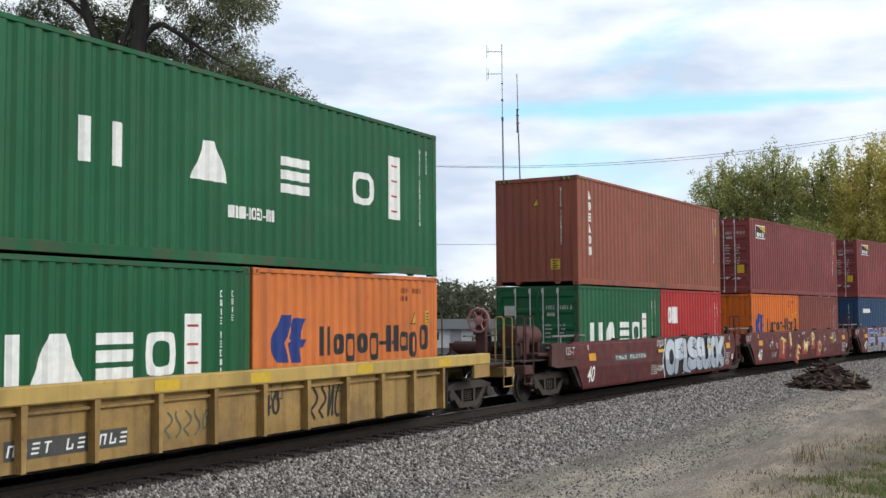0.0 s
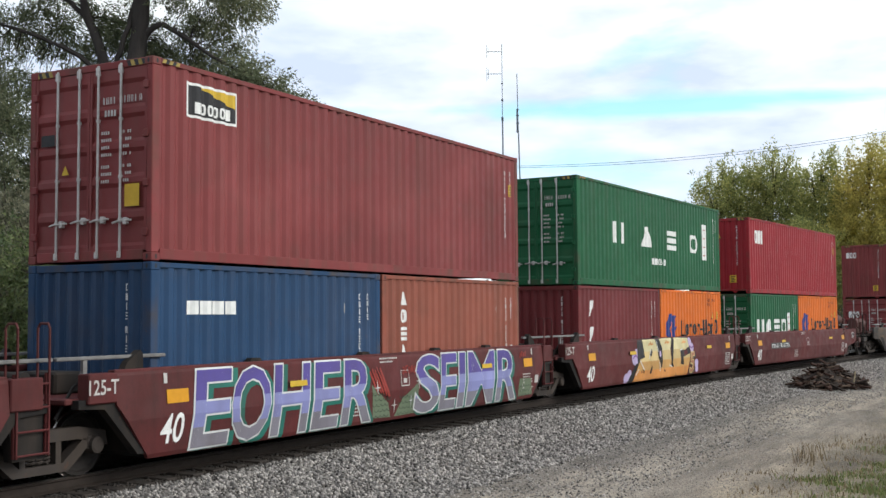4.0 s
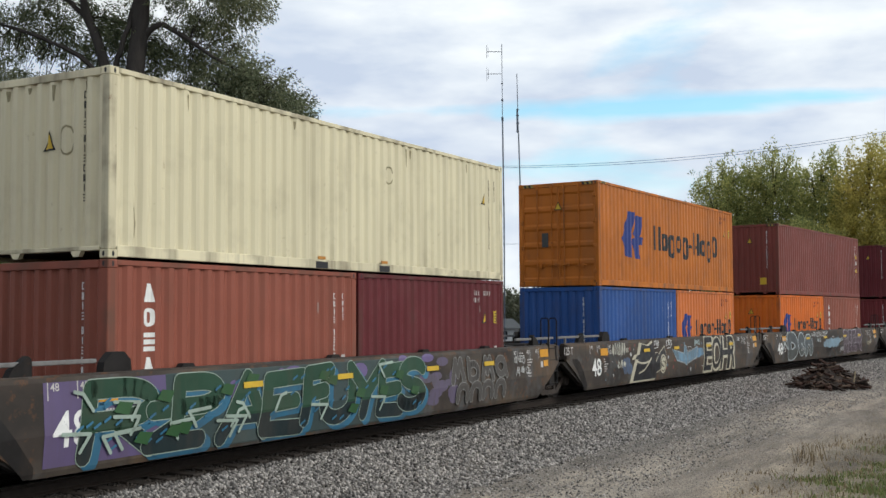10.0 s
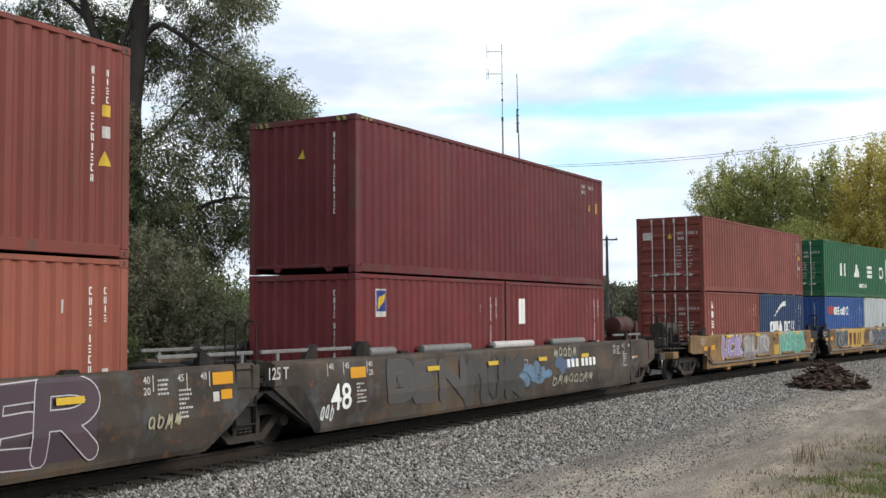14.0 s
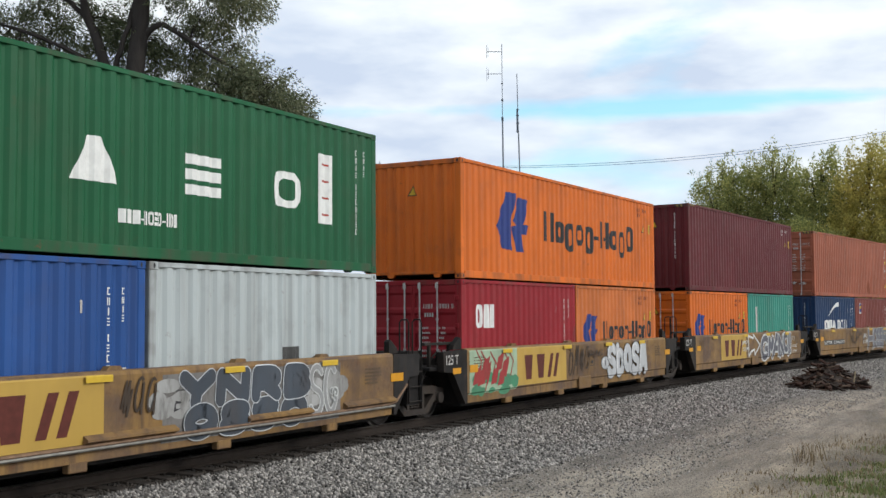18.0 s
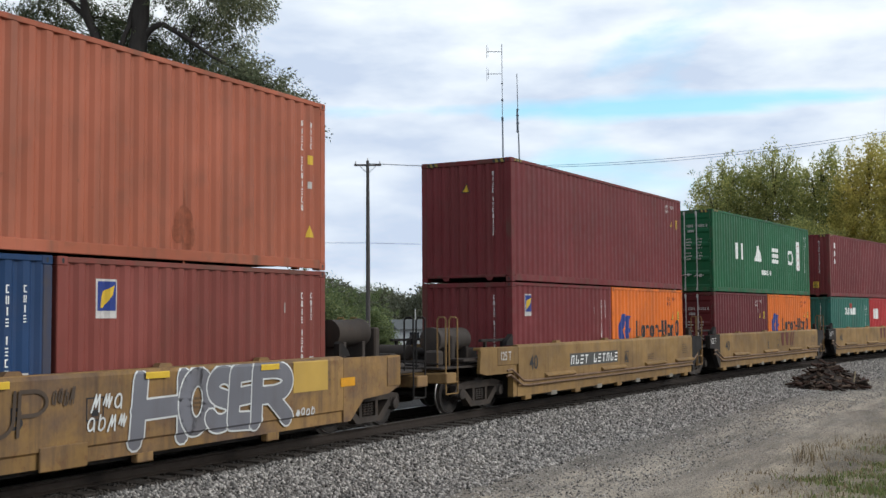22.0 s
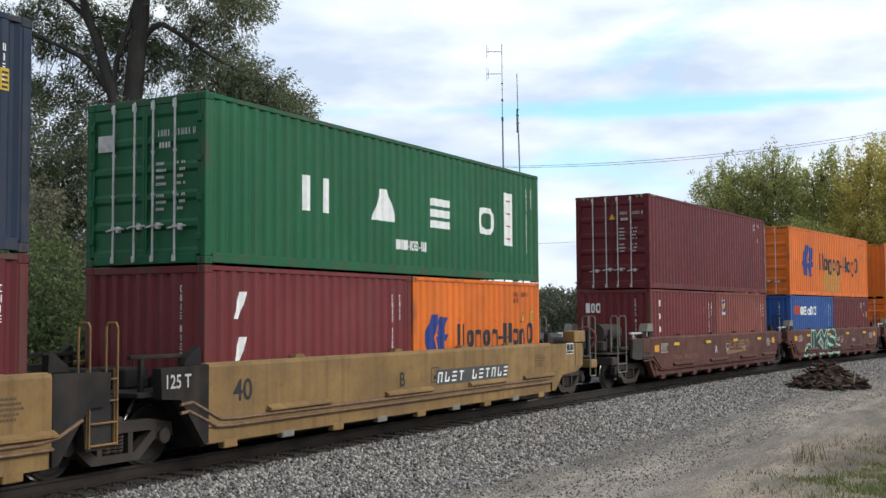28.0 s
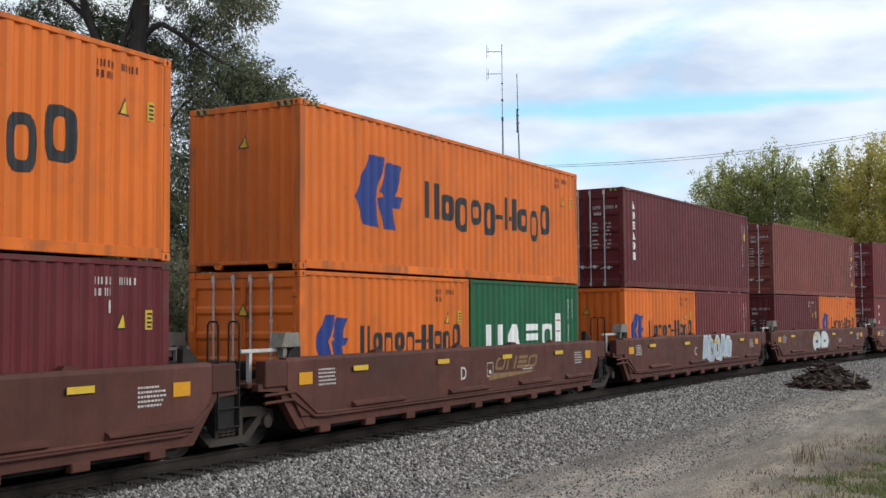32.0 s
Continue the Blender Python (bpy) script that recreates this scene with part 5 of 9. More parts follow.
    side_marks(car, kind, units_before, prof, foot, top, half)
    hl = 6.096
    h_up, m_up, door_up, l_up, marks_up = upper
    boxes = [(container(12.192, h_up, m_up, door_up, l_up, marks_up), (0, 2.885))]
    for (m, door, lab, marks), x in ((front, -3.067), (rear, 3.067)):
        boxes.append((container(6.058, STD, m, door, lab, marks), (x, 0.279)))
    MOVERS.append((car, s0, half, Matrix()))
    for b, (x, z) in boxes:
        MOVERS.append((b, s0, half, Matrix.Translation((x, 0, z))))


def end_gear(car, kind, e, half, mat, hand_brake):
    """Brake gear, coupler and corner rails on the platform at the outer end of a set."""
    x = half
    def m(v):
        return e * v
    def span(a, b):
        return sorted((m(x + a), m(x + b)))
    part("end_sill", lambda: Shape().box(*span(1.30, 1.72), -1.40, 1.40, 0.70, 0.92, 0.02).box(*span(-0.3, 1.35), -0.3, 0.3, 0.66, 0.98), mat, car, key=("esill", kind, e))
    part("end_deck", lambda: Shape().box(*span(-0.2, 1.72), -1.28, 1.28, 0.985, 1.03, 0.01), TRUCK_STEEL, car, key=("edeck", kind, e))
    part("coupler", lambda: Shape().box(*span(1.68, 2.0), -0.09, 0.09, 0.76, 0.92, 0.02).box(*span(1.94, 2.26), -0.16, 0.13, 0.70, 0.98, 0.05), TRUCK_STEEL, car, key=("coupler", kind, e))
    gear = SOOTY_MAROON if kind == "sooty" else TRUCK_STEEL if kind in ("ochre", "ledge") else mat
    if kind == "ledge" and e > 0:
        part("equipment_box", lambda: Shape().box(*span(0.05, 0.78), -1.44, -1.12, 1.40, 1.69, 0.02), mat, car, key=("ebox2", e))
        part("brake_cylinder", lambda: Shape().turned([(m(x + 0.5), 0.08), (m(x + 0.52), 0.18), (m(x + 1.15), 0.18), (m(x + 1.2), 0.06)], "x", 18, at=(0, -0.2, 1.30)), SOOT, car, key=("cyl", kind, e), smooth=True)
    elif kind != "ribbed":
        a, b, zc = (-0.65, 0.46, 1.78) if e > 0 else (-0.35, 1.05, 1.58)
        part("brake_cylinder", lambda: Shape().turned([(m(x + a), 0.10), (m(x + a + 0.03), 0.25), (m(x + b - 0.14), 0.25), (m(x + b - 0.10), 0.27), (m(x + b - 0.02), 0.27), (m(x + b), 0.05)], "x", 20, at=(0, -0.60, zc)), gear, car, key=("cyl", kind, e), smooth=True)
        for q in (a + 0.15, b - 0.3):
            part("cylinder_bracket", lambda: Shape().box(*span(q, q + 0.1), -0.85, -0.35, 1.03, zc - 0.16, 0.01), gear, car, key=("cylb", kind, e, q))
        part("bracket_post", lambda: Shape().box(*span(0.50, 0.68), -0.92, -0.62, 1.03, zc + 0.1, 0.03), gear, car, key=("bpost", kind, e))
        part("valve_box", lambda: Shape().box(*span(1.05, 1.32), -0.95, -0.60, 1.03, 1.36, 0.04), gear if kind != "bulged" else SOOT, car, key=("valve", kind, e))
        part("reservoir", lambda: Shape().turned([(-0.5, 0.05), (-0.47, 0.17), (0.47, 0.17), (0.5, 0.05)], "y", 16, at=(m(x + 0.95), 0.45, 1.30)), gear, car, key=("res", kind, e), smooth=True)
        part("side_tray", lambda: Shape().box(*span(-0.4, 0.9), -1.34, -0.95, 1.12, 1.18, 0.01), gear, car, key=("tray", kind, e))
    if hand_brake:
        wx = m(x + 1.62)
        wy, wz = (-1.10, 1.48) if kind == "ledge" else (-0.15, 1.98)
        part("hand_brake_post", lambda: Shape().box(*sorted((wx - m(0.14), wx - m(0.02))), wy - 0.14, wy + 0.14, 1.03, wz + 0.22, 0.02).box(*sorted((wx - m(0.34), wx - m(0.14))), wy - 0.09, wy + 0.09, wz - 0.30, wz + 0.24, 0.03), SOOT if kind == "ledge" else mat, car, key=("hbpost", kind, e))

        def brake_wheel():
            sh = Shape()
            c = (wx + m(0.06), wy, wz)
            ring = [(c[0], c[1] + 0.28 * math.cos(a), c[2] + 0.28 * math.sin(a)) for a in np.linspace(0, 2 * math.pi, 25)]
            sh.tube(ring, 0.032, 6)
            for i in range(6):
                a = 2 * math.pi * i / 6
                sh.tube([(c[0] - m(0.03), c[1], c[2]), (c[0], c[1] + 0.28 * math.cos(a), c[2] + 0.28 * math.sin(a))], 0.022, 5)
            return sh.turned([(m(-0.06), 0.10), (m(0.0), 0.12), (m(0.03), 0.05)], "x", 14, at=c)
        part("brake_wheel", brake_wheel, BRAKE_RED if kind == "ledge" else PINK_WHEEL if e < 0 else mat, car, "faded red brake wheel" if kind == "ledge" else "", key=("bwheel", kind, e), smooth=True)
    rails = {("bulged", 1): (0.90, 1.55), ("ledge", 1): (1.58, 1.70), ("rusty", -1): (0.62, 1.22)}.get((kind, e), (1.20, 1.68))
    if kind == "ledge" and e > 0:
        rails = (1.30, 1.70)
    rail_m = PALE_RAIL if (kind, e) in (("ledge", 1), ("rusty", -1)) else SOOT if kind in ("sooty", "ochre", "rusty") else mat
    for s in (-1, 1):
        y = s * 1.36
        for dx in rails:
            part("grab_rail", lambda: Shape().tube([(m(x + dx), y, 0.48), (m(x + dx), y, 2.02), (m(x + dx), y - s * 0.04, 2.06), (m(x + dx), y - s * 0.16, 2.06), (m(x + dx), y - s * 0.20, 2.0), (m(x + dx), y - s * 0.20, 1.0)], 0.018, 6), rail_m, car, key=("crail", kind, e, s, dx), smooth=True)
        for z in (0.49, 0.72):
            part("stirrup_step", lambda: Shape().tube([(m(x + rails[0]), y, z), (m(x + rails[1]), y, z)], 0.016, 6), rail_m, car, key=("stir", kind, e, s, z))
    part("end_rail", lambda: Shape().tube([(m(x + 1.70), -1.2, 1.10), (m(x + 1.70), -0.5, 1.14), (m(x + 1.70), 0.5, 1.14), (m(x + 1.70), 1.2, 1.10)], 0.018, 6), SOOT, car, key=("erail", kind, e), smooth=True)
    part("air_hose", lambda: Shape().tube([(m(x + 1.70), 0.3, 0.80), (m(x + 1.85), 0.3, 0.68), (m(x + 2.0), 0.25, 0.36), (m(x + 2.2), 0.2, 0.30)], 0.025, 7), INK, car, key=("hose", kind, e), smooth=True)
    for sign in (1, -1):
        if e < 0:
            part("end_skirt", lambda: Shape().prism([(m(x - 0.42), 1.38), (m(x + 0.34), 1.38), (m(x + 0.40), 0.86), (m(x + 0.1), 0.80), (m(x - 1.25), 0.80), (m(x - 1.25), 0.98), (m(x - 0.42), 0.98)], *sorted((sign * -1.455, sign * -1.38))), mat if kind != "ochre" else CAR_OCHRE, car, key=("skirt", kind, e, sign))
            part("end_chord", lambda: Shape().box(*span(-0.5, 0.38), *sorted((sign * -1.45, sign * -1.28)), 1.34, 1.40, 0.01), mat, car, key=("echord", kind, e, sign))


def spray(rng, x0, x1, z0, z1, letters, w, lean=0.0):
    """Swinging spray strokes that fill a panel: one smooth curve for each cell."""
    out = []
    cell = (x1 - x0) / letters
    h = z1 - z0
    for i in range(letters):
        kind = rng.randrange(5)
        a = x0 + i * cell
        p0, p1 = rng.uniform(-0.3, 0.3), rng.uniform(0.8, 1.2)
        pts = []
        for k in range(11):
            f = k / 10
            if kind == 0:
                u, v = 0.5 + 0.42 * math.cos(5.2 * f + p0), 0.5 + 0.48 * math.sin(5.2 * f + p0)
            elif kind == 1:
                u, v = 0.12 + 0.78 * f, 0.5 + 0.46 * math.sin(9.0 * f * p1 + 1.2)
            elif kind == 2:
                u, v = 0.5 + 0.38 * math.sin(6.0 * f * p1), 0.04 + 0.92 * f
            elif kind == 3:
                r = 0.46 - 0.34 * f
                u, v = 0.5 + r * math.cos(8.0 * f + p0), 0.5 + 1.05 * r * math.sin(8.0 * f + p0)
            else:
                u, v = 0.15 + 0.7 * abs(math.sin(4.4 * f + p0)), 0.96 - 0.92 * f
            z = z0 + v * h
            pts.append((a + u * cell + lean * (z - z0), z))
        out.append(pts)
    return out


SPRAY_MATS = {}


def spray_mat(rgb):
    key = "spray_paint_%d_%d_%d" % tuple(int(c * 99) for c in rgb)
    if key not in SPRAY_MATS:
        SPRAY_MATS[key] = paint(key, rgb, rough=0.5, dirt=0.3, rust=0.1, fade=0.25)
    return SPRAY_MATS[key]


SOOTY_MAROON = paint("sooty_maroon_steel", (0.062, 0.024, 0.021), dirt=0.7, rust=0.5, fade=0.35, rough=0.65)
PALE_RAIL = plain("worn_pale_handrail", (0.17, 0.155, 0.13), 0.6)
OLIVE_SCRAWL = plain("dull_olive_scrawl", (0.09, 0.10, 0.07), 0.7)
RAIL_GREY = plain("dull_grey_handrail", (0.16, 0.155, 0.15), 0.6, 0.2)
OLD_SPRAY = {}


# black hooded outline with a pale border: plain pieces on a unit square
HOODED = [[(0.20, 0.58), (0.66, 0.58), (0.62, 1.0), (0.48, 0.90), (0.30, 0.97)], [(0.10, 0.56), (0.78, 0.62), (0.74, 0.70), (0.16, 0.68)], [(0.06, 0.0), (0.68, 0.0), (0.70, 0.36), (0.62, 0.60), (0.20, 0.60), (0.13, 0.42)], [(0.62, 0.36), (0.80, 0.70), (0.94, 0.86), (0.98, 0.62), (0.86, 0.26), (0.68, 0.16)]]
WINGED = [[(0.0, 0.85), (0.42, 0.62), (0.44, 0.12), (0.14, 0.30)], [(0.42, 0.62), (0.47, 1.0), (0.53, 1.0), (0.57, 0.62), (0.54, 0.0), (0.44, 0.12)], [(0.57, 0.62), (1.0, 0.92), (0.92, 0.36), (0.56, 0.10)]]


def old_spray_mat(rgb):
    """Spray paint dulled under years of road soot."""
    key = "sooty_spray_paint_%d_%d_%d" % tuple(int(c * 99) for c in rgb)
    if key not in OLD_SPRAY:
        m, nt, bsdf = nodes_of(key)
        soot_shade = (0.050, 0.043, 0.036)
        broad = ramp(nt, noise_tex(nt, 1.1, 5), [(0.32, (0.12, 0.12, 0.12)), (0.68, (0.62, 0.62, 0.62))])
        c = blend(nt, broad, rgb, soot_shade)
        fine = ramp(nt, noise_tex(nt, 9.0, 6, (1, 1, 0.3), rough=0.65), [(0.48, (0, 0, 0)), (0.70, (0.75, 0.75, 0.75))])
        c = blend(nt, fine, c, soot_shade)
        nt.links.new(c, bsdf.inputs["Base Color"])
        bsdf.inputs["Roughness"].default_value = 0.75
        OLD_SPRAY[key] = m
    return OLD_SPRAY[key]


S_WHITE, S_BLACK, S_SILVER = (0.52, 0.53, 0.52), (0.012, 0.012, 0.014), (0.33, 0.36, 0.39)
U3_LETTERS = (("E", -5.45, -4.65), ("O", -4.62, -3.68), ("H", -3.60, -2.65), ("E", -2.50, -1.75), ("R", -1.62, -0.68), ("S", 0.85, 1.80), ("E", 1.86, 2.50), ("I", 2.62, 2.88), ("M", 3.02, 4.25), ("R", 4.42, 5.42))
S_BUTTER, S_LILAC = (0.56, 0.47, 0.21), (0.24, 0.17, 0.31)
S_PALE_BLUE, S_RED, S_CREAM = (0.14, 0.25, 0.34), (0.24, 0.03, 0.022), (0.46, 0.41, 0.27)

# strokes of sprayed letters on a unit square
GLYPHS = {
    "O": [bow(0.5, 0.5, 0.5, 0.5, 90, 450, 19)],
    "D": [[(0.1, 0.02), (0.1, 0.98)] + bow(0.3, 0.5, 0.7, 0.5, 80, -80) + [(0.1, 0.02)]],
    "F": [[(0.1, 0.0), (0.15, 0.95), (1.0, 1.0)], [(0.12, 0.5), (0.8, 0.58)]],
    "L": [[(0.2, 1.0), (0.12, 0.08), (1.0, 0.0)]],
    "S": [bow(0.52, 0.76, 0.46, 0.24, 25, 255) + bow(0.48, 0.25, 0.5, 0.25, 80, -155)],
    "K": [[(0.08, 0.0), (0.08, 1.0)], [(1.0, 1.0), (0.15, 0.45), (1.0, 0.0)]],
    "U": [[(0.0, 1.0)] + bow(0.5, 0.36, 0.5, 0.36, 180, 360) + [(1.0, 1.0)]],
    "I": [[(0.5, 0.0), (0.5, 1.0)]],
    "C": [bow(0.55, 0.5, 0.55, 0.5, 50, 310, 15)],
    "R": [[(0.05, 0.0), (0.05, 1.0)] + bow(0.5, 0.75, 0.46, 0.25, 90, -90) + [(0.1, 0.5)], [(0.45, 0.48), (1.0, 0.0)]],
    "P": [[(0.05, 0.0), (0.05, 1.0)] + bow(0.5, 0.72, 0.46, 0.28, 90, -90) + [(0.1, 0.44)]],
    "B": [[(0.05, 0.0), (0.05, 1.0)] + bow(0.45, 0.77, 0.45, 0.23, 90, -90) + [(0.1, 0.53)], [(0.4, 0.52)] + bow(0.45, 0.26, 0.53, 0.26, 85, -90) + [(0.05, 0.0)]],
    "G": [bow(0.5, 0.5, 0.5, 0.5, 50, 345, 15) + [(0.98, 0.45), (0.55, 0.45)]],
    "M": [[(0.0, 0.0), (0.08, 1.0), (0.5, 0.35), (0.92, 1.0), (1.0, 0.0)]],
    "W": [[(0.0, 1.0), (0.22, 0.0), (0.5, 0.7), (0.78, 0.0), (1.0, 1.0)]],
    "A": [[(0.0, 0.0), (0.5, 1.0), (1.0, 0.0)], [(0.22, 0.34), (0.78, 0.34)]],
    "N": [[(0.0, 0.0), (0.0, 1.0), (1.0, 0.0), (1.0, 1.0)]],
    "n": [[(0.0, 0.0)] + bow(0.5, 0.5, 0.5, 0.5, 180, 0) + [(1.0, 0.0)]],
    "E": [[(1.0, 1.0), (0.05, 0.96), (0.0, 0.04), (1.0, 0.0)], [(0.05, 0.5), (0.8, 0.54)]],
    "H": [[(0.0, 0.0), (0.04, 1.0)], [(1.0, 0.0), (0.96, 1.0)], [(0.0, 0.5), (1.0, 0.52)]],
    "Y": [[(0.0, 1.0), (0.5, 0.45), (1.0, 1.0)], [(0.5, 0.45), (0.45, 0.0)]],
    "Z": [[(0.0, 1.0), (1.0, 1.0), (0.0, 0.0), (1.0, 0.0)]],
    "2": [bow(0.5, 0.7, 0.48, 0.3, 165, -30, 8) + [(0.0, 0.0), (1.0, 0.0)]],
    "0": [bow(0.5, 0.5, 0.4, 0.5, 90, 450, 15)],
    "1": [[(0.25, 0.8), (0.55, 1.0), (0.55, 0.0)]],
    "8": [bow(0.5, 0.75, 0.36, 0.25, 270, 630, 11), bow(0.5, 0.25, 0.45, 0.25, 90, 450, 11)],
    "7": [[(0.0, 1.0), (1.0, 1.0), (0.35, 0.0)]],
    "~": [[(0.0, 0.3), (0.2, 0.9), (0.4, 0.2), (0.6, 0.9), (0.8, 0.1), (1.0, 0.7)]],
    "@": [bow(0.45, 0.55, 0.45, 0.4, 60, 400, 12) + [(1.0, 0.1)]],
    "^": [[(0.0, 0.0), (0.3, 1.0), (0.45, 0.3), (0.75, 1.0), (1.0, 0.0)]],
    "%": [[(0.1, 1.0), (0.15, 0.1)], bow(0.5, 0.4, 0.45, 0.4, 150, -120, 10)],
    "!": [[(0.55, 1.0), (0.5, 0.42)], [(0.48, 0.08), (0.5, 0.1)]],
}


def glyph_strokes(ch, x0, x1, z0, z1, w, lean=0.0):
    """The strokes of a letter inside a box, for a brush w wide."""
    h = w / 2
    out = []
    for line in GLYPHS[ch]:
        out.append([(x0 + h + u * (x1 - x0 - w) + lean * v * (z1 - z0), z0 + h + v * (z1 - z0 - w)) for u, v in line])
    return out


def side_marks(car, kind, index, prof, foot, top, half):
    zs, ys = [p[0] for p in prof], [p[1] for p in prof]

    def on_plate(z):
        return float(np.interp(z, zs, ys))

    def mark(name, polys, m, lift=0.004, label=""):
        if name in ("reflector", "corner_reflector", "corner_label", "brand_shape"):
            for one in clusters(polys):
                part(name, conform(one, on_plate, zs, 1, lift, 0.0), m, car, label)
        else:
            loose = name in ("plate_print", "stencil_print", "size_mark", "length_mark", "load_mark", "unit_letter") or name.startswith("spray")
            part(name, conform(polys, on_plate, zs, 1, lift), m, car, label, kind="stuff" if loose else "")
    pale = kind in ("bulged", "sooty", "rusty")
    ink = DULL_WHITE if pale else INK
    x_a = -foot + 0.35
    size = {"bulged": 0.44, "sooty": 0.44, "rusty": 0.0}.get(kind, 0.32)
    z_n = 0.36 if pale else 0.84
    number = "48" if kind == "sooty" else "40"
    if kind == "bulged":
        tall = [[(x + 0.16 * z, z) for x, z in p] for p in moved(text_polys("40", 0.40), 0, 0, 0.82)]
        mark("size_mark", moved(tall, -6.16, 0.36), WHITE, 0.006, label="painted 40")
    elif size and kind not in ("ochre",):
        mark("size_mark", moved(text_polys(number, size), (0.08 if kind == "ribbed" else -7.22 if kind == "sooty" else x_a + 0.2), 0.50 if kind == "sooty" else 0.55 if kind == "ribbed" else z_n), INK if not pale else WHITE, 0.006, label="painted " + number)
    # load mark on the front end box
    x_box = (-foot - 0.92) if kind in ("ledge", "ochre") else -(top + half - 0.42) / 2 - 0.28
    flat = lambda z: -1.466
    if kind != "rusty" and index != 6:
        part("load_mark", conform(moved(text_polys("125-T" if kind == "bulged" else "125 T", 0.19), x_box - 0.02, 1.10, 0.85), flat, [], 1, 0.004), DULL_WHITE, car, "painted 125 T", kind="stuff")
    # reporting marks become bars on a dark plate
    plate = {0: (-4.87, -2.85, 0.40, 0.64), 1: (-4.26, -1.91, 0.82, 1.02), 5: (-4.47, -2.12, 0.74, 0.97), 11: (-5.2, -2.4, 0.62, 0.94), 15: (-5.74, -2.72, 0.69, 0.91), 16: (-3.42, -0.22, 0.81, 1.13), 20: (0.5, 3.8, 0.72, 1.02), 21: (-4.97, -2.57, 0.66, 0.88)}
    if index in plate:
        a, b, c, d = plate[index]
        if index != 21:
            mark("number_plate", [rect(a, b, c, d)], GREY_PLATE)
        bars = []
        n = 11
        for i in range(n):
            if i != 4:
                w = (b - a) / n
                u0, u1, st = a + (i + 0.18) * w, a + (i + 0.80) * w, 0.16 * w
                v0, v1 = c + 0.05, d - 0.05
                mid, th = (v0 + v1) / 2, 0.17 * (v1 - v0)
                kinds = ([rect(u0, u0 + st, v0, v1), rect(u1 - st, u1, v0, v1), rect(u0 + st, u1 - st, v1 - th, v1)], [rect(u0, u1, v1 - th, v1), rect((u0 + u1 - st) / 2, (u0 + u1 + st) / 2, v0, v1 - th)], [rect(u0, u1, v0, v0 + th), rect(u0, u1, mid - th / 2, mid + th / 2), rect(u0, u1, v1 - th, v1)], [rect(u0, u0 + st, v0, v1), rect(u0 + st, u1, v0, v0 + th), rect(u1 - st, u1, v0 + th, mid)])
                bars += [[(x + 0.22 * (z - v0), z) for x, z in q] for q in kinds[(i * 3 + index) % 4]]
        mark("plate_print", bars, WHITE if index != 21 else FADED_GOLD, 0.008)
    if index == 6:
        mark("number_plate", [rect(-5.02, -3.98, 0.60, 1.02)], LOGO_BLUE, 0.032)
        mark("plate_print", [rect(x, x + 0.18, 0.66, 0.88) for x in (-4.62, -4.36, -4.12)] + [rect(x, x + 0.17, 0.68, 0.90) for x in (-3.80, -3.58, -3.36, -3.14)], WHITE, 0.036)
    if kind == "sooty":
        # length marks, yellow squares and the black end panel
        part("end_panel", conform([[(-8.12, 0.98), (-7.98, 0.90), (-7.49, 0.30), (-7.48, 0.16), (-7.62, 0.16), (-8.4, 0.9), (-8.4, 0.98)]], on_plate, zs, 1, 0.006, 0.0), SOOT, car)
        for sx, lab in ((-7.24, "48"), (-6.76, "45"), (-6.02, "40"), (6.16, "40"), (6.86, "45"), (7.36, "48")):
            mark("length_mark", moved(text_polys(lab, 0.10), sx, 1.19), ink, 0.006, "painted " + lab)
            bx = sx - 0.05 if sx < 0 else sx + 0.19
            mark("length_tick", [rect(bx, bx + 0.018, 1.08, 1.30)], ink, 0.006)
            if lab == "40":
                mark("length_mark", moved(text_polys("20", 0.10), sx, 1.04), ink, 0.006, "painted 20")
        mark("corner_reflector", [rect(-6.60, -6.12, 1.01, 1.20), rect(7.62, 8.10, 1.10, 1.28), rect(7.80, 8.06, 0.88, 1.02)], AMBER, 0.012)
        mark("corner_label", [rect(7.62, 7.76, 0.86, 1.00)], DULL_WHITE, 0.012)
    if index in (5, 20):
        pa, pb, pc, pd = (7.53, 7.97, 0.96, 1.21) if index == 5 else (7.18, 7.63, 1.12, 1.39)
        part("placard", conform([rect(pa, pb, pc, pd)], lambda z: -1.458 if index == 20 else -1.476, [], 1, 0.004), INK, car, "black placard with a white border")
        part("placard_border", conform(frame_of(pa, pb, pc, pd, 0.02) + [rect((pa + pb) / 2 - 0.01, (pa + pb) / 2 + 0.01, pc + 0.08, pd), rect(pa, pb, pc + 0.07, pc + 0.085)], lambda z: -1.458 if index == 20 else -1.476, [], 1, 0.007), WHITE, car)
    if index == 0:
        part("scrawl", conform([p for pts in spray(random.Random(5), 1.3, 2.3, 0.38, 0.95, 4, 0.05, 0.2) for p in stroke(pts, 0.05)], lambda z: -1.37, [], 1, 0.006), INK, car, "black spray scrawl", kind="stuff")
        part("scrawl", conform([p for pts in spray(random.Random(6), -2.2, -1.2, 0.40, 0.78, 5, 0.03, 0.2) for p in stroke(pts, 0.03)], lambda z: -1.37, [], 1, 0.006), OLIVE_SCRAWL, car, "dull spray scrawl", kind="stuff")
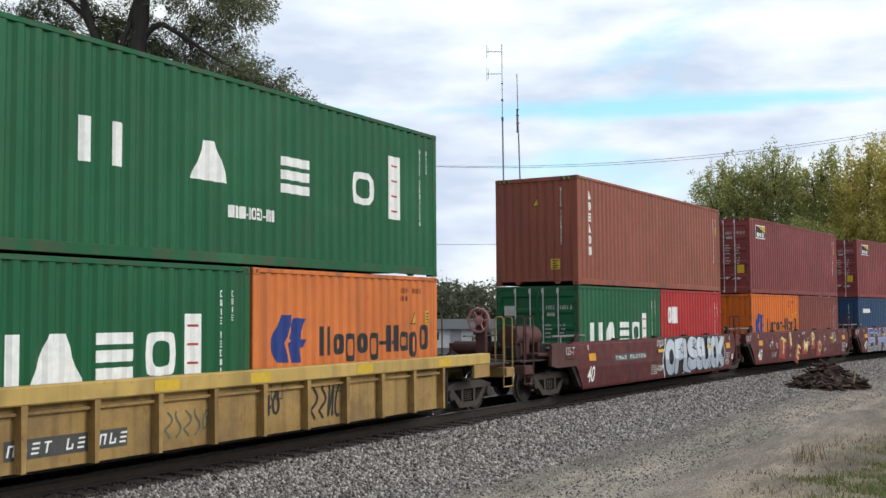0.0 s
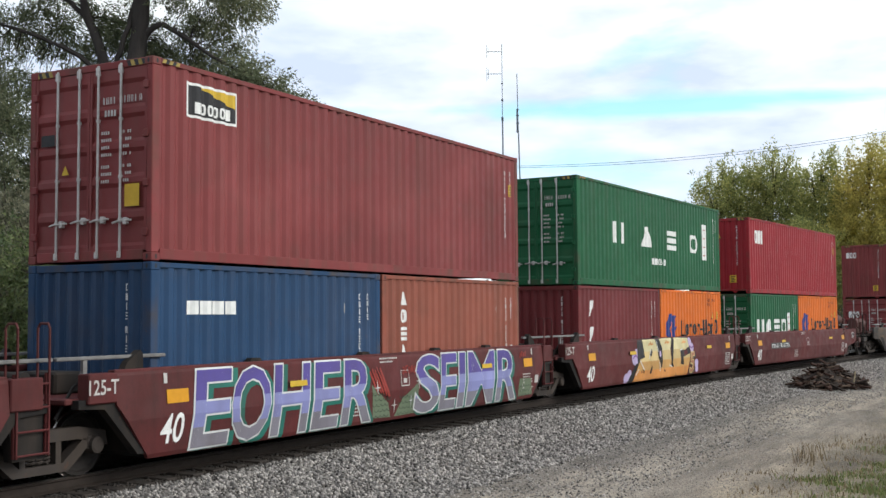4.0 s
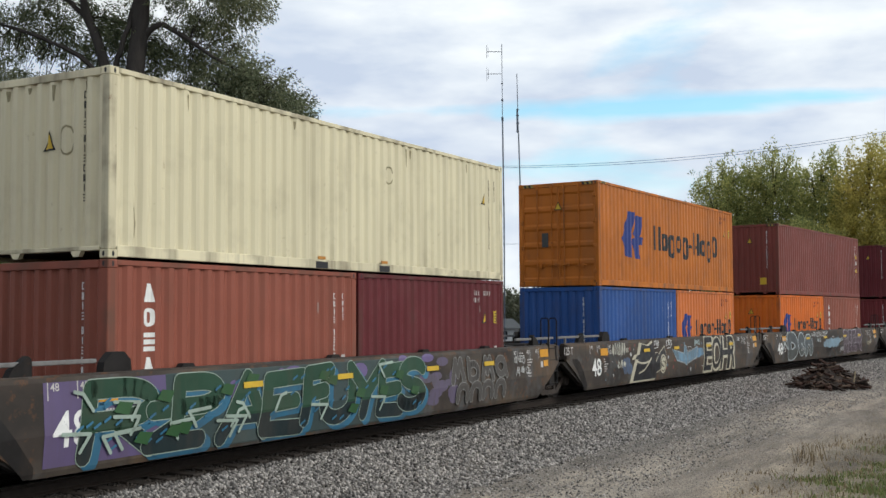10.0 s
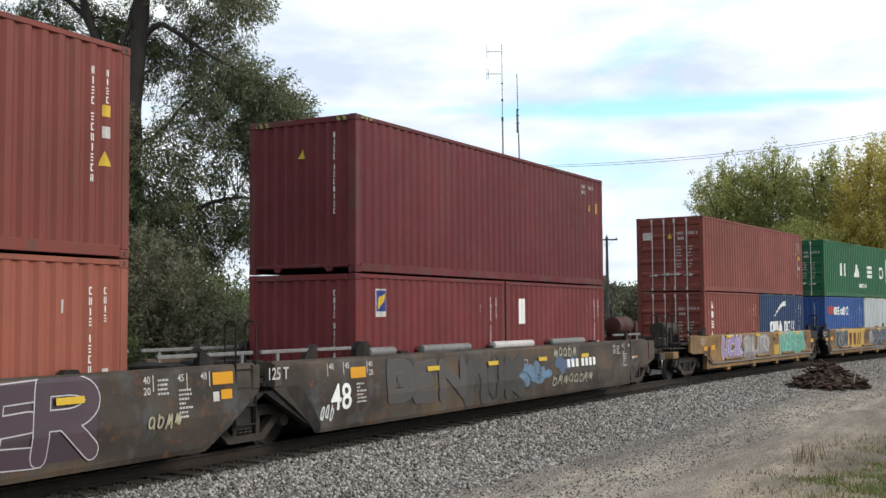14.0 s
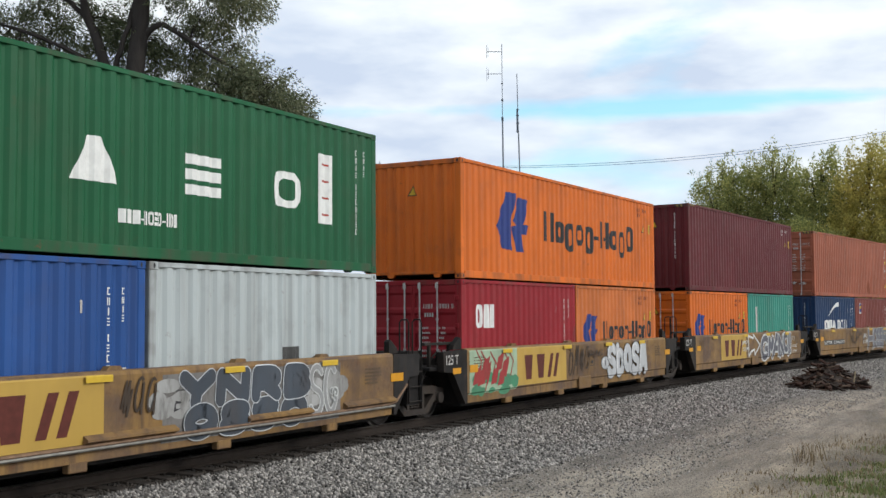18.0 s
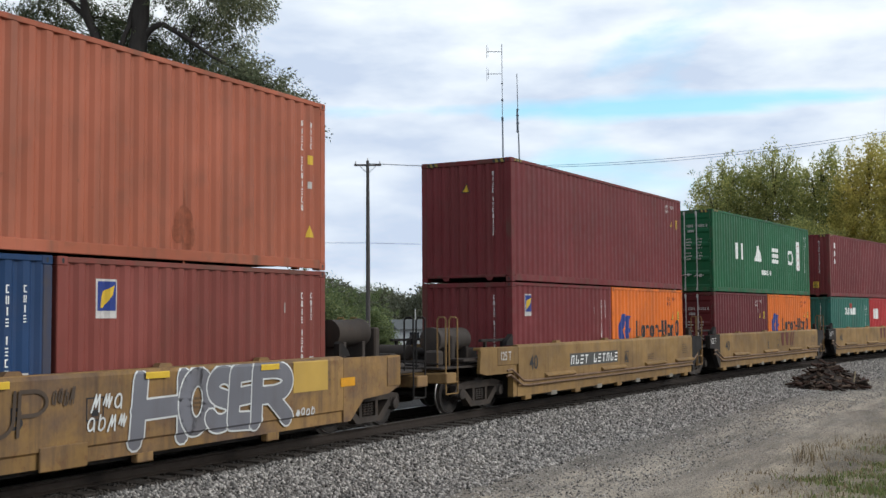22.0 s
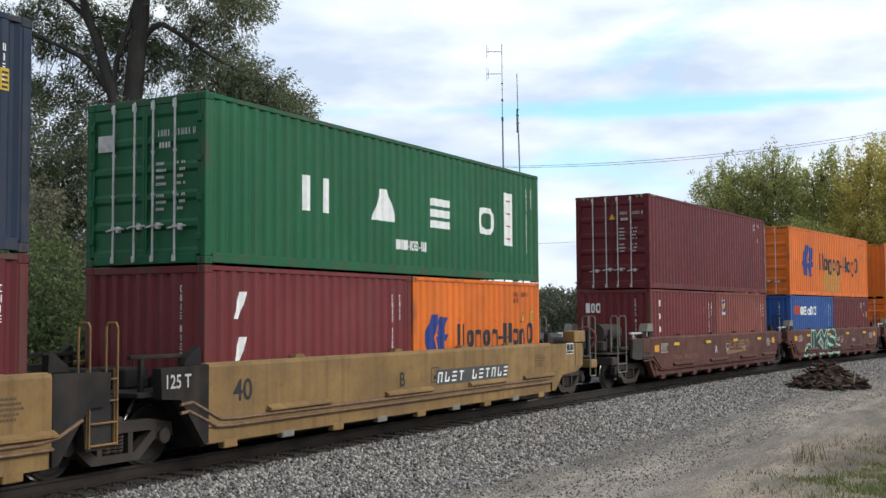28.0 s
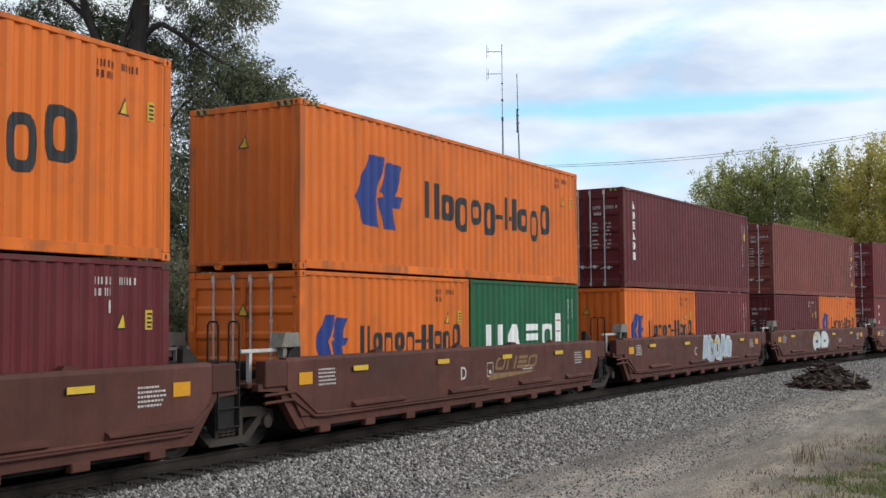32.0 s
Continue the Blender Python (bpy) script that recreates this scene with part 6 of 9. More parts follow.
    # amber reflectors
    if kind in ("bulged", "sooty", "ochre", "rusty"):
        starts = {6: (-4.98, -2.80, -0.37, 2.08, 4.27), 10: (-3.98, -1.38, 1.21, 3.83)}.get(index, (-3.55, -1.02, 2.08, 4.58)) if kind == "sooty" else (-0.97, 3.65) if index == 1 else (-3.2, 3.65) if kind == "bulged" else (-4.72, -1.40, 1.35, 3.90) if kind == "ochre" else (-4.9, -1.9, 1.0, 3.9)
        z_r = {"sooty": 1.02, "bulged": 0.97, "ochre": 1.265}.get(kind, 1.14)
        refl = [rect(x, x + 0.47, z_r, z_r + 0.09) for x in starts]
        mark("reflector", refl, STICKER, 0.044)
        if kind != "sooty":
            mark("corner_reflector", [rect(-6.01, -5.57, 0.90, 1.09), rect(5.83, 6.30, 0.91, 1.10)] if kind == "bulged" else [rect(-6.92, -6.58, 0.90, 1.02), rect(-6.20, -5.84, 0.90, 1.06), rect(6.20, 6.66, 0.88, 1.03)] if kind == "ochre" else [rect(-foot - 0.25, -foot + 0.12, 0.98, 1.18), rect(foot - 0.30, foot + 0.06, 0.98, 1.18)], AMBER, 0.012)
        if kind == "bulged":
            mark("corner_label", [rect(6.40, 6.60, 0.52, 0.70), rect(-6.06, -5.99, 1.18, 1.32), rect(6.28, 6.34, 1.18, 1.32)], DULL_WHITE, 0.012)
    elif kind == "ribbed":
        for x in (-2.5, -0.4, 2.6, 5.6):
            part("reflector", conform([rect(x, x + 0.5, 1.09, 1.24)], lambda z: -1.52, [], 1, 0.004), STICKER, car)
    # small stencilled print
    rng = random.Random(900 + index)
    rows = []
    for bx, bz, n in ((-foot + 0.3, 1.22, 5), (foot - 1.0, 1.16, 5), (0.34 * foot, 0.95, 3)) if kind not in ("sooty", "bulged", "ledge") else ((foot - 1.0, 1.16, 5), (0.34 * foot, 0.95, 3)) if kind == "ledge" else ((-6.42, 0.92, 6), (6.45, 1.24, 4), (6.88, 1.08, 7)) if kind == "sooty" else ((5.74, 0.76, 7), (-1.5, 0.62, 5), (-0.4, 1.33, 2)):
        for i in range(n):
            z = bz - i * 0.062
            x = bx
            while x < bx + (0.34 if kind == "sooty" else 0.62) - rng.uniform(0, 0.25):
                w = rng.uniform(0.02, 0.06)
                rows.append(rect(x, x + w, z - 0.030, z))
                x += w + 0.016
    mark("stencil_print", rows, ink if pale else FAINT_INK, 0.005)
    mark("stencil_box", frame_of(0.05 * foot, 0.05 * foot + 0.30, 0.78, 1.08, 0.018) + [rect(0.05 * foot + 0.09, 0.05 * foot + 0.21, 0.84, 0.92)], ink, 0.005)
    letter = {1: "A", 4: "C", 16: "A", 17: "E", 18: "D", 19: "C", 20: "B", 21: "A", 23: "D", 24: "C", 6: "A", 9: "C", 11: "A", 12: "E", 15: "B"}.get(index)
    if letter:
        lx = {16: 0.3, 18: -1.6, 12: 0.25, 11: -1.6, 6: -2.42, 9: -3.05, 1: -0.25}.get(index, -0.9)
        mark("unit_letter", moved(text_polys(letter, 0.26), lx, 0.78), ink, 0.006, "painted " + letter)
    def lettered(ch, x0, x1, z0, z1, bands, outline, lean=0.0, tilt=0.0, shade=None, rim=0.018):
        """One painted block letter fitted to a box: an edge, a drop shade and bands of colour."""
        def fitted(fat, grow, dx=0.0, dz=0.0):
            raw = text_polys(ch, 1.0, fat)
            xs, hs = [p[0] for t in text_polys(ch, 1.0, 0.014) for p in t], [p[1] for t in text_polys(ch, 1.0, 0.014) for p in t]
            xa, xb, za, zb = min(xs), max(xs), min(hs), max(hs)
            cx, cz = (x0 + x1) / 2, (z0 + z1) / 2
            out = []
            for t in raw:
                pts = []
                for x, z in t:
                    u, v = ((x - xa) / (xb - xa) - 0.5) * (x1 - x0), ((z - za) / (zb - za) - 0.5) * (z1 - z0)
                    u += lean * v
                    a = radians(tilt)
                    pts.append((cx + u * math.cos(a) - v * math.sin(a) + dx, cz + u * math.sin(a) + v * math.cos(a) + dz))
                out.append(pts)
            lo, hi = zs[0] + 0.01, zs[-1] - 0.01
            return [q for q in (clip(p, 1, lo, hi) for p in out) if len(q) >= 3]
        if shade:
            mark("spray_shade", fitted(0.045, 1.0, 0.09, -0.05), spray_mat(shade), 0.007)
        if outline:
            mark("spray_outline", fitted(0.014 + rim, 1.0), spray_mat(outline), 0.011)
        body = fitted(0.014, 1.0)
        for n_band, (lo, hi, rgb) in enumerate(bands):
            mark("spray_letter", [q for q in (clip(p, 1, lo, hi) for p in body) if len(q) >= 3], spray_mat(rgb), 0.015, "painted letter " + ch)

    def spell(word, x0, x1, z0, z1, gap=0.0, dip=0.0):
        """Boxes for the letters of a word, spread evenly."""
        step = (x1 - x0) / len(word)
        return [(c, x0 + i * step, x0 + (i + 1) * step - gap, z0 + dip * (i % 2), z1 - dip * ((i + 1) % 2)) for i, c in enumerate(word)]

    def piece(letters, w, bands, outline=None, rim=0.03, shade=None, drop=(0.07, -0.06), halo=None, shine=None, lean=0.0, base=0.008, coat=spray_mat, label="spray-painted letters"):
        """Letters laid over one another: halo and shade behind, then each letter's edge, coloured bands and shine."""
        lo, hi = zs[0] + 0.012, zs[-1] - 0.012
        layers = {}

        def lay(polys, rgb, lift):
            good = [q for q in (clip(p, 1, lo, hi) for p in polys) if len(q) >= 3]
            sh = conform(good, on_plate, zs, 1, lift)
            layers.setdefault(rgb, Shape()).add(sh.v, sh.f)

        lines = [glyph_strokes(ch, a, b, c, d, w, lean) for ch, a, b, c, d in letters]

        def brush(strokes, width, dx=0.0, dz=0.0):
            return [p for pts in strokes for p in stroke([(x + dx, z + dz) for x, z in pts], width)]

        for strokes in lines:
            if halo:
                lay(brush(strokes, w + 2 * rim + 0.09), halo, base)
            if shade:
                lay(brush(strokes, w + rim, *drop), shade, base + 0.002)
                lay(brush(strokes, w + rim, drop[0] / 2, drop[1] / 2), shade, base + 0.003)
        for i, strokes in enumerate(lines):
            lift = base + 0.004 + 0.0042 * (i % 6)
            if outline:
                lay(brush(strokes, w + 2 * rim), outline, lift)
            body = brush(strokes, w)
            for z_lo, z_hi, rgb in bands:
                lay([q for q in (clip(p, 1, z_lo, z_hi) for p in body) if len(q) >= 3], rgb, lift + 0.002)
            if shine:
                lay([p for pts in strokes for p in stroke([(x - 0.27 * w, z + 0.22 * w) for x, z in pts[: max(2, len(pts) // 2)]], 0.16 * w)], shine, lift + 0.0038)
        for rgb, sh in layers.items():
            part("spray_letters", sh, coat(rgb), car, label, kind="stuff")

    def tag(word, x0, x1, z0, z1, rgb, w=0.024, lean=0.2, coat=spray_mat, dip=0.02):
        piece(spell(word, x0, x1, z0, z1, (x1 - x0) / len(word) * 0.18, dip), w, [(0, 2, rgb)], lean=lean, coat=coat, label="thin spray-painted tag")

    def shapes(polys, rgb, lift, label="", coat=spray_mat, name="spray_fill"):
        lo, hi = zs[0] + 0.012, zs[-1] - 0.012
        mark(name, [q for q in (clip(p, 1, lo, hi) for p in polys) if len(q) >= 3], coat(rgb), lift, label)

    def lined(paths, width, rgb, lift, coat=spray_mat, label=""):
        shapes([p for pts in paths for p in stroke(pts, width)], rgb, lift, label, coat, "spray_line")

    def smear(x0, x1, z0, z1, n, seed, rgb, lift=0.006, coat=None):
        """An uneven cloud of sprayed colour."""
        r = random.Random(seed)
        shapes([disc(r.uniform(x0, x1), r.uniform(z0, z1), r.uniform(0.12, 0.3), r.uniform(0.06, 0.15), 12) for _ in range(n)], rgb, lift, "", coat or old_spray_mat, "spray_ghost")

    if index == 1:
        shapes([[(-0.55, 0.71), (-0.12, 1.42), (1.3, 1.42), (1.3, 0.20), (-0.28, 0.20)], [(1.3, 1.42), (2.6, 1.42), (2.35, 0.55), (1.3, 0.20)], [(2.5, 1.42), (5.2, 1.42), (5.60, 0.87), (5.25, 0.26), (2.5, 0.26)]], S_BLACK, 0.006, "black painted ground of an arrow")
        lined([[(-0.12, 1.36), (-0.58, 0.71), (-0.30, 0.2)], bow(4.9, 0.82, 0.74, 0.56, 65, -70), [(1.35, 0.26), (1.7, 0.36), (2.1, 0.30)]], 0.05, S_WHITE, 0.008)
        fat = [("O", -0.36, 0.72, 0.24, 1.34), ("F", 0.42, 1.50, 0.24, 1.36), ("L", 1.18, 2.12, 0.24, 1.34), ("S", 1.62, 2.78, 0.32, 1.38), ("S", 2.52, 3.34, 0.28, 1.36), ("U", 3.05, 4.02, 0.28, 1.34), ("I", 3.75, 4.22, 0.28, 1.36), ("C", 4.0, 4.86, 0.28, 1.36), ("K", 4.55, 5.52, 0.28, 1.36)]
        piece(fat, 0.32, [(0, 0.74, (0.31, 0.35, 0.41)), (0.74, 2, (0.42, 0.46, 0.51))], S_BLACK, 0.032, lean=0.04)
        lined([[(2.40 + 0.030 * k / 2 * math.cos(0.9 * k), 1.14 + 0.030 * k / 2 * math.sin(0.9 * k)) for k in range(13)], bow(0.2, 0.80, 0.09, 0.24, 90, 450), bow(1.15, 1.02, 0.10, 0.15, 90, 450), bow(3.98, 1.22, 0.15, 0.14, 90, 450), [(0.98, 0.55), (1.1, 0.66), (1.22, 0.6)]], 0.028, S_BLACK, 0.040)
        tag("2021", -0.98, -0.45, 1.16, 1.34, S_WHITE)
        lined([[(-0.75, 1.12), (-0.40, 1.20)], [(-1.1, 0.34), (-0.9, 0.6)]], 0.025, S_WHITE, 0.008)
        tag("@%^~", -0.98, -0.58, 0.40, 0.62, S_WHITE)
        tag("2021", 5.32, 5.72, 1.14, 1.34, S_WHITE, 0.022)
    if index == 3:
        scale = (0.105, 0.135, 0.085)
        patches = [[(-0.66, 0.26), (-0.72, 0.86), (-0.15, 0.50), (-0.05, 0.24)], [(0.08, 0.24), (0.35, 0.55), (0.95, 0.82), (0.95, 0.25)], [(5.52, 0.25), (5.58, 0.66), (6.2, 0.64), (6.3, 0.27)]]
        shapes(patches, scale, 0.006, "grey-green sprayed scales")
        lined([bow(x + 0.07 * (k % 2), z, 0.07, 0.06, 200, 340, 5) for a, b, zt in ((-0.62, -0.15, 0.80), (0.25, 0.95, 0.72), (5.6, 6.2, 0.62)) for k, z in enumerate(np.arange(0.32, zt, 0.10)) for x in np.arange(a, b, 0.14)], 0.014, (0.03, 0.05, 0.03), 0.008)
        tag("~@@%^", -0.55, -0.12, 0.62, 1.18, S_RED, 0.03, -0.5)
        tag("DEONE", 0.36, 0.86, 1.0, 1.16, S_RED, 0.022)
        tag("%^~@", 5.62, 5.95, 1.12, 1.28, S_RED, 0.024)
    if index == 4:
        butter, sand, rust_o = (0.53, 0.47, 0.26), (0.48, 0.36, 0.16), (0.52, 0.22, 0.06)
        lilac = (0.40, 0.33, 0.50)
        shapes([disc(x, z, r, r * 0.8, 14) for x, z, r in ((-3.42, 0.30, 0.20), (-3.2, 0.42, 0.16), (-2.78, 0.84, 0.24), (-2.6, 1.0, 0.16), (2.0, 1.20, 0.20), (2.2, 1.04, 0.18), (2.62, 0.52, 0.18), (2.68, 0.34, 0.14))], lilac, 0.006, "pale lilac painted bubbles")
        lined([[(-2.95, 0.85), (-2.7, 0.95), (-2.55, 0.82)], [(2.0, 1.08), (2.2, 1.02), (2.38, 1.08)]], 0.05, (0.16, 0.06, 0.22), 0.007)
        shapes([[(-2.52, 1.36), (-2.0, 1.36), (-2.05, 0.55), (-2.62, 0.62)], [(-3.35, 0.18), (-2.8, 0.18), (-2.4, 0.70), (-2.72, 0.70)], [(-1.15, 1.37), (-0.55, 1.37), (-0.5, 0.60), (-0.95, 0.42)], [(0.2, 0.40), (0.34, 1.38), (0.7, 1.38), (0.75, 0.20), (0.55, 0.20)], [(1.0, 0.30), (1.05, 1.10), (1.45, 1.05), (1.4, 0.40)], [(1.75, 1.37), (1.95, 1.1), (2.02, 0.90), (1.75, 0.80)]], S_BLACK, 0.008, "black painted shadow blocks")
        big = [[(-2.95, 0.18), (-1.75, 0.20), (-1.70, 1.37), (-2.12, 1.37), (-2.02, 0.86), (-2.42, 0.80)], [(-1.80, 0.20), (-0.98, 0.21), (-0.68, 0.42), (-0.72, 0.62), (-0.88, 0.74), (-1.80, 0.80)], [(-1.80, 0.72), (-0.9, 0.72), (-0.95, 1.10), (-1.1, 1.37), (-1.80, 1.37)],
               [(-0.75, 1.37), (0.36, 1.39), (0.20, 1.08), (-0.52, 1.08)], [(-0.50, 1.34), (0.16, 1.36), (0.20, 0.40), (-0.62, 0.34)], [(-0.96, 0.20), (0.66, 0.20), (0.58, 0.46), (0.20, 0.52), (-0.66, 0.52)],
               [(0.32, 0.62), (0.58, 1.39), (1.08, 1.37), (1.05, 0.34), (0.72, 0.22)], [(0.70, 0.21), (1.70, 0.19), (1.86, 0.46), (0.85, 0.58)], [(0.95, 1.37), (1.80, 1.35), (1.92, 1.08), (1.50, 0.98), (0.95, 1.0)], [(1.36, 0.56), (1.30, 0.76), (1.98, 0.86), (1.80, 0.34), (1.40, 0.36)]]
        edge = [p for poly_ in big for p in stroke(poly_ + poly_[:1], 0.05)]
        shapes(edge, S_BLACK, 0.010, "black painted letter edges", name="spray_outline")
        for z_lo, z_hi, rgb in ((0, 0.48, rust_o), (0.48, 0.74, (0.50, 0.29, 0.10)), (0.74, 1.02, sand), (1.02, 2, butter)):
            shapes([q for q in (clip(p, 1, z_lo, z_hi) for p in big) if len(q) >= 3], rgb, 0.015, "painted letters BIG")
        lined([[(-2.42, 0.76), (-2.08, 0.50)], [(-1.72, 0.80), (-1.50, 1.06)], [(-0.86, 0.68), (-0.74, 0.42)], [(0.05, 0.56), (0.28, 0.50)], [(1.05, 0.98), (1.30, 1.02)], [(-0.98, 1.30), (-0.90, 1.0)], [(-2.75, 0.38), (-2.5, 0.52)]], 0.035, S_WHITE, 0.019)
        shapes([[(-1.66, 0.92), (-1.42, 1.10), (-1.38, 0.98), (-1.52, 0.86)], [(-1.64, 0.38), (-1.46, 0.62), (-1.42, 0.50), (-1.52, 0.36)], disc(-0.74, 0.92, 0.10, 0.12)], S_BLACK, 0.019)
        shapes([disc(-0.74, 0.92, 0.08, 0.10)], lilac, 0.021)
        lined([[(x + 0.07 * k, z + 0.05 * ((k * 7) % 3)), (x + 0.10 + 0.07 * k, z + 0.02)] for x, z in ((-1.66, 1.20), (-0.28, 1.22), (1.25, 1.20)) for k in range(5)], 0.035, rust_o, 0.020)
        tag("@@%", -2.32, -2.05, 0.40, 0.52, S_BLACK, 0.022)
        tag("^~@", -0.52, -0.28, 0.36, 0.46, S_BLACK, 0.02)
        lettered("5", 2.0, 2.40, 0.24, 0.88, [(0, 2, (0.30, 0.13, 0.07))], S_BUTTER, 0.14, 0.0, S_BLACK, 0.03)
    if index == 6:
        grey, pale_line = (0.048, 0.044, 0.038), (0.115, 0.108, 0.092)
        piece(spell("SOUEC", -5.7, -2.5, 0.32, 1.32), 0.30, [(0, 2, grey)], pale_line, 0.022, lean=0.06, base=0.0045, coat=old_spray_mat, label="faded grey spray-painted letters")
        smear(-1.05, -0.55, 0.72, 0.98, 7, 61, (0.15, 0.33, 0.46))
        smear(-0.5, 0.72, 0.62, 0.90, 9, 62, (0.42, 0.44, 0.44))
        tag("@%^~", -1.10, -0.62, 1.06, 1.30, (0.45, 0.52, 0.52), 0.035)
        tag("~@@%^", -1.46, -0.55, 0.34, 0.60, S_WHITE, 0.03)
        tag("%^~@@%", -0.5, 0.48, 0.36, 0.62, S_WHITE, 0.03)
        piece([("M", 0.72, 1.80, 0.36, 1.32), ("E", 1.70, 2.52, 0.48, 1.26), ("N", 2.40, 3.36, 0.46, 1.30), ("C", 3.22, 4.02, 0.42, 1.28), ("E", 3.90, 4.62, 0.42, 1.26), ("!", 4.5, 4.9, 0.42, 1.24)], 0.21, [(0, 0.7, (0.22, 0.18, 0.09)), (0.7, 2, (0.30, 0.25, 0.13))], (0.05, 0.045, 0.025), 0.025, shade=(0.10, 0.10, 0.08), shine=S_CREAM, lean=0.08, coat=old_spray_mat)
    if index == 7:
        green, deep, mint, sky_b = (0.014, 0.048, 0.026), (0.010, 0.020, 0.022), (0.27, 0.34, 0.29), (0.028, 0.115, 0.19)
        shapes([rect(-7.35, -5.2, 0.26, 1.30)], (0.10, 0.075, 0.16), 0.005, "dull purple painted ground")
        shapes([rect(-5.2, 2.0, 0.20, 1.31)], (0.035, 0.055, 0.055), 0.005, "dark painted ground")
        smear(-5.0, 2.6, 0.9, 1.28, 16, 71, (0.12, 0.09, 0.20), 0.0065, spray_mat)
        smear(2.0, 3.3, 0.4, 1.2, 14, 72, (0.10, 0.075, 0.15))
        wild = [("R", -6.9, -5.4, 0.22, 1.30), ("Z", -5.7, -4.4, 0.24, 0.95), ("P", -5.2, -4.0, 0.45, 1.30), ("A", -4.2, -2.9, 0.20, 1.30), ("E", -3.2, -2.0, 0.20, 1.26), ("F", -2.2, -1.2, 0.30, 1.32), ("U", -1.6, -0.5, 0.26, 1.28), ("Y", -0.8, 0.5, 0.26, 1.32), ("E", 0.2, 1.2, 0.24, 1.24), ("S", 0.9, 2.0, 0.30, 1.32)]
        piece(wild, 0.25, [(0, 0.62, deep), (0.62, 0.95, green), (0.95, 2, (0.018, 0.045, 0.030))], mint, 0.013, shade=sky_b, drop=(0.13, -0.09), lean=0.12)
        r7 = random.Random(7)
        hatch = [(r7.uniform(-6.9, 1.9), r7.uniform(0.3, 1.2)) for _ in range(60)]
        lined([[(x, z), (x + 0.10, z + 0.05)] for x, z in hatch], 0.035, sky_b, 0.036)
        lined([[(x, z), (x + 0.16 * r7.choice((-1, 1)), z + 0.22), (x + 0.3 * r7.choice((-1, 1)), z + 0.25)] for x, z in [(r7.uniform(-6.8, 1.8), r7.uniform(0.3, 1.0)) for _ in range(16)]], 0.05, mint, 0.038)
        shapes([[(x - 0.16, z), (x + 0.10, z - 0.06), (x + 0.2, z + 0.10), (x - 0.05, z + 0.13)] for x, z in [(r7.uniform(-6.8, 1.8), r7.uniform(0.32, 1.15)) for _ in range(14)]], (0.022, 0.070, 0.024), 0.040)
        piece(spell("^%^@", 3.1, 5.8, 0.68, 1.24, 0.05) + spell("nnnn", 3.3, 5.7, 0.30, 0.72, 0.05), 0.13, [(0, 2, (0.05, 0.045, 0.042))], (0.27, 0.27, 0.26), 0.018, coat=old_spray_mat)
        tag("@@%", 6.14, 6.75, 0.98, 1.2, S_WHITE, 0.03, coat=old_spray_mat)
        tag("^~@", 6.2, 6.95, 0.72, 0.95, S_WHITE, 0.03, coat=old_spray_mat)
    if index == 8:
        cream = (0.44, 0.41, 0.31)
        for ch, xa, xb, za, zb in (("E", 1.92, 2.72, 0.24, 1.34), ("O", 2.70, 3.72, 0.24, 1.32), ("H", 3.70, 4.62, 0.22, 1.34), ("R", 4.56, 5.36, 0.22, 1.34)):
            lettered(ch, xa, xb, za, zb, [(0, 2, S_BLACK)], cream, 0.14, 0.0, cream, 0.03)
        tag("@%^", -2.66, -2.25, 1.16, 1.36, S_WHITE, 0.03)
        tag("CFS", -1.62, -1.12, 1.14, 1.34, S_WHITE, 0.03)
        lined([[(-2.6, 1.10), (-2.3, 1.13)], [(-1.55, 1.07), (-1.2, 1.10)]], 0.02, S_WHITE, 0.008)
        tag("~@@%^~", -5.85, -4.95, 0.95, 1.34, (0.40, 0.39, 0.33), 0.032)
        tag("%^~", -5.5, -4.95, 0.62, 0.86, (0.40, 0.39, 0.33), 0.03)
        tag("@@", -4.85, -4.66, 1.02, 1.2, (0.40, 0.39, 0.33), 0.025)
        tag("^~@", 0.98, 1.5, 1.08, 1.3, (0.35, 0.45, 0.45), 0.03)
        tag("@%", 5.62, 5.95, 1.12, 1.3, S_WHITE, 0.025)
        smear(-5.1, -4.5, 0.5, 0.85, 7, 81, (0.05, 0.10, 0.20))
        smear(1.2, 1.7, 0.7, 1.0, 5, 82, (0.10, 0.22, 0.34))
        for grow, rgb, lift in ((1.10, cream, 0.009), (1.0, S_BLACK, 0.012)):
            shapes([[(-4.5 + (0.5 + (u - 0.5) * grow - 0.4 * (grow - 1)) * 2.9, 0.22 + (0.5 + (v - 0.5) * grow) * 1.06) for u, v in p] for p in HOODED], rgb, lift, "black spray-painted shape with a pale border")
        lined([bow(-3.55, 0.86, 0.62, 0.16, 200, 345), [(-3.9, 0.42), (-3.5, 0.50), (-3.1, 0.72)]], 0.05, cream, 0.015)
        lined([bow(-1.95, 0.62, 0.24, 0.27, 90, 450)], 0.045, cream, 0.015)
        piece([("S", -2.12, -1.78, 0.42, 0.82)], 0.10, [(0, 2, cream)], base=0.012)
        wings = [[(-1.1 + u * 2.4, 0.50 + v * 0.62) for u, v in p] for p in WINGED]
        shapes([[(x + 0.03, z - 0.03) for x, z in q] for q in wings], (0.30, 0.36, 0.38), 0.008, "", old_spray_mat)
        shapes(wings, (0.13, 0.26, 0.37), 0.011, "faded pale blue winged shape", old_spray_mat)
        lined([q + q[:1] for q in wings], 0.022, (0.38, 0.44, 0.46), 0.013, old_spray_mat)
    if index == 9:
        steel, frost = (0.050, 0.060, 0.066), (0.40, 0.45, 0.45)
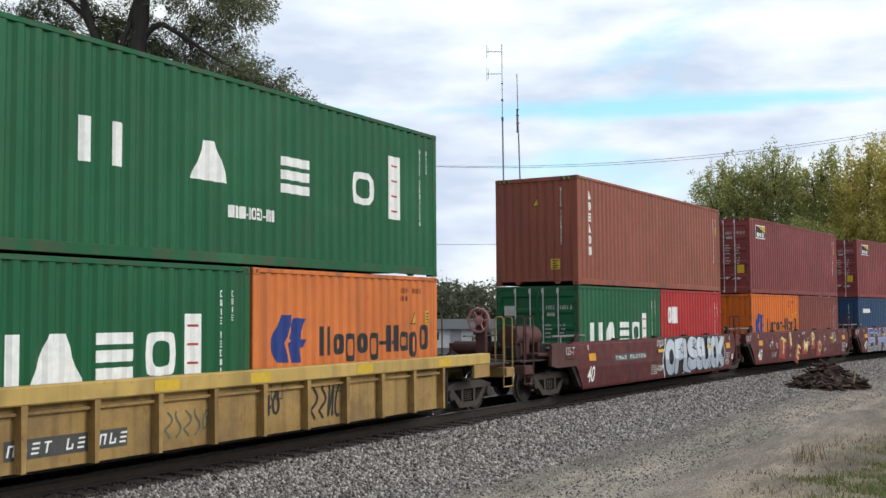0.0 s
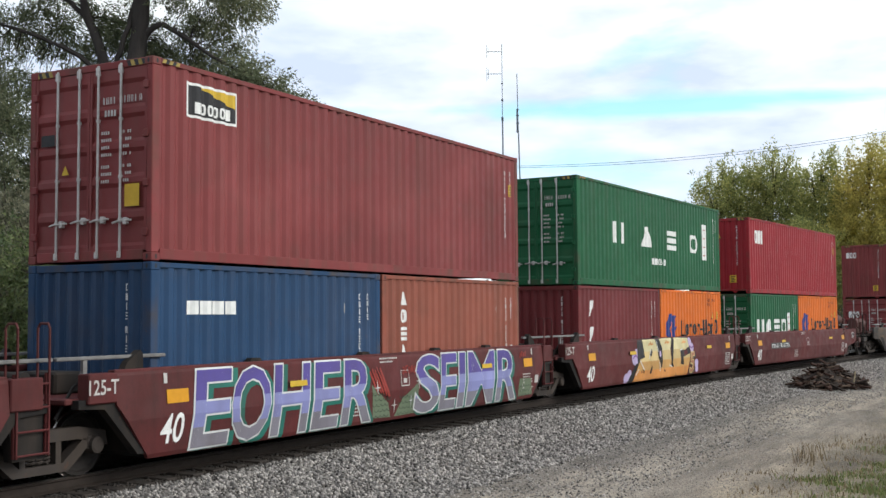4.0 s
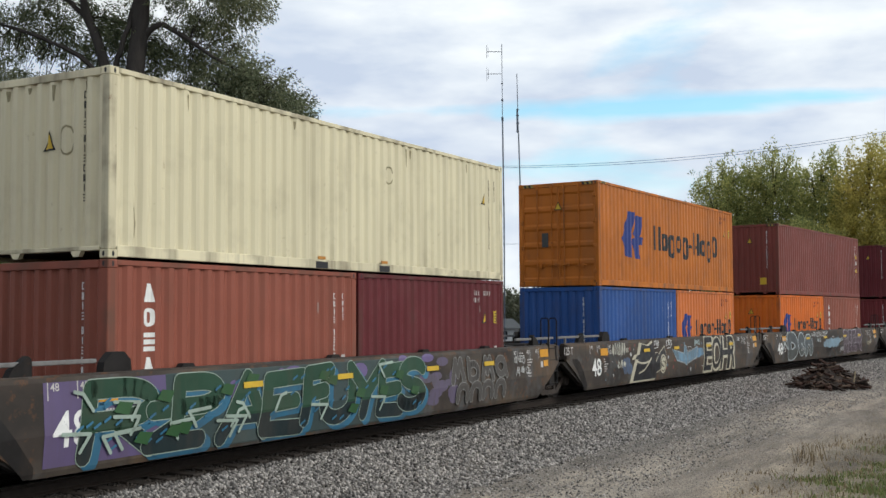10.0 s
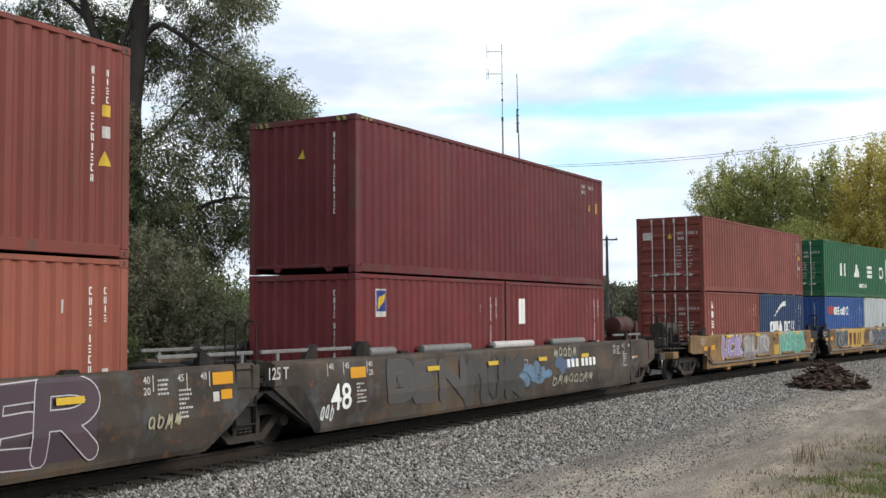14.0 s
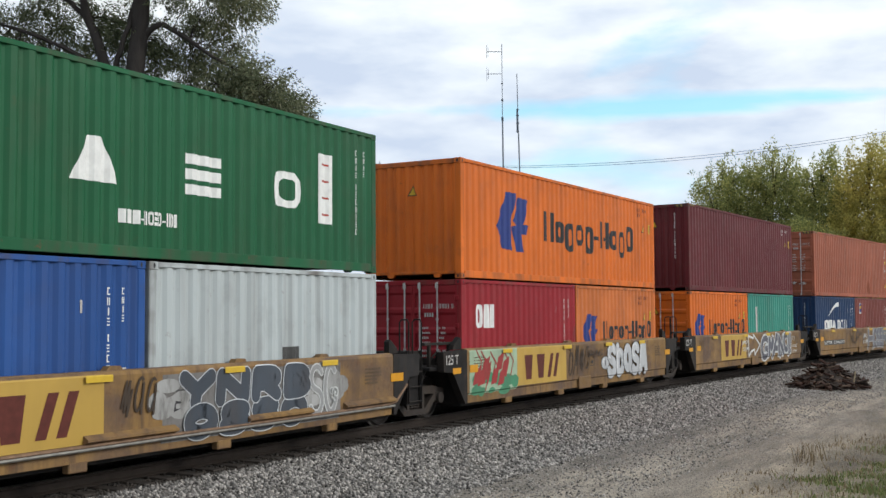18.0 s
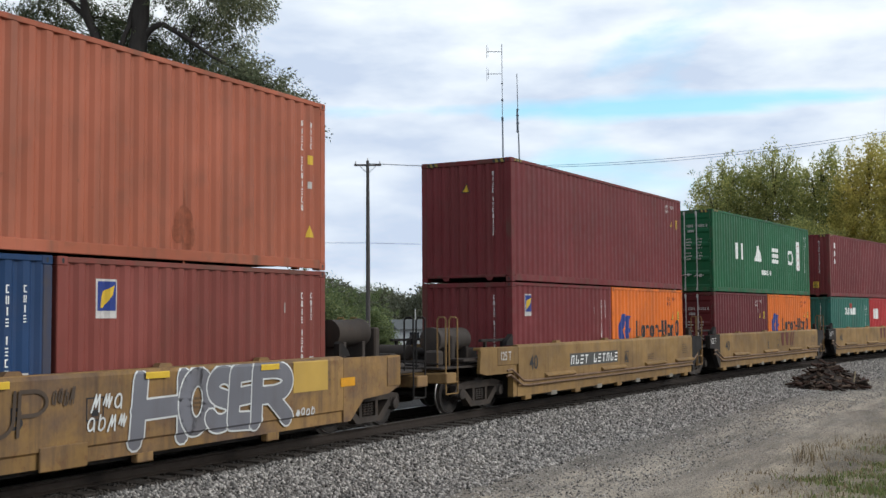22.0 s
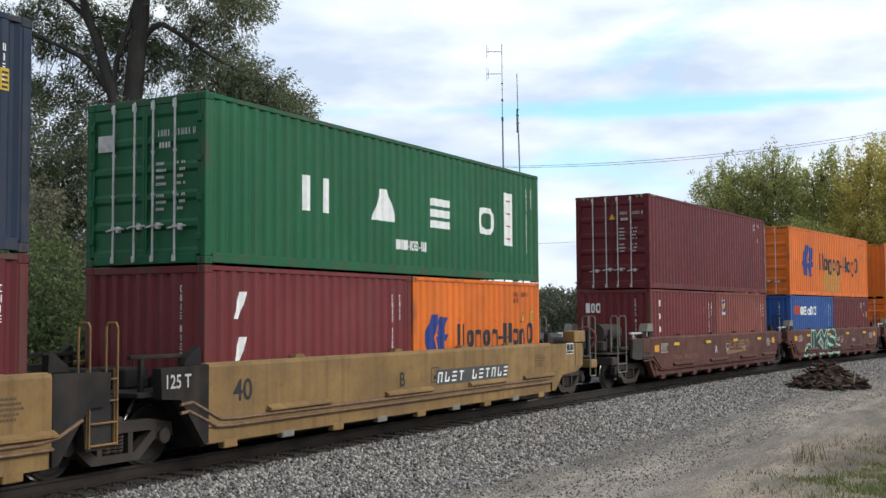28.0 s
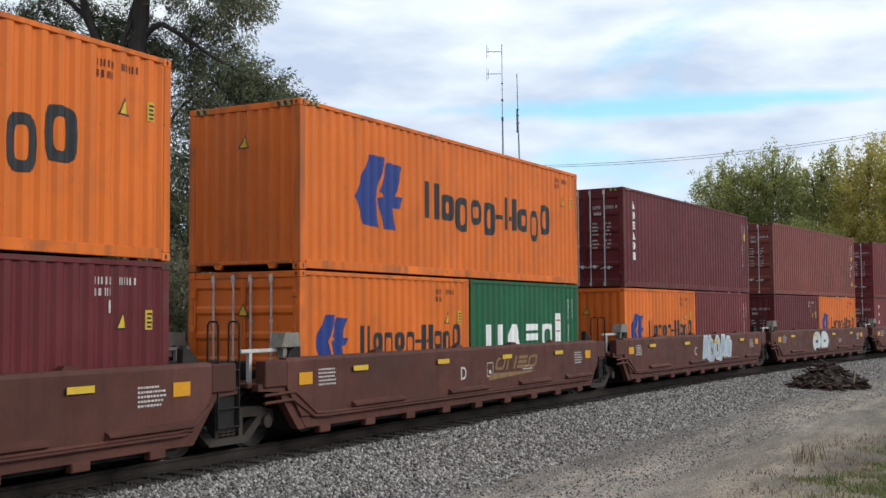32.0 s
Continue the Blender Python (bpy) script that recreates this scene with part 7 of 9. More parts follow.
        lined([[(-6.7, 0.62), (-6.3, 0.95), (-5.9, 0.62), (-5.5, 0.30)]], 0.08, frost, 0.006, old_spray_mat)
        piece([("D", -6.05, -4.62, 0.22, 1.36), ("O", -4.62, -3.66, 0.36, 1.30), ("n", -3.76, -2.70, 0.34, 1.22)], 0.40, [(0, 0.66, (0.060, 0.068, 0.066)), (0.66, 2, steel)], frost, 0.042, coat=spray_mat, label="grey spray-painted letters with pale edges")
        tag("BUG", -4.42, -3.96, 0.54, 0.78, S_WHITE, 0.028)
        tag("2018", -6.6, -6.1, 0.95, 1.15, S_WHITE, 0.026)
        tag("RAZOALES", -2.42, -0.62, 1.10, 1.32, S_WHITE, 0.03)
        lined([[(-2.66, 1.16), (-2.5, 1.17)], [(-2.64, 1.22), (-2.48, 1.23)], [(-0.52, 1.2), (-0.36, 1.34)], [(-0.44, 1.2), (-0.3, 1.32)]], 0.022, S_WHITE, 0.008)
        tag("~@@", -1.92, -1.42, 0.84, 1.08, (0.40, 0.46, 0.46), 0.03)
        smear(-1.0, 1.5, 0.66, 0.92, 26, 91, (0.20, 0.33, 0.42))
        tag("%^", 1.52, 2.0, 0.80, 1.02, (0.40, 0.46, 0.46), 0.04)
        tag("@@%^", -0.62, 0.2, 0.40, 0.58, S_BLACK, 0.04)
        tag("^~@@", 1.55, 2.02, 0.36, 0.62, S_WHITE, 0.025)
        shapes([[(2.15, 0.30), (5.25, 0.34), (5.35, 1.34), (2.2, 1.28)]], (0.052, 0.036, 0.046), 0.0055, "dull purple painted ground")
        piece([("R", 2.10, 3.05, 0.26, 1.32), ("S", 2.85, 3.70, 0.30, 1.36), ("E", 3.45, 4.40, 0.30, 1.34), ("R", 4.15, 5.30, 0.30, 1.38)], 0.24, [(0, 2, (0.060, 0.040, 0.052))], (0.42, 0.40, 0.42), 0.016, lean=0.08)
        tag("@%^~", 6.2, 6.9, 0.55, 0.78, S_CREAM, 0.03, coat=old_spray_mat)
    if index == 10:
        piece([("B", -5.45, -4.4, 0.50, 1.28), ("E", -4.5, -3.6, 0.42, 1.22), ("N", -3.5, -2.4, 0.42, 1.22)], 0.22, [(0, 2, (0.052, 0.046, 0.047))], (0.085, 0.075, 0.085), 0.02, coat=old_spray_mat, label="faded grey spray-painted letters")
        piece([("n", -2.45, -1.35, 0.22, 1.26), ("O", -1.4, -0.5, 0.30, 1.22), ("K", -0.6, 0.45, 0.26, 1.20)], 0.36, [(0, 2, (0.018, 0.017, 0.016))], (0.035, 0.033, 0.030), 0.02, coat=old_spray_mat, label="dark spray-painted letters")
        smear(0.3, 2.0, 0.55, 0.95, 16, 101, (0.10, 0.20, 0.32))
        smear(2.4, 3.4, 0.75, 1.05, 8, 102, (0.05, 0.12, 0.26))
        mark("plate_print", [rect(x, x + 0.17, 0.80, 1.0) for x in (2.95, 3.22, 3.49, 3.86, 4.12, 4.38, 4.64)], WHITE, 0.012)
        tag("~@@%^", 2.15, 3.55, 1.04, 1.32, (0.36, 0.35, 0.27), 0.03)
        tag("%^~@@%^~", 2.0, 4.6, 0.38, 0.66, (0.36, 0.35, 0.27), 0.03)
        tag("@@%", -7.55, -7.15, 0.32, 0.62, S_WHITE, 0.03)
    if index == 11:
        piece([("S", -2.9, -1.75, 0.42, 1.34), ("U", -1.9, -0.85, 0.40, 1.34), ("R", -0.95, 0.36, 0.40, 1.34)], 0.36, [(0, 0.7, (0.27, 0.24, 0.25)), (0.7, 2, (0.35, 0.33, 0.33))], (0.05, 0.045, 0.05), 0.02, shine=(0.5, 0.49, 0.48), coat=old_spray_mat)
        shapes([[(1.62, 1.24), (1.75, 0.42), (5.5, 0.40), (5.55, 0.62), (5.1, 1.40), (2.0, 1.40)]], (0.40, 0.40, 0.38), 0.005, "smeared white paint", old_spray_mat)
        piece([("N", 1.72, 2.62, 0.44, 1.36), ("A", 2.40, 3.30, 0.44, 1.38), ("B", 3.05, 4.0, 0.44, 1.38), ("S", 3.75, 5.10, 0.44, 1.38)], 0.32, [(0, 2, (0.085, 0.27, 0.205))], S_WHITE, 0.022, coat=spray_mat, lean=0.05, base=0.010, shine=(0.20, 0.42, 0.35))
        shapes([disc(5.32, 0.56, 0.20, 0.16), [(4.6, 0.42), (5.6, 0.42), (5.4, 0.7), (4.9, 0.7)]], (0.085, 0.27, 0.205), 0.012)
        mark("patch_plate", [rect(0.92, 1.62, 0.52, 0.90)], CAR_BRIGHT, 0.010, "cleaner yellow plate")
        tag("^~@", 0.75, 1.3, 1.0, 1.22, S_BLACK, 0.022)
        tag("@%^", 5.0, 5.5, 0.98, 1.2, S_BLACK, 0.022)
        piece(spell("UCK", -5.2, -3.1, 0.52, 1.34), 0.24, [(0, 2, S_LILAC)], S_WHITE, 0.03, lean=0.1)
    if index == 12:
        piece(spell("KUN", -5.5, -3.72, 0.46, 1.34), 0.24, [(0, 2, (0.035, 0.042, 0.05))], S_WHITE, 0.03, coat=spray_mat, lean=0.1)
        shapes([rect(0.05, 4.5, 0.36, 1.30)], (0.20, 0.19, 0.185), 0.0045, "grey smeared paint", old_spray_mat)
        smear(-0.1, 0.5, 0.5, 1.25, 8, 121, (0.42, 0.42, 0.41))
        smear(3.5, 4.6, 0.45, 1.25, 14, 122, (0.42, 0.42, 0.41))
        piece(spell("YNRB", 0.35, 3.6, 0.78, 1.34, 0.02) + spell("OSSO", 0.45, 3.5, 0.34, 0.86, 0.02), 0.22, [(0, 2, (0.050, 0.060, 0.075))], (0.46, 0.48, 0.50), 0.016, lean=0.06)
        piece(spell("SG", 3.55, 4.4, 0.45, 1.3), 0.08, [(0, 2, (0.25, 0.25, 0.25))], S_WHITE, 0.022)
        lined([[(4.3 + 0.022 * k / 2 * math.cos(0.9 * k), 0.80 + 0.022 * k / 2 * math.sin(0.9 * k)) for k in range(13)]], 0.025, S_WHITE, 0.04)
        tag("~@@", -0.8, -0.1, 0.72, 1.34, (0.05, 0.035, 0.025), 0.035)
    if index == 13:
        shapes([rect(-6.2, -3.95, 0.44, 1.36)], (0.30, 0.40, 0.28), 0.005, "pale green painted ground")
        smear(-6.1, -4.0, 0.45, 0.8, 14, 131, (0.06, 0.22, 0.12), 0.0065, spray_mat)
        r13 = random.Random(13)
        shapes([[(x, z), (x + 0.28, z + 0.04), (x + 0.42, z + 0.42), (x + 0.12, z + 0.30)] for x, z in [(r13.uniform(-6.1, -4.5), r13.uniform(0.5, 0.95)) for _ in range(9)]], (0.30, 0.035, 0.035), 0.009, "red painted shapes")
        lined([[(x, z), (x + 0.15, z + 0.32), (x - 0.08, z + 0.55)] for x, z in [(r13.uniform(-6.1, -4.2), r13.uniform(0.45, 0.85)) for _ in range(10)]], 0.035, (0.30, 0.035, 0.035), 0.011)
        tag("%^~@", -1.12, 0.24, 0.58, 1.34, (0.045, 0.035, 0.028), 0.035)
        tag("@@%^~@", 0.12, 1.15, 0.98, 1.2, (0.05, 0.035, 0.025), 0.025)
        piece([("O", 1.08, 1.62, 0.66, 0.98)] + spell("S%@S^", 1.48, 4.46, 0.38, 1.34, -0.10), 0.25, [(0, 2, (0.44, 0.45, 0.46))], (0.05, 0.045, 0.04), 0.022, shine=(0.58, 0.58, 0.58))
    if index == 14:
        slate = (0.085, 0.085, 0.105)
        lined([[(-0.80, 1.30), (-0.20, 1.20), (-0.18, 1.33), (0.60, 0.94), (-0.05, 0.58), (-0.08, 0.78), (-0.48, 0.72), (-0.76, 0.54), (-0.80, 1.30)]], 0.075, S_WHITE, 0.008, label="white painted arrow outline")
        piece([("G", 0.70, 1.80, 0.34, 1.28), ("M", 1.62, 2.38, 0.44, 1.24), ("A", 2.12, 3.40, 0.38, 1.38), ("N", 2.92, 3.72, 0.44, 1.28), ("O", 3.60, 4.42, 0.56, 1.38), ("I", 4.15, 4.62, 0.42, 1.36), ("!", 4.46, 4.84, 0.44, 1.36)], 0.22, [(0, 2, slate)], S_WHITE, 0.065)
        tag("^~@@", -1.52, -0.95, 0.98, 1.16, S_WHITE, 0.024)
        tag("@%^~", -1.46, -0.9, 0.74, 0.92, S_WHITE, 0.024)
        tag("2018", 4.94, 5.25, 1.02, 1.2, S_WHITE, 0.022)
        tag("~@@%", 4.95, 5.6, 0.72, 0.88, S_WHITE, 0.022)
        tag("%^~@", 4.96, 5.6, 0.52, 0.66, S_WHITE, 0.02)
    if index == 15:
        piece(spell("WUP", -1.85, -0.32, 0.68, 1.24), 0.05, [(0, 2, (0.05, 0.04, 0.03))], lean=0.05)
        tag("@@%^", -0.28, 0.1, 1.0, 1.24, (0.05, 0.04, 0.03), 0.022)
        tag("^~@", 0.38, 0.95, 0.88, 1.14, S_WHITE, 0.026)
        tag("@%^~", 0.3, 1.02, 0.62, 0.86, S_WHITE, 0.026)
        piece([("H", 1.08, 2.28, 0.32, 1.38), ("O", 2.02, 2.80, 0.40, 1.38), ("S", 2.58, 3.36, 0.40, 1.38), ("E", 3.10, 3.95, 0.38, 1.40), ("R", 3.62, 4.76, 0.36, 1.40)], 0.26, [(0, 2, (0.125, 0.125, 0.142))], S_WHITE, 0.026, lean=0.04)
        mark("patch_plate", [rect(4.80, 5.8, 0.86, 1.36)], CAR_BRIGHT, 0.010, "cleaner yellow plate")
        tag("~@@%", 4.85, 5.4, 0.45, 0.62, S_WHITE, 0.022)
    if index == 2:
        tag("%@^", -4.55, -4.0, 0.40, 0.64, S_SILVER, 0.032)
        tag("^@", 4.0, 4.7, 0.75, 1.28, S_CREAM, 0.045)
        tag("@~", 2.7, 3.1, 0.42, 0.62, S_SILVER, 0.03)
    if index == 24:
        piece(spell("^%@^~", -0.1, 2.9, 0.48, 1.38), 0.14, [(0, 2, (0.30, 0.36, 0.42))], S_WHITE, 0.06, lean=0.02)
    if index == 25:
        piece(spell("OD", -1.9, 0.4, 0.48, 1.32), 0.34, [(0, 2, S_WHITE)], S_PALE_BLUE, 0.03, lean=0.08)
    if index == 22:
        mint = (0.27, 0.50, 0.38)
        tails = [disc(-4.86, 0.46, 0.16, 0.15), disc(-4.5, 0.60, 0.24, 0.22), disc(-4.1, 0.52, 0.3, 0.18), disc(-0.45, 0.52, 0.22, 0.16), disc(-0.1, 0.48, 0.16, 0.12)]
        shapes([[(cx, cz) for cx, cz in disc(sum(p[0] for p in q) / len(q), sum(p[1] for p in q) / len(q), 0.30, 0.25)] for q in tails], mint, 0.006, "mint painted edges")
        shapes(tails, S_BLACK, 0.009, "black painted tails")
        shapes([disc(-2.66, 0.72, 0.16, 0.22), disc(-3.9, 0.36, 0.3, 0.06), disc(-2.1, 0.36, 0.2, 0.06)], (0.30, 0.03, 0.06), 0.007)
        piece([("P", -4.22, -3.62, 0.60, 1.36), ("K", -3.95, -2.66, 0.38, 1.40), ("Y", -3.0, -1.80, 0.40, 1.40), ("S", -2.05, -0.62, 0.36, 1.40)], 0.27, [(0, 2, S_BLACK)], mint, 0.06, shade=mint, drop=(0.04, -0.07), lean=0.03, shine=(0.02, 0.05, 0.05))
        tag("%^~", -4.92, -4.45, 0.74, 0.86, S_WHITE, 0.022)
        tag("@@%^", -0.55, -0.02, 0.84, 1.06, S_WHITE, 0.022)
        tag("^~", -0.7, -0.5, 1.05, 1.2, S_WHITE, 0.018)

    def sparkle(x, z, r):
        return [[(x - r * 0.10, z), (x, z - r), (x + r * 0.10, z), (x, z + r)], [(x - r * 0.7, z), (x, z - r * 0.09), (x + r * 0.7, z), (x, z + r * 0.09)]]

    if index == 2:
        for ch, lx, lz, w, h, tilt in (("T", -3.05, 0.82, 0.55, 0.66, -14), ("I", -2.03, 1.08, 0.20, 0.52, -3), ("E", -1.05, 0.52, 0.42, 0.58, -22), ("M", -0.02, 0.76, 0.50, 0.46, -8), ("P", 1.17, 1.02, 0.40, 0.56, -4), ("O", 2.06, 0.68, 0.46, 0.52, -10)):
            a = radians(tilt + 8)
            mark("spray_card", [[(lx - 0.12 + u * math.cos(a) - v * math.sin(a), lz - 0.08 + u * math.sin(a) + v * math.cos(a)) for u, v in ((-w * 0.75, -h * 0.62), (w * 0.7, -h * 0.62), (w * 0.7, h * 0.55), (-w * 0.75, h * 0.55))]], spray_mat(S_RED), 0.008, "tilted red painted card")
            lettered(ch, lx - w / 2, lx + w / 2, lz - h / 2, lz + h / 2, [(0, 2, S_BUTTER)], None, 0.0, tilt)
        lettered("E", -3.93, -3.78, 0.76, 0.96, [(0, 2, S_WHITE)], None)
        mark("spray_sparkle", [p for x, z, r in ((-4.41, 1.0, 0.26), (-4.71, 0.87, 0.18), (-0.85, 1.18, 0.15), (-2.15, 0.40, 0.16), (2.89, 1.08, 0.24)) for p in sparkle(x, z, r)], spray_mat(S_WHITE), 0.014, "white painted sparkles")
    if index == 3:
        for ch, xa, xb in U3_LETTERS:
            lettered(ch, xa, xb, 0.23, 1.33, [(0, 0.52, (0.17, 0.16, 0.19)), (0.52, 0.90, (0.195, 0.205, 0.40)), (0.90, 2, (0.075, 0.056, 0.22))], S_WHITE, 0.14, 0.0, (0.012, 0.11, 0.085))
        mark("spray_sparkle", [p for x, z, r in ((-0.55, 0.80, 0.16), (0.05, 0.45, 0.16), (0.95, 0.85, 0.16), (0.65, 0.50, 0.13)) for p in sparkle(x, z, r)], spray_mat(S_WHITE), 0.020, "white painted sparkles")
    if index == 8:
        spots = random.Random(88)
        for rgb in (S_WHITE, S_PALE_BLUE, S_RED):
            mark("spray_spot", [disc(sx, sz, r, r, 9) for sx, sz, r in ((spots.uniform(-7.0, 1.8), spots.uniform(0.3, 1.25), spots.uniform(0.02, 0.06)) for _ in range(16))], old_spray_mat(rgb), 0.007)
    # brand blocks on the yellow and brown cars
    if kind == "ochre" and index in (12, 13, 14):
        a = -3.8 if index != 13 else -3.95
        mark("clean_panel", [rect(a, a + 2.75, 0.50, 1.36)], CAR_BRIGHT, 0.006, "cleaner yellow panel")
        mark("brand_shape", brand_three(a + 0.30, a + 2.35, 0.62, 1.18), BROWN_MARK, 0.010)
    if kind == "ledge" and index in (17, 18, 19):
        mark("brand_shape", brand_three(0.8, 2.7, 0.84, 1.36), BROWN_MARK, 0.008)
    if kind == "rusty" and index in (21, 23):
        a = 0.37
        out = wide_letters([("o", 1), ("n", 1), ("s", 1), ("c", 1)], a + 0.25, a + 2.5, 0.90, 1.18)
        out = [[(x + 0.5 * (z - 0.9), z) for x, z in p] for p in out] + [[(a, 0.70), (a + 2.2, 0.78), (a + 2.4, 0.82), (a + 0.15, 0.84)]]
        mark("brand_shape", out, FADED_GOLD, 0.008)


def brand_three(x0, x1, z0, z1):
    """Two plain uprights and a pair of leaning bars."""
    w = (x1 - x0) / 3.1
    out = []
    for k in (0, 1):
        a = x0 + k * w
        out += [[(a + 0.12 * w, z1), (a + 0.24 * w, z0), (a + 0.66 * w, z0), (a + 0.78 * w, z1)]]
    a = x0 + 2.0 * w
    for k in (0, 0.5):
        out += [[(a + k * w, z0), (a + (k + 0.26) * w, z0), (a + (k + 0.56) * w, z1), (a + (k + 0.30) * w, z1)]]
    return out


for n_unit, unit_spec in enumerate(UNITS):
    well_car(unit_spec, n_unit)


# ---- ground, line and ballast ----
def track_y(x):
    return np.interp(x, _px, _py)


def track_cos(x):
    return np.cos(np.interp(x, _px, _head))


def ground_height(x, y):
    """Height of the ground sheet; lateral distance from the line gives the ballast bank."""
    lat = (track_y(x) - y) * track_cos(x)
    d = np.abs(lat)
    z = np.interp(d, [0, 0.90, 1.06, 1.5, 1.9, 3.5, 5.2, 9.0, 40, 4000], [-0.195, -0.195, -0.205, -0.215, -0.275, -0.50, -0.56, -0.54, -0.45, -0.45])
    rut = 0.03 * np.sin(y * 2.1 + 0.06 * x) * np.exp(-((lat - 6.8) / 1.6) ** 2)
    lump = 0.018 * np.sin(x * 1.7 + y * 0.9) * np.sin(y * 2.3 - x * 0.6) + 0.012 * np.sin(x * 4.1 - y * 3.3)
    return z + np.where((lat > 3) & (lat < 14), rut + lump, 0.4 * lump), lat


def build_ground():
    xs = np.concatenate([[-3500, -1500, -700, -450], np.arange(-300, 4, 12.0), np.arange(4, 62, 0.22), np.arange(62, 130, 1.0), np.arange(140, 500, 20), [700, 1500, 3500]])
    ys = np.concatenate([[-3500, -1500, -600, -250], np.arange(-150, -6, 8.0), np.arange(-6, 16, 0.16), np.arange(16, 40, 1.0), np.arange(48, 300, 20), [600, 1500, 3500]])
    X, Y = np.meshgrid(xs, ys)
    Z, lat = ground_height(X, Y)
    me = bpy.data.meshes.new("ground")
    nx, ny = len(xs), len(ys)
    i = np.arange(nx * ny).reshape(ny, nx)
    quads = np.stack([i[:-1, :-1], i[:-1, 1:], i[1:, 1:], i[1:, :-1]], -1).reshape(-1, 4)
    fill_mesh(me, np.stack([X, Y, Z], -1).reshape(-1, 3), quads)
    at = me.attributes.new("lateral", "FLOAT", "POINT")
    at.data.foreach_set("value", lat.reshape(-1).astype(np.float32))
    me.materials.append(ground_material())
    me.shade_smooth()
    tagged(new("ground", me), "grey gravel lane and patchy grass beside the line", "ground", kind="structure")


def fill_mesh(me, verts, faces):
    """Vertices and equal-sided faces from arrays."""
    n, k = faces.shape
    me.vertices.add(len(verts))
    me.vertices.foreach_set("co", np.ascontiguousarray(verts, np.float32).reshape(-1))
    me.loops.add(n * k)
    me.loops.foreach_set("vertex_index", np.ascontiguousarray(faces, np.int32).reshape(-1))
    me.polygons.add(n)
    me.polygons.foreach_set("loop_start", np.arange(0, n * k, k, dtype=np.int32))
    me.update(calc_edges=True)
    me.validate()


def ground_material():
    m, nt, bsdf = nodes_of("gravel_and_dirt")
    at = nt.nodes.new("ShaderNodeAttribute")
    at.attribute_name = "lateral"
    wob = noise_tex(nt, 0.35, 5, per_object=False)
    add = nt.nodes.new("ShaderNodeMath")
    add.operation = "MULTIPLY_ADD"
    add.inputs[1].default_value, add.inputs[2].default_value = 3.2, -1.6
    nt.links.new(wob, add.inputs[0])
    s = nt.nodes.new("ShaderNodeMath")
    s.operation = "ADD"
    nt.links.new(at.outputs["Fac"], s.inputs[0])
    nt.links.new(add.outputs[0], s.inputs[1])
    sc = nt.nodes.new("ShaderNodeMath")
    sc.operation = "MULTIPLY"
    sc.inputs[1].default_value = 1 / 14
    nt.links.new(s.outputs[0], sc.inputs[0])
    zone = ramp(nt, sc.outputs[0], [(0.0, (0.135, 0.124, 0.114)), (0.24, (0.155, 0.143, 0.131)), (0.34, (0.175, 0.162, 0.147)), (0.42, (0.318, 0.284, 0.240)), (0.50, (0.275, 0.243, 0.205)), (0.56, (0.250, 0.215, 0.174)), (0.64, (0.222, 0.188, 0.138)), (1.0, (0.14, 0.130, 0.078))])
    # darker towards the rails: shade under the cars painted in along with track grime
    soot_shade = nt.nodes.new("ShaderNodeMapRange")
    soot_shade.inputs["From Min"].default_value, soot_shade.inputs["From Max"].default_value = 1.12, 1.62
    soot_shade.inputs["To Min"].default_value, soot_shade.inputs["To Max"].default_value = 0.24, 1.0
    nt.links.new(at.outputs["Fac"], soot_shade.inputs["Value"])
    zone = blend(nt, 1.0, zone, soot_shade.outputs[0], "MULTIPLY")
    grit = ramp(nt, noise_tex(nt, 26.0, 6, rough=0.7, per_object=False), [(0.34, (0.42, 0.42, 0.42)), (0.52, (0.95, 0.95, 0.95)), (0.68, (1.6, 1.58, 1.55))])
    col = blend(nt, 1.0, zone, grit, "MULTIPLY")
    patch = ramp(nt, noise_tex(nt, 0.9, 6, (0.35, 1.2, 1), per_object=False), [(0.28, (0.60, 0.57, 0.53)), (0.5, (1.0, 0.985, 0.96)), (0.72, (1.34, 1.31, 1.25))])
    col = blend(nt, 1.0, col, patch, "MULTIPLY")
    broad = ramp(nt, noise_tex(nt, 0.22, 3, (0.5, 1.6, 1), per_object=False), [(0.36, (0.70, 0.68, 0.66)), (0.5, (1.0, 0.99, 0.97)), (0.64, (1.24, 1.20, 1.13))])
    col = blend(nt, 1.0, col, broad, "MULTIPLY")
    # wheel streaks along the lane
    streak = ramp(nt, noise_tex(nt, 2.2, 7, (0.16, 1.3, 1), rough=0.62, per_object=False), [(0.34, (0.66, 0.65, 0.64)), (0.5, (0.97, 0.97, 0.97)), (0.68, (1.18, 1.17, 1.15))])
    col = blend(nt, 1.0, col, streak, "MULTIPLY")
    nt.links.new(col, bsdf.inputs["Base Color"])
    bsdf.inputs["Roughness"].default_value = 0.95
    vor = nt.nodes.new("ShaderNodeTexVoronoi")
    vor.inputs["Scale"].default_value = 26.0
    tc = nt.nodes.new("ShaderNodeTexCoord")
    nt.links.new(tc.outputs["Object"], vor.inputs["Vector"])
    bumped(nt, bsdf, vor.outputs["Distance"], 0.8, 0.03)
    return m


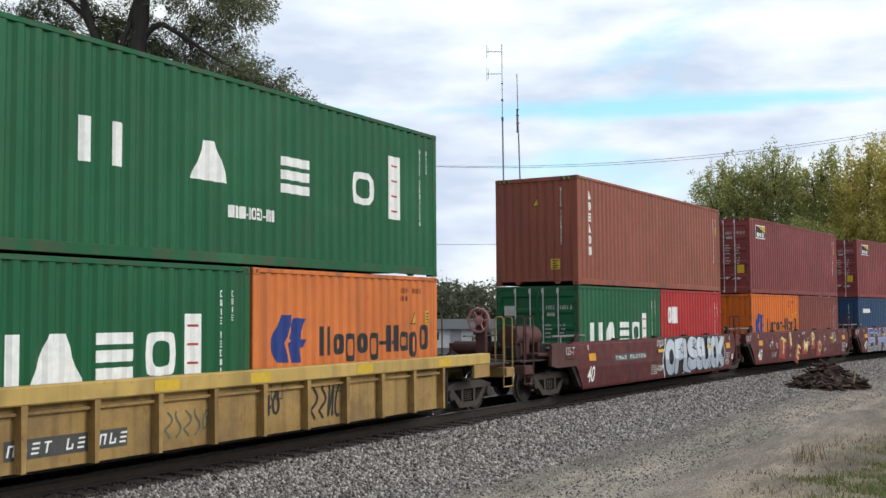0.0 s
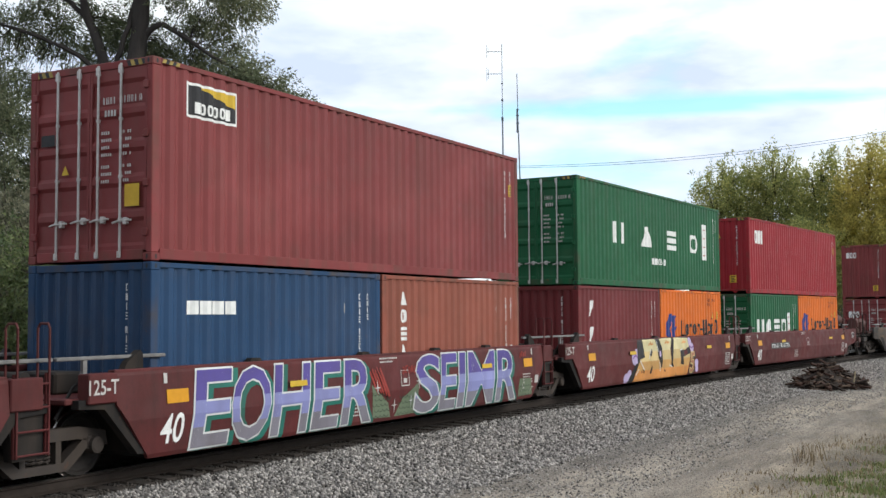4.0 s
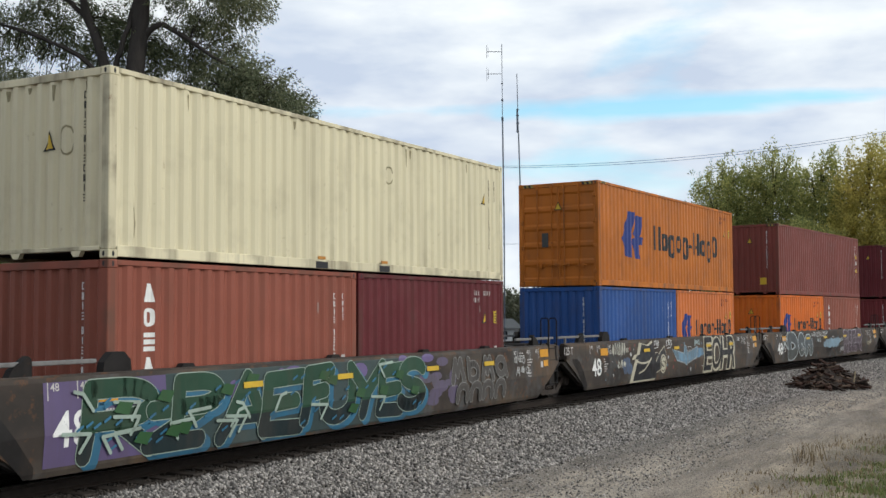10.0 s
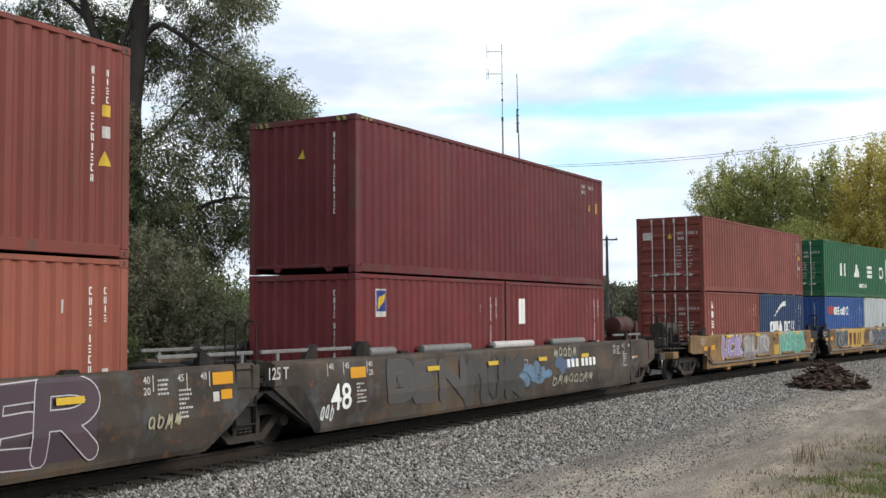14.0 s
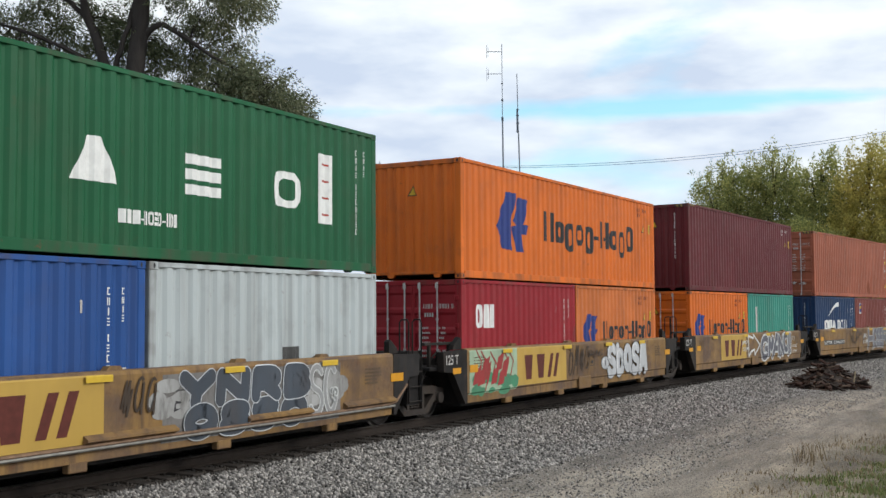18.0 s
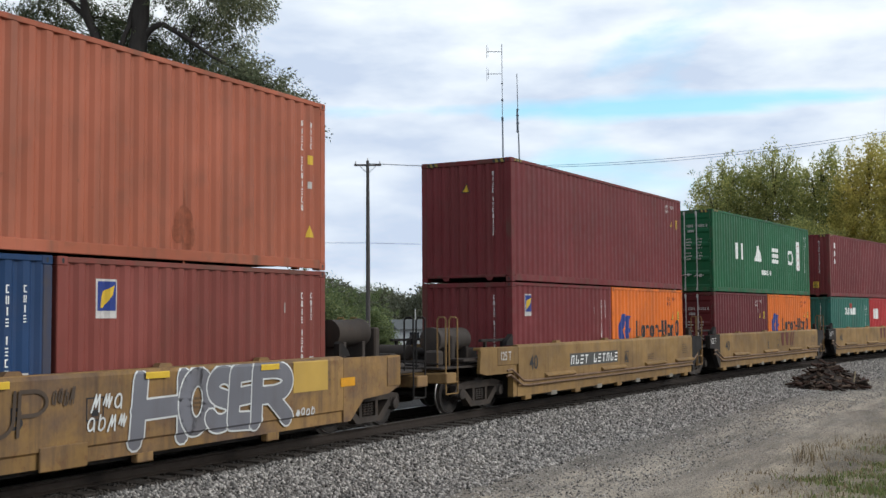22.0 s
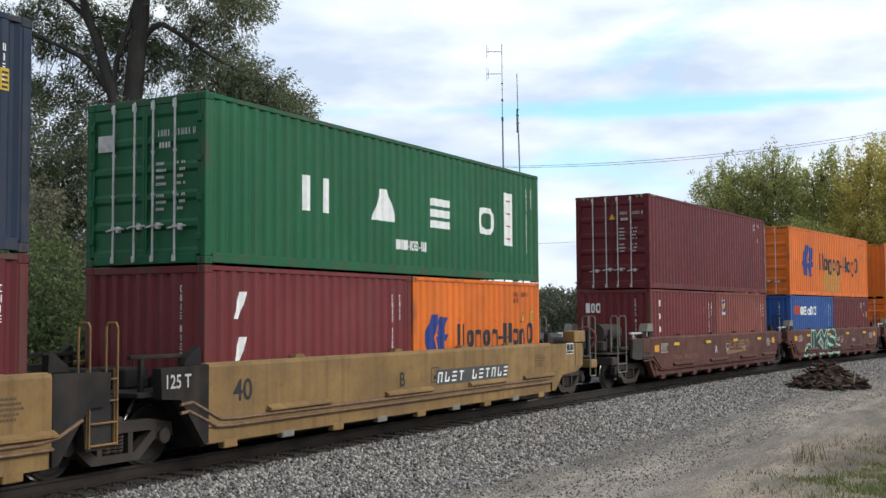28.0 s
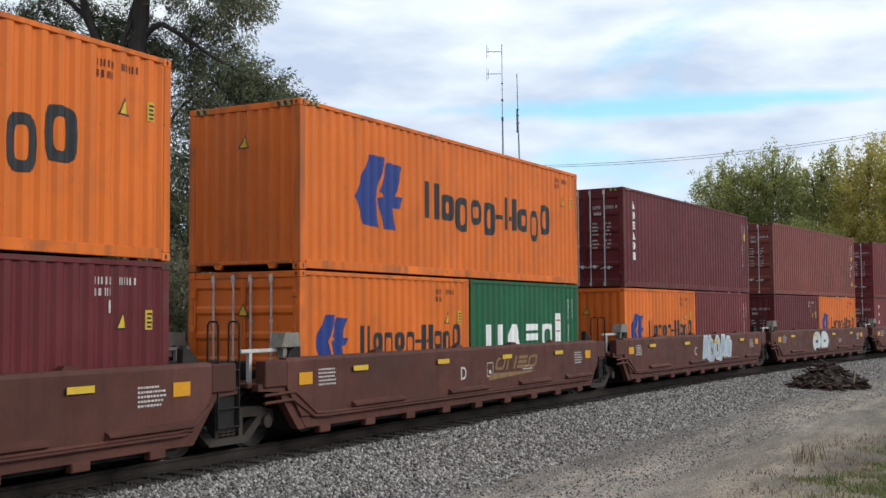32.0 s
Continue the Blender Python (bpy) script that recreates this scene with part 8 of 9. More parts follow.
def stone_material():
    m, nt, bsdf = nodes_of("ballast_stone")
    geo = nt.nodes.new("ShaderNodeNewGeometry")
    c = ramp(nt, geo.outputs["Random Per Island"], [(0.0, (0.034, 0.031, 0.028)), (0.35, (0.138, 0.126, 0.115)), (0.75, (0.284, 0.262, 0.238)), (1.0, (0.49, 0.45, 0.405))])
    c = blend(nt, 1.0, c, ramp(nt, noise_tex(nt, 30, 3, per_object=False), [(0.3, (0.8, 0.8, 0.8)), (0.7, (1.1, 1.1, 1.1))]), "MULTIPLY")
    nt.links.new(c, bsdf.inputs["Base Color"])
    bsdf.inputs["Roughness"].default_value = 0.9
    return m


def stones(name, label, count, s_range, lat_range, size, seed, bias=1.0, mat=None):
    """Broken stones strewn along the line, as one mesh."""
    rng = np.random.default_rng(seed)
    base = np.array([(1, 0, 0), (-1, 0, 0), (0, 1, 0), (0, -1, 0), (0, 0, 1), (0, 0, -1)], float)
    tris = np.array([(0, 2, 4), (2, 1, 4), (1, 3, 4), (3, 0, 4), (2, 0, 5), (1, 2, 5), (3, 1, 5), (0, 3, 5)])
    s = s_range[0] + (s_range[1] - s_range[0]) * rng.random(count) ** bias
    lat = rng.uniform(*lat_range, count)
    h = np.interp(s, _s, _head)
    x = np.interp(s, _s, _px) - np.sin(h) * lat
    y = np.interp(s, _s, _py) - np.cos(h) * lat
    z, _ = ground_height(x, y)
    r = rng.uniform(size[0], size[1], (count, 1, 1)) * rng.uniform(0.6, 1.15, (count, 1, 3))
    v = base[None] * r * rng.uniform(0.7, 1.25, (count, 6, 1))
    a = rng.uniform(0, 6.28, count)
    ca, sa = np.cos(a)[:, None], np.sin(a)[:, None]
    b = rng.uniform(-0.9, 0.9, count)
    cb, sb = np.cos(b)[:, None], np.sin(b)[:, None]
    vx, vy, vz = v[..., 0] * ca - v[..., 1] * sa, v[..., 0] * sa + v[..., 1] * ca, v[..., 2]
    vy, vz = vy * cb - vz * sb, vy * sb + vz * cb
    v = np.stack([vx + x[:, None], vy + y[:, None], vz + (z + r[:, 0, 2] * 0.25)[:, None]], -1)
    f = (tris[None] + 6 * np.arange(count)[:, None, None]).reshape(-1, 3)
    me = bpy.data.meshes.new(name)
    fill_mesh(me, v.reshape(-1, 3), f)
    me.materials.append(mat or STONE)
    tagged(new(name, me), label, "gravel", kind="stuff")


build_ground()
STONE = stone_material()
# stone between the ties: grime plus the cars' shade put into its colour
SHADED_SOOT_STONE = plain("shaded_sooty_stone", (0.032, 0.028, 0.025), 0.95, var=0.5)
LANE_STONE = plain("lane_stone", (0.235, 0.212, 0.185), 0.95, var=0.45)
# tie-end stone: dirty, and darker still to stand for shade beside the cars
TRACK_STONE = plain("shaded_dirty_track_stone", (0.050, 0.042, 0.036), 0.95, var=0.55)
stones("ballast", "grey crushed-stone ballast bank beside the rails", 88000, (8, 75), (1.42, 4.5), (0.018, 0.045), 3, 1.6)
stones("ballast_at_tie_ends", "dirty brown crushed stone over the tie ends, darkened for car shade", 11000, (8, 60), (1.00, 1.46), (0.014, 0.028), 9, 1.5, TRACK_STONE)
stones("scattered_ballast", "ballast stones strewn over the edge of the gravel lane", 15000, (9, 70), (4.2, 6.8), (0.012, 0.028), 15, 1.6)
stones("sooty_ballast", "sooty ballast between the ties, darkened for shade under the cars", 9000, (8, 60), (-1.4, 1.02), (0.022, 0.045), 6, 1.4, SHADED_SOOT_STONE)
stones("ballast_far_side", "grey crushed-stone ballast between and behind the rails", 9000, (8, 60), (-3.0, -1.45), (0.025, 0.050), 4, 1.3)
stones("loose_gravel", "loose small stones on the gravel lane", 34000, (9, 70), (4.2, 9.2), (0.005, 0.017), 5, 1.6, LANE_STONE)


def rail_strip(lat, s0, s1, step, shape, z0):
    sh = Shape()
    prof = shape
    n = len(prof)
    ring = 0
    v, f = [], []
    ss = np.arange(s0, s1 + step / 2, step)
    for k, s in enumerate(ss):
        x, y = line_at(s)
        h = float(np.interp(s, _s, _head))
        for u, z in prof:
            v.append((x - math.sin(h) * (lat + u), y - math.cos(h) * (lat + u), z + z0))
        if k:
            f += [((k - 1) * n + i, (k - 1) * n + (i + 1) % n, k * n + (i + 1) % n, k * n + i) for i in range(n)]
    return sh.add(v, f)


def build_track():
    track = tagged(new("railway_track"), "curved single track of rusty rails on weathered wooden ties", "railway track", kind="structure")
    foot = [(-0.07, -0.172), (0.07, -0.172), (0.07, -0.160), (0.012, -0.135), (0.009, -0.048), (0.036, -0.036), (0.037, -0.006), (-0.037, -0.006), (-0.036, -0.036), (-0.009, -0.048), (-0.012, -0.135), (-0.07, -0.160)]
    head = [(-0.034, -0.007), (0.034, -0.007), (0.028, 0.0), (-0.028, 0.0)]
    for lat in (-0.755, 0.755):
        rail = part("rail", rail_strip(lat, -110, 200, 2.0, foot, 0.0), RAIL_SIDE, track, "rust-brown rail")
        part("rail_head", rail_strip(lat, -110, 200, 2.0, head, 0.0), TREAD, rail, "bright worn running surface")
    rng = random.Random(8)
    for i in range(150):
        s = 6.0 + i * 0.52
        x, y = line_at(s)
        h = -float(np.interp(s, _s, _head))
        tie = part("tie", lambda: Shape().box(-0.115, 0.115, -1.30, 1.30, -0.36, -0.172, 0.012), TIE_WOOD, track, key="tie",
                   at=Matrix.Translation((x, y, rng.uniform(-0.012, 0.0))) @ Matrix.Rotation(h + rng.uniform(-0.02, 0.02), 4, "Z") @ Matrix.Translation((0, rng.uniform(-0.06, 0.06), 0)))
        if i < 70:
            part("tie_plate", lambda: Shape().box(-0.1, 0.1, -0.94, -0.60, -0.178, -0.168, 0.003).box(-0.1, 0.1, 0.60, 0.94, -0.178, -0.168, 0.003), RAIL_SIDE, tie, key="tieplate")


build_track()


# ---- heap of scrap beside the line ----
def build_heap():
    heap = tagged(new("scrap_heap"), "low heap of broken brown tie wood and rusty scrap", "scrap heap")
    rng = random.Random(21)
    cx, cy = 42.4, 5.92
    along = Vector((0.97, -0.22, 0)).normalized()
    across = Vector((0.22, 0.97, 0))
    mats = [plain("dark_heap_wood", (0.034, 0.025, 0.020), 0.9, var=0.5), plain("brown_heap_wood", (0.085, 0.058, 0.042), 0.9, var=0.5), plain("rusty_scrap", (0.045, 0.024, 0.017), 0.85, var=0.4)]
    mound = Shape()
    n = 28
    v, f = [], []
    for k, (rr, zz) in enumerate(((1.85, -0.06), (1.45, 0.16), (1.0, 0.46), (0.5, 0.70), (0.1, 0.78))):
        for i in range(n):
            a = 2 * math.pi * i / n
            w = 1 + 0.14 * math.sin(3 * a + k) + 0.1 * rng.uniform(-1, 1)
            p = along * (rr * w * math.cos(a)) + across * (0.62 * rr * w * math.sin(a))
            v.append((cx + p.x, cy + p.y, -0.56 + zz + rng.uniform(-0.03, 0.03)))
    for k in range(4):
        for i in range(n):
            f.append((k * n + i, k * n + (i + 1) % n, (k + 1) * n + (i + 1) % n, (k + 1) * n + i))
    f.append(tuple(range(4 * n, 5 * n)))
    part("rubble_core", mound.add(v, f), mats[0], heap)
    for i in range(230):
        a, rr = rng.uniform(0, 6.283), rng.random() ** 0.62 * 1.85
        p = along * (rr * math.cos(a)) + across * (0.66 * rr * math.sin(a))
        z = -0.56 + 0.84 * max(0.0, 1 - rr / 1.95) ** 0.92 + rng.uniform(-0.03, 0.06)
        kind = rng.randrange(6)
        le, th = (0.18, 0.30, 0.40, 0.55, 0.24, 0.34)[kind], (0.04, 0.05, 0.055, 0.045, 0.07, 0.03)[kind]
        part("scrap_piece", lambda: Shape().box(-le, le, -th, th, -th * 0.6, th * 0.6, 0.012), mats[i % 3], heap, key=("scrap", kind),
             at=Matrix.Translation((cx + p.x, cy + p.y, z)) @ Matrix.Rotation(rng.uniform(0, 6.28), 4, "Z") @ Matrix.Rotation(rng.uniform(-0.45, 0.45), 4, "Y") @ Matrix.Rotation(rng.uniform(-0.5, 0.5), 4, "X"))
    part("pale_stick", Shape().box(-0.03, 0.03, -0.02, 0.02, -0.25, 0.3, 0.008), plain("pale_split_wood", (0.32, 0.26, 0.17), 0.85), heap, "pale split stick", at=Matrix.Translation((cx - 0.55, cy - 0.95, -0.22)) @ Matrix.Rotation(0.15, 4, "X"))


build_heap()


# ---- grass and weeds ----
def leaf_material(name, dark, mid, light, trans=0.25):
    m, nt, bsdf = nodes_of(name)
    geo = nt.nodes.new("ShaderNodeNewGeometry")
    c = ramp(nt, geo.outputs["Random Per Island"], [(0.0, dark), (0.5, mid), (1.0, light)])
    big = ramp(nt, noise_tex(nt, 0.35, 3, per_object=False), [(0.3, (0.72, 0.78, 0.7)), (0.7, (1.2, 1.15, 1.1))])
    c = blend(nt, 1.0, c, big, "MULTIPLY")
    nt.links.new(c, bsdf.inputs["Base Color"])
    bsdf.inputs["Roughness"].default_value = 0.6
    tr = nt.nodes.new("ShaderNodeBsdfTranslucent")
    nt.links.new(c, tr.inputs[0])
    mix = nt.nodes.new("ShaderNodeMixShader")
    mix.inputs[0].default_value = trans
    nt.links.new(bsdf.outputs[0], mix.inputs[1])
    nt.links.new(tr.outputs[0], mix.inputs[2])
    nt.links.new(mix.outputs[0], nt.nodes["Material Output"].inputs[0])
    return m


def grass(name, label, mat, count, xr, yr, height, seed, keep=None):
    rng = np.random.default_rng(seed)
    x, y = rng.uniform(*xr, count), rng.uniform(*yr, count)
    if keep is not None:
        k = keep(x, y, rng)
        x, y = x[k], y[k]
    n = len(x)
    z, _ = ground_height(x, y)
    h = rng.uniform(*height, n)
    a = rng.uniform(0, 6.283, n)
    w = rng.uniform(0.004, 0.010, n)
    lean = rng.uniform(0.1, 0.7, n) * h
    la = rng.uniform(0, 6.283, n)
    dx, dy = np.cos(a) * w, np.sin(a) * w
    v = np.zeros((n, 5, 3))
    v[:, 0] = np.stack([x - dx, y - dy, z - 0.01], -1)
    v[:, 1] = np.stack([x + dx, y + dy, z - 0.01], -1)
    mx, my = x + np.cos(la) * lean * 0.35, y + np.sin(la) * lean * 0.35
    v[:, 2] = np.stack([mx + dx * 0.8, my + dy * 0.8, z + h * 0.6], -1)
    v[:, 3] = np.stack([mx - dx * 0.8, my - dy * 0.8, z + h * 0.6], -1)
    v[:, 4] = np.stack([x + np.cos(la) * lean, y + np.sin(la) * lean, z + h], -1)
    b = 5 * np.arange(n)[:, None]
    f = np.concatenate([np.array([[0, 1, 2]]) + b, np.array([[0, 2, 3]]) + b, np.array([[3, 2, 4]]) + b])
    me = bpy.data.meshes.new(name)
    fill_mesh(me, v.reshape(-1, 3), f)
    me.materials.append(mat)
    tagged(new(name, me), label, "grass", kind="stuff")


def verge(soft, lift=0.0):
    def keep(x, y, rng):
        edge = lift + 4.25 - 0.0 * x - 0.10 * np.maximum(0, x - 19) + 0.35 * np.sin(x * 1.1) + 0.25 * np.sin(x * 2.7 + 1)
        clump = np.sin(x * 3.1 + 1.3 * y) * np.sin(y * 3.7 - x) + 0.5 * np.sin(x * 7.3 + y * 5.1)
        return (y < edge) & (rng.random(len(x)) < np.clip((edge - y) / soft, 0.0, 1.0) * np.clip(0.55 + 0.5 * clump, 0.05, 1))
    return keep


GRASS_GREEN = leaf_material("grass_blades", (0.072, 0.104, 0.026), (0.138, 0.182, 0.050), (0.240, 0.250, 0.100))
GRASS_DRY = leaf_material("dry_weeds", (0.090, 0.063, 0.036), (0.173, 0.124, 0.075), (0.285, 0.217, 0.128))
grass("grass", "short thin green verge grass", GRASS_GREEN, 95000, (12, 24), (-0.5, 4.8), (0.02, 0.09), 11, verge(1.8, -1.25))
grass("dry_weeds", "dry brown weeds along the edge of the verge", GRASS_DRY, 15000, (12, 26), (0.2, 5.0), (0.02, 0.10), 12, verge(1.6, -0.25))
grass("weed_tuft", "tuft of tall dry brown weeds", GRASS_DRY, 45, (20.6, 21.2), (3.0, 3.5), (0.2, 0.48), 13)


# ---- trees ----
def bark(name, rgb):
    m, nt, bsdf = nodes_of(name)
    c = ramp(nt, noise_tex(nt, 5.0, 6, (1, 1, 0.2)), [(0.3, tuple(v * 0.55 for v in rgb)), (0.7, tuple(v * 1.25 for v in rgb))])
    nt.links.new(c, bsdf.inputs["Base Color"])
    bsdf.inputs["Roughness"].default_value = 0.95
    bumped(nt, bsdf, noise_tex(nt, 9.0, 5, (1, 1, 0.25)), 0.9, 0.05)
    return m


BARK_GREY = bark("grey_brown_bark", (0.040, 0.034, 0.030))
BARK_DARK = bark("dark_bark", (0.050, 0.040, 0.034))


def leaves(centres, spread, per, size, seed, aspect=0.4, flat=1.0):
    """Small pointed leaves gathered round the given twig points."""
    rng = np.random.default_rng(seed)
    c = np.repeat(np.asarray(centres, float), per, axis=0)
    n = len(c)
    p = c + rng.normal(0, 1, (n, 3)) * np.array([spread, spread, spread * flat])
    a, b = rng.normal(0, 1, (n, 3)), rng.normal(0, 1, (n, 3))
    a[:, 2] -= 0.5
    a /= np.linalg.norm(a, axis=1, keepdims=True)
    b -= a * (a * b).sum(1, keepdims=True)
    b /= np.linalg.norm(b, axis=1, keepdims=True)
    L = rng.uniform(size * 0.6, size * 1.3, (n, 1))
    w = L * aspect * 0.5
    v = np.stack([p, p + a * L * 0.5 + b * w, p + a * L, p + a * L * 0.5 - b * w], 1)
    return v.reshape(-1, 3), np.arange(n * 4).reshape(-1, 4)


ACROSS, AWAY, UP = Vector((math.cos(radians(297)), math.sin(radians(297)), 0)), Vector((math.cos(radians(27)), math.sin(radians(27)), 0)), Vector((0, 0, 1))


def placed(p):
    """(across, up, away) in a tree's own space."""
    return ACROSS * p[0] + UP * p[1] + AWAY * p[2]


def smooth_path(pts, per=4):
    out = []
    for i in range(len(pts) - 1):
        a, b, c, d = pts[max(0, i - 1)], pts[i], pts[i + 1], pts[min(len(pts) - 1, i + 2)]
        for k in range(per):
            t = k / per
            out.append(0.5 * ((2 * b) + (c - a) * t + (2 * a - 5 * b + 4 * c - d) * t * t + (3 * b - a - 3 * c + d) * t * t * t))
    return out + [pts[-1]]


def crown_tree(label, base, trunk, trunk_r, limbs, lobes, leaf_mat, bark_mat, seed, sprays, per, leaf, aspect=0.3, rise=0.0, reach=0.6, gaps=0.0, category="tree", twig_share=0.3, auto=True, loose=0.10):
    """trunk and limbs: points (across, up, away); limbs end with two radii. lobes: centre and radii of leafy masses."""
    rng = np.random.default_rng(seed)
    ob = tagged(new("tree" if category == "tree" else "bush"), label, category, "trees beyond the line")
    ob.location = base
    wood = []

    def bough(name, pts, r0, r1):
        path = smooth_path([placed(p) for p in pts])
        n = len(path)
        path = [p + Vector(rng.normal(0, r0 * 0.18, 3)) * (0 < i < n - 1) for i, p in enumerate(path)]
        part(name, Shape().tube(path, 0, 10 if r0 > 0.1 else 7, [r0 + (r1 - r0) * i / (n - 1) for i in range(n)]), bark_mat, ob, smooth=True)
        wood.extend(path[1:] if name != "trunk" else path[n // 3:])

    bough("trunk", trunk, *trunk_r)
    for pts, r0, r1 in limbs:
        bough("limb", pts, r0, r1)
    if auto:
        top = trunk[-1][1]
        for a, u, w, ra, ru, rw in lobes:
            h = min(max(0.25 * top, u - 0.75 * ru - 0.5 * abs(a)), top * 0.9)
            k = h / top
            i = min(len(trunk) - 2, int(k * (len(trunk) - 1)))
            f = k * (len(trunk) - 1) - i
            s = tuple(p + (q - p) * f for p, q in zip(trunk[i], trunk[i + 1]))
            for g in range(2):
                e = (a + rng.uniform(-0.6, 0.6) * ra, u + rng.uniform(0.1, 0.7) * ru, w + rng.uniform(-0.6, 0.6) * rw)
                mid = tuple(p + (q - p) * 0.55 for p, q in zip(s, e))
                r = trunk_r[0] * 0.34
                bough("limb", [s, (mid[0], mid[1] - 0.06 * abs(e[0] - s[0]), mid[2]), e], r, r * 0.22)
    lob = np.asarray(lobes, float)
    wt = (lob[:, 3] * lob[:, 4] * lob[:, 5]) ** 0.75
    pick = rng.choice(len(lob), sprays, p=wt / wt.sum())
    d = rng.normal(0, 1, (sprays, 3))
    d /= np.linalg.norm(d, axis=1, keepdims=True)
    rad = rng.random((sprays, 1)) ** (1 / 2.4)
    c = lob[pick, :3] + d * rad * lob[pick, 3:] * rng.uniform(0.85, 1.08, (sprays, 1))
    hole = np.sin(c[:, 0] * 2.3 + 1.7 * c[:, 1] + seed) * np.sin(c[:, 1] * 2.9 - c[:, 2] * 1.3) + 0.6 * np.sin(c[:, 0] * 5.1 - c[:, 1] * 4.3 + c[:, 2] * 3.1)
    keep = (hole > -1.7 + 1.5 * gaps) & (c[:, 1] > 0.3)
    c, d = c[keep], d[keep]
    m = np.array([tuple(ACROSS), tuple(UP), tuple(AWAY)])
    c, d = c @ m, d @ m
    nodes = np.array([tuple(p) for p in wood])
    near = nodes[np.argmin(((c[:, None] - nodes[None]) ** 2).sum(2), axis=1)]
    twig = Shape()
    for i in np.nonzero(rng.random(len(c)) < twig_share)[0]:
        a, b = Vector(near[i]), Vector(c[i])
        k = (b - a).length
        if k > 1.5 * max(1.0, reach):
            continue
        r = 0.006 + 0.006 * min(3.0, k)
        twig.tube([a, a.lerp(b, 0.5) + Vector((0, 0, 0.12 * k)) + Vector(rng.normal(0, 0.07 * k, 3)), b], 0, 4, [r, r * 0.7, r * 0.35])
    part("twig_mass", twig, bark_mat, ob, kind="stuff")
    d = d * 0.8 + rng.normal(0, 0.45, d.shape)
    d[:, 2] += rise
    d /= np.linalg.norm(d, axis=1, keepdims=True)
    d, c = np.repeat(d, per, axis=0), np.repeat(c, per, axis=0)
    n = len(c)
    t = rng.random((n, 1))
    p = c + d * (t - 0.35) * reach + np.clip(rng.normal(0, 1, (n, 3)), -1.9, 1.9) * loose * (1.25 - t * 0.8)
    a = d * 0.7 + rng.normal(0, 0.6, (n, 3))
    a[:, 2] -= 0.35 - 0.5 * rise
    a /= np.linalg.norm(a, axis=1, keepdims=True)
    b = rng.normal(0, 1, (n, 3))
    b -= a * (a * b).sum(1, keepdims=True)
    b /= np.linalg.norm(b, axis=1, keepdims=True)
    L = rng.uniform(leaf * 0.6, leaf * 1.25, (n, 1))
    v = np.stack([p + a * L * 0.3 - b * L * aspect * 0.5, p + a * L * 0.3 + b * L * aspect * 0.5, p + a * L], 1)
    me = bpy.data.meshes.new("crown")
    fill_mesh(me, v.reshape(-1, 3), np.arange(n * 3).reshape(-1, 3))
    me.materials.append(leaf_mat)
    crown = new("crown", me)
    crown.parent = ob
    tagged(crown, kind="stuff")
    return ob


LEAF_FAR = leaf_material("far_olive_leaves", (0.070, 0.076, 0.047), (0.092, 0.100, 0.060), (0.120, 0.120, 0.077), 0.3)
LEAF_OLIVE = leaf_material("dull_olive_leaves", (0.068, 0.084, 0.048), (0.144, 0.164, 0.091), (0.279, 0.285, 0.173), 0.48)
LEAF_GREEN = leaf_material("deep_green_leaves", (0.064, 0.094, 0.041), (0.132, 0.175, 0.069), (0.224, 0.255, 0.109), 0.45)
LEAF_DUN = leaf_material("brownish_grey_leaves", (0.109, 0.110, 0.078), (0.205, 0.198, 0.138), (0.322, 0.301, 0.213), 0.45)
LEAF_MAPLE = leaf_material("turning_maple_leaves", (0.160, 0.186, 0.066), (0.320, 0.335, 0.115), (0.58, 0.55, 0.19), 0.5)
LEAF_GOLD = leaf_material("golden_leaves", (0.310, 0.280, 0.080), (0.540, 0.465, 0.135), (0.76, 0.64, 0.20), 0.55)

# big old tree behind the line: a thick stem, a forked second stem and long limbs
old_limbs = [
    ([(0, 6.6, 0), (-0.42, 8.6, -0.1), (-0.72, 9.8, -0.1), (-1.15, 11.0, 0), (-1.9, 13.2, 0.2)], 0.20, 0.09),
    ([(-0.45, 8.7, -0.1), (-1.0, 9.5, -0.2), (-1.6, 9.95, -0.3), (-2.6, 10.4, -0.2), (-3.9, 10.8, 0), (-5.2, 10.9, 0.2)], 0.085, 0.03),
    ([(-1.1, 10.8, 0), (-1.7, 11.4, 0.1), (-2.5, 11.7, 0.1), (-3.8, 12.1, 0.3)], 0.09, 0.03),
    ([(0.35, 10.3, 0), (0.9, 10.65, -0.2), (1.7, 10.2, -0.3), (2.55, 9.6, -0.3), (3.4, 9.3, -0.2)], 0.10, 0.025),
    ([(0.15, 7.4, 0), (0.9, 7.6, -0.3), (1.6, 8.4, -0.4), (2.4, 9.0, -0.4)], 0.08, 0.02),
    ([(-0.45, 9.0, -0.1), (-0.2, 10.0, -0.2), (0.05, 10.9, -0.1), (0.35, 12.0, 0)], 0.085, 0.06),
    ([(0.4, 11.6, 0), (1.3, 12.1, 0.2), (2.5, 12.2, 0.3), (3.8, 11.9, 0.3)], 0.09, 0.02),
    ([(0.1, 5.2, 0), (1.6, 5.5, -0.1), (3.0, 5.9, 0), (4.2, 5.6, 0.1)], 0.09, 0.02),
    ([(-0.1, 5.0, 0), (-1.6, 5.9, 0.1), (-3.0, 6.3, 0.2), (-4.5, 6.9, 0.3)], 0.10, 0.02)]
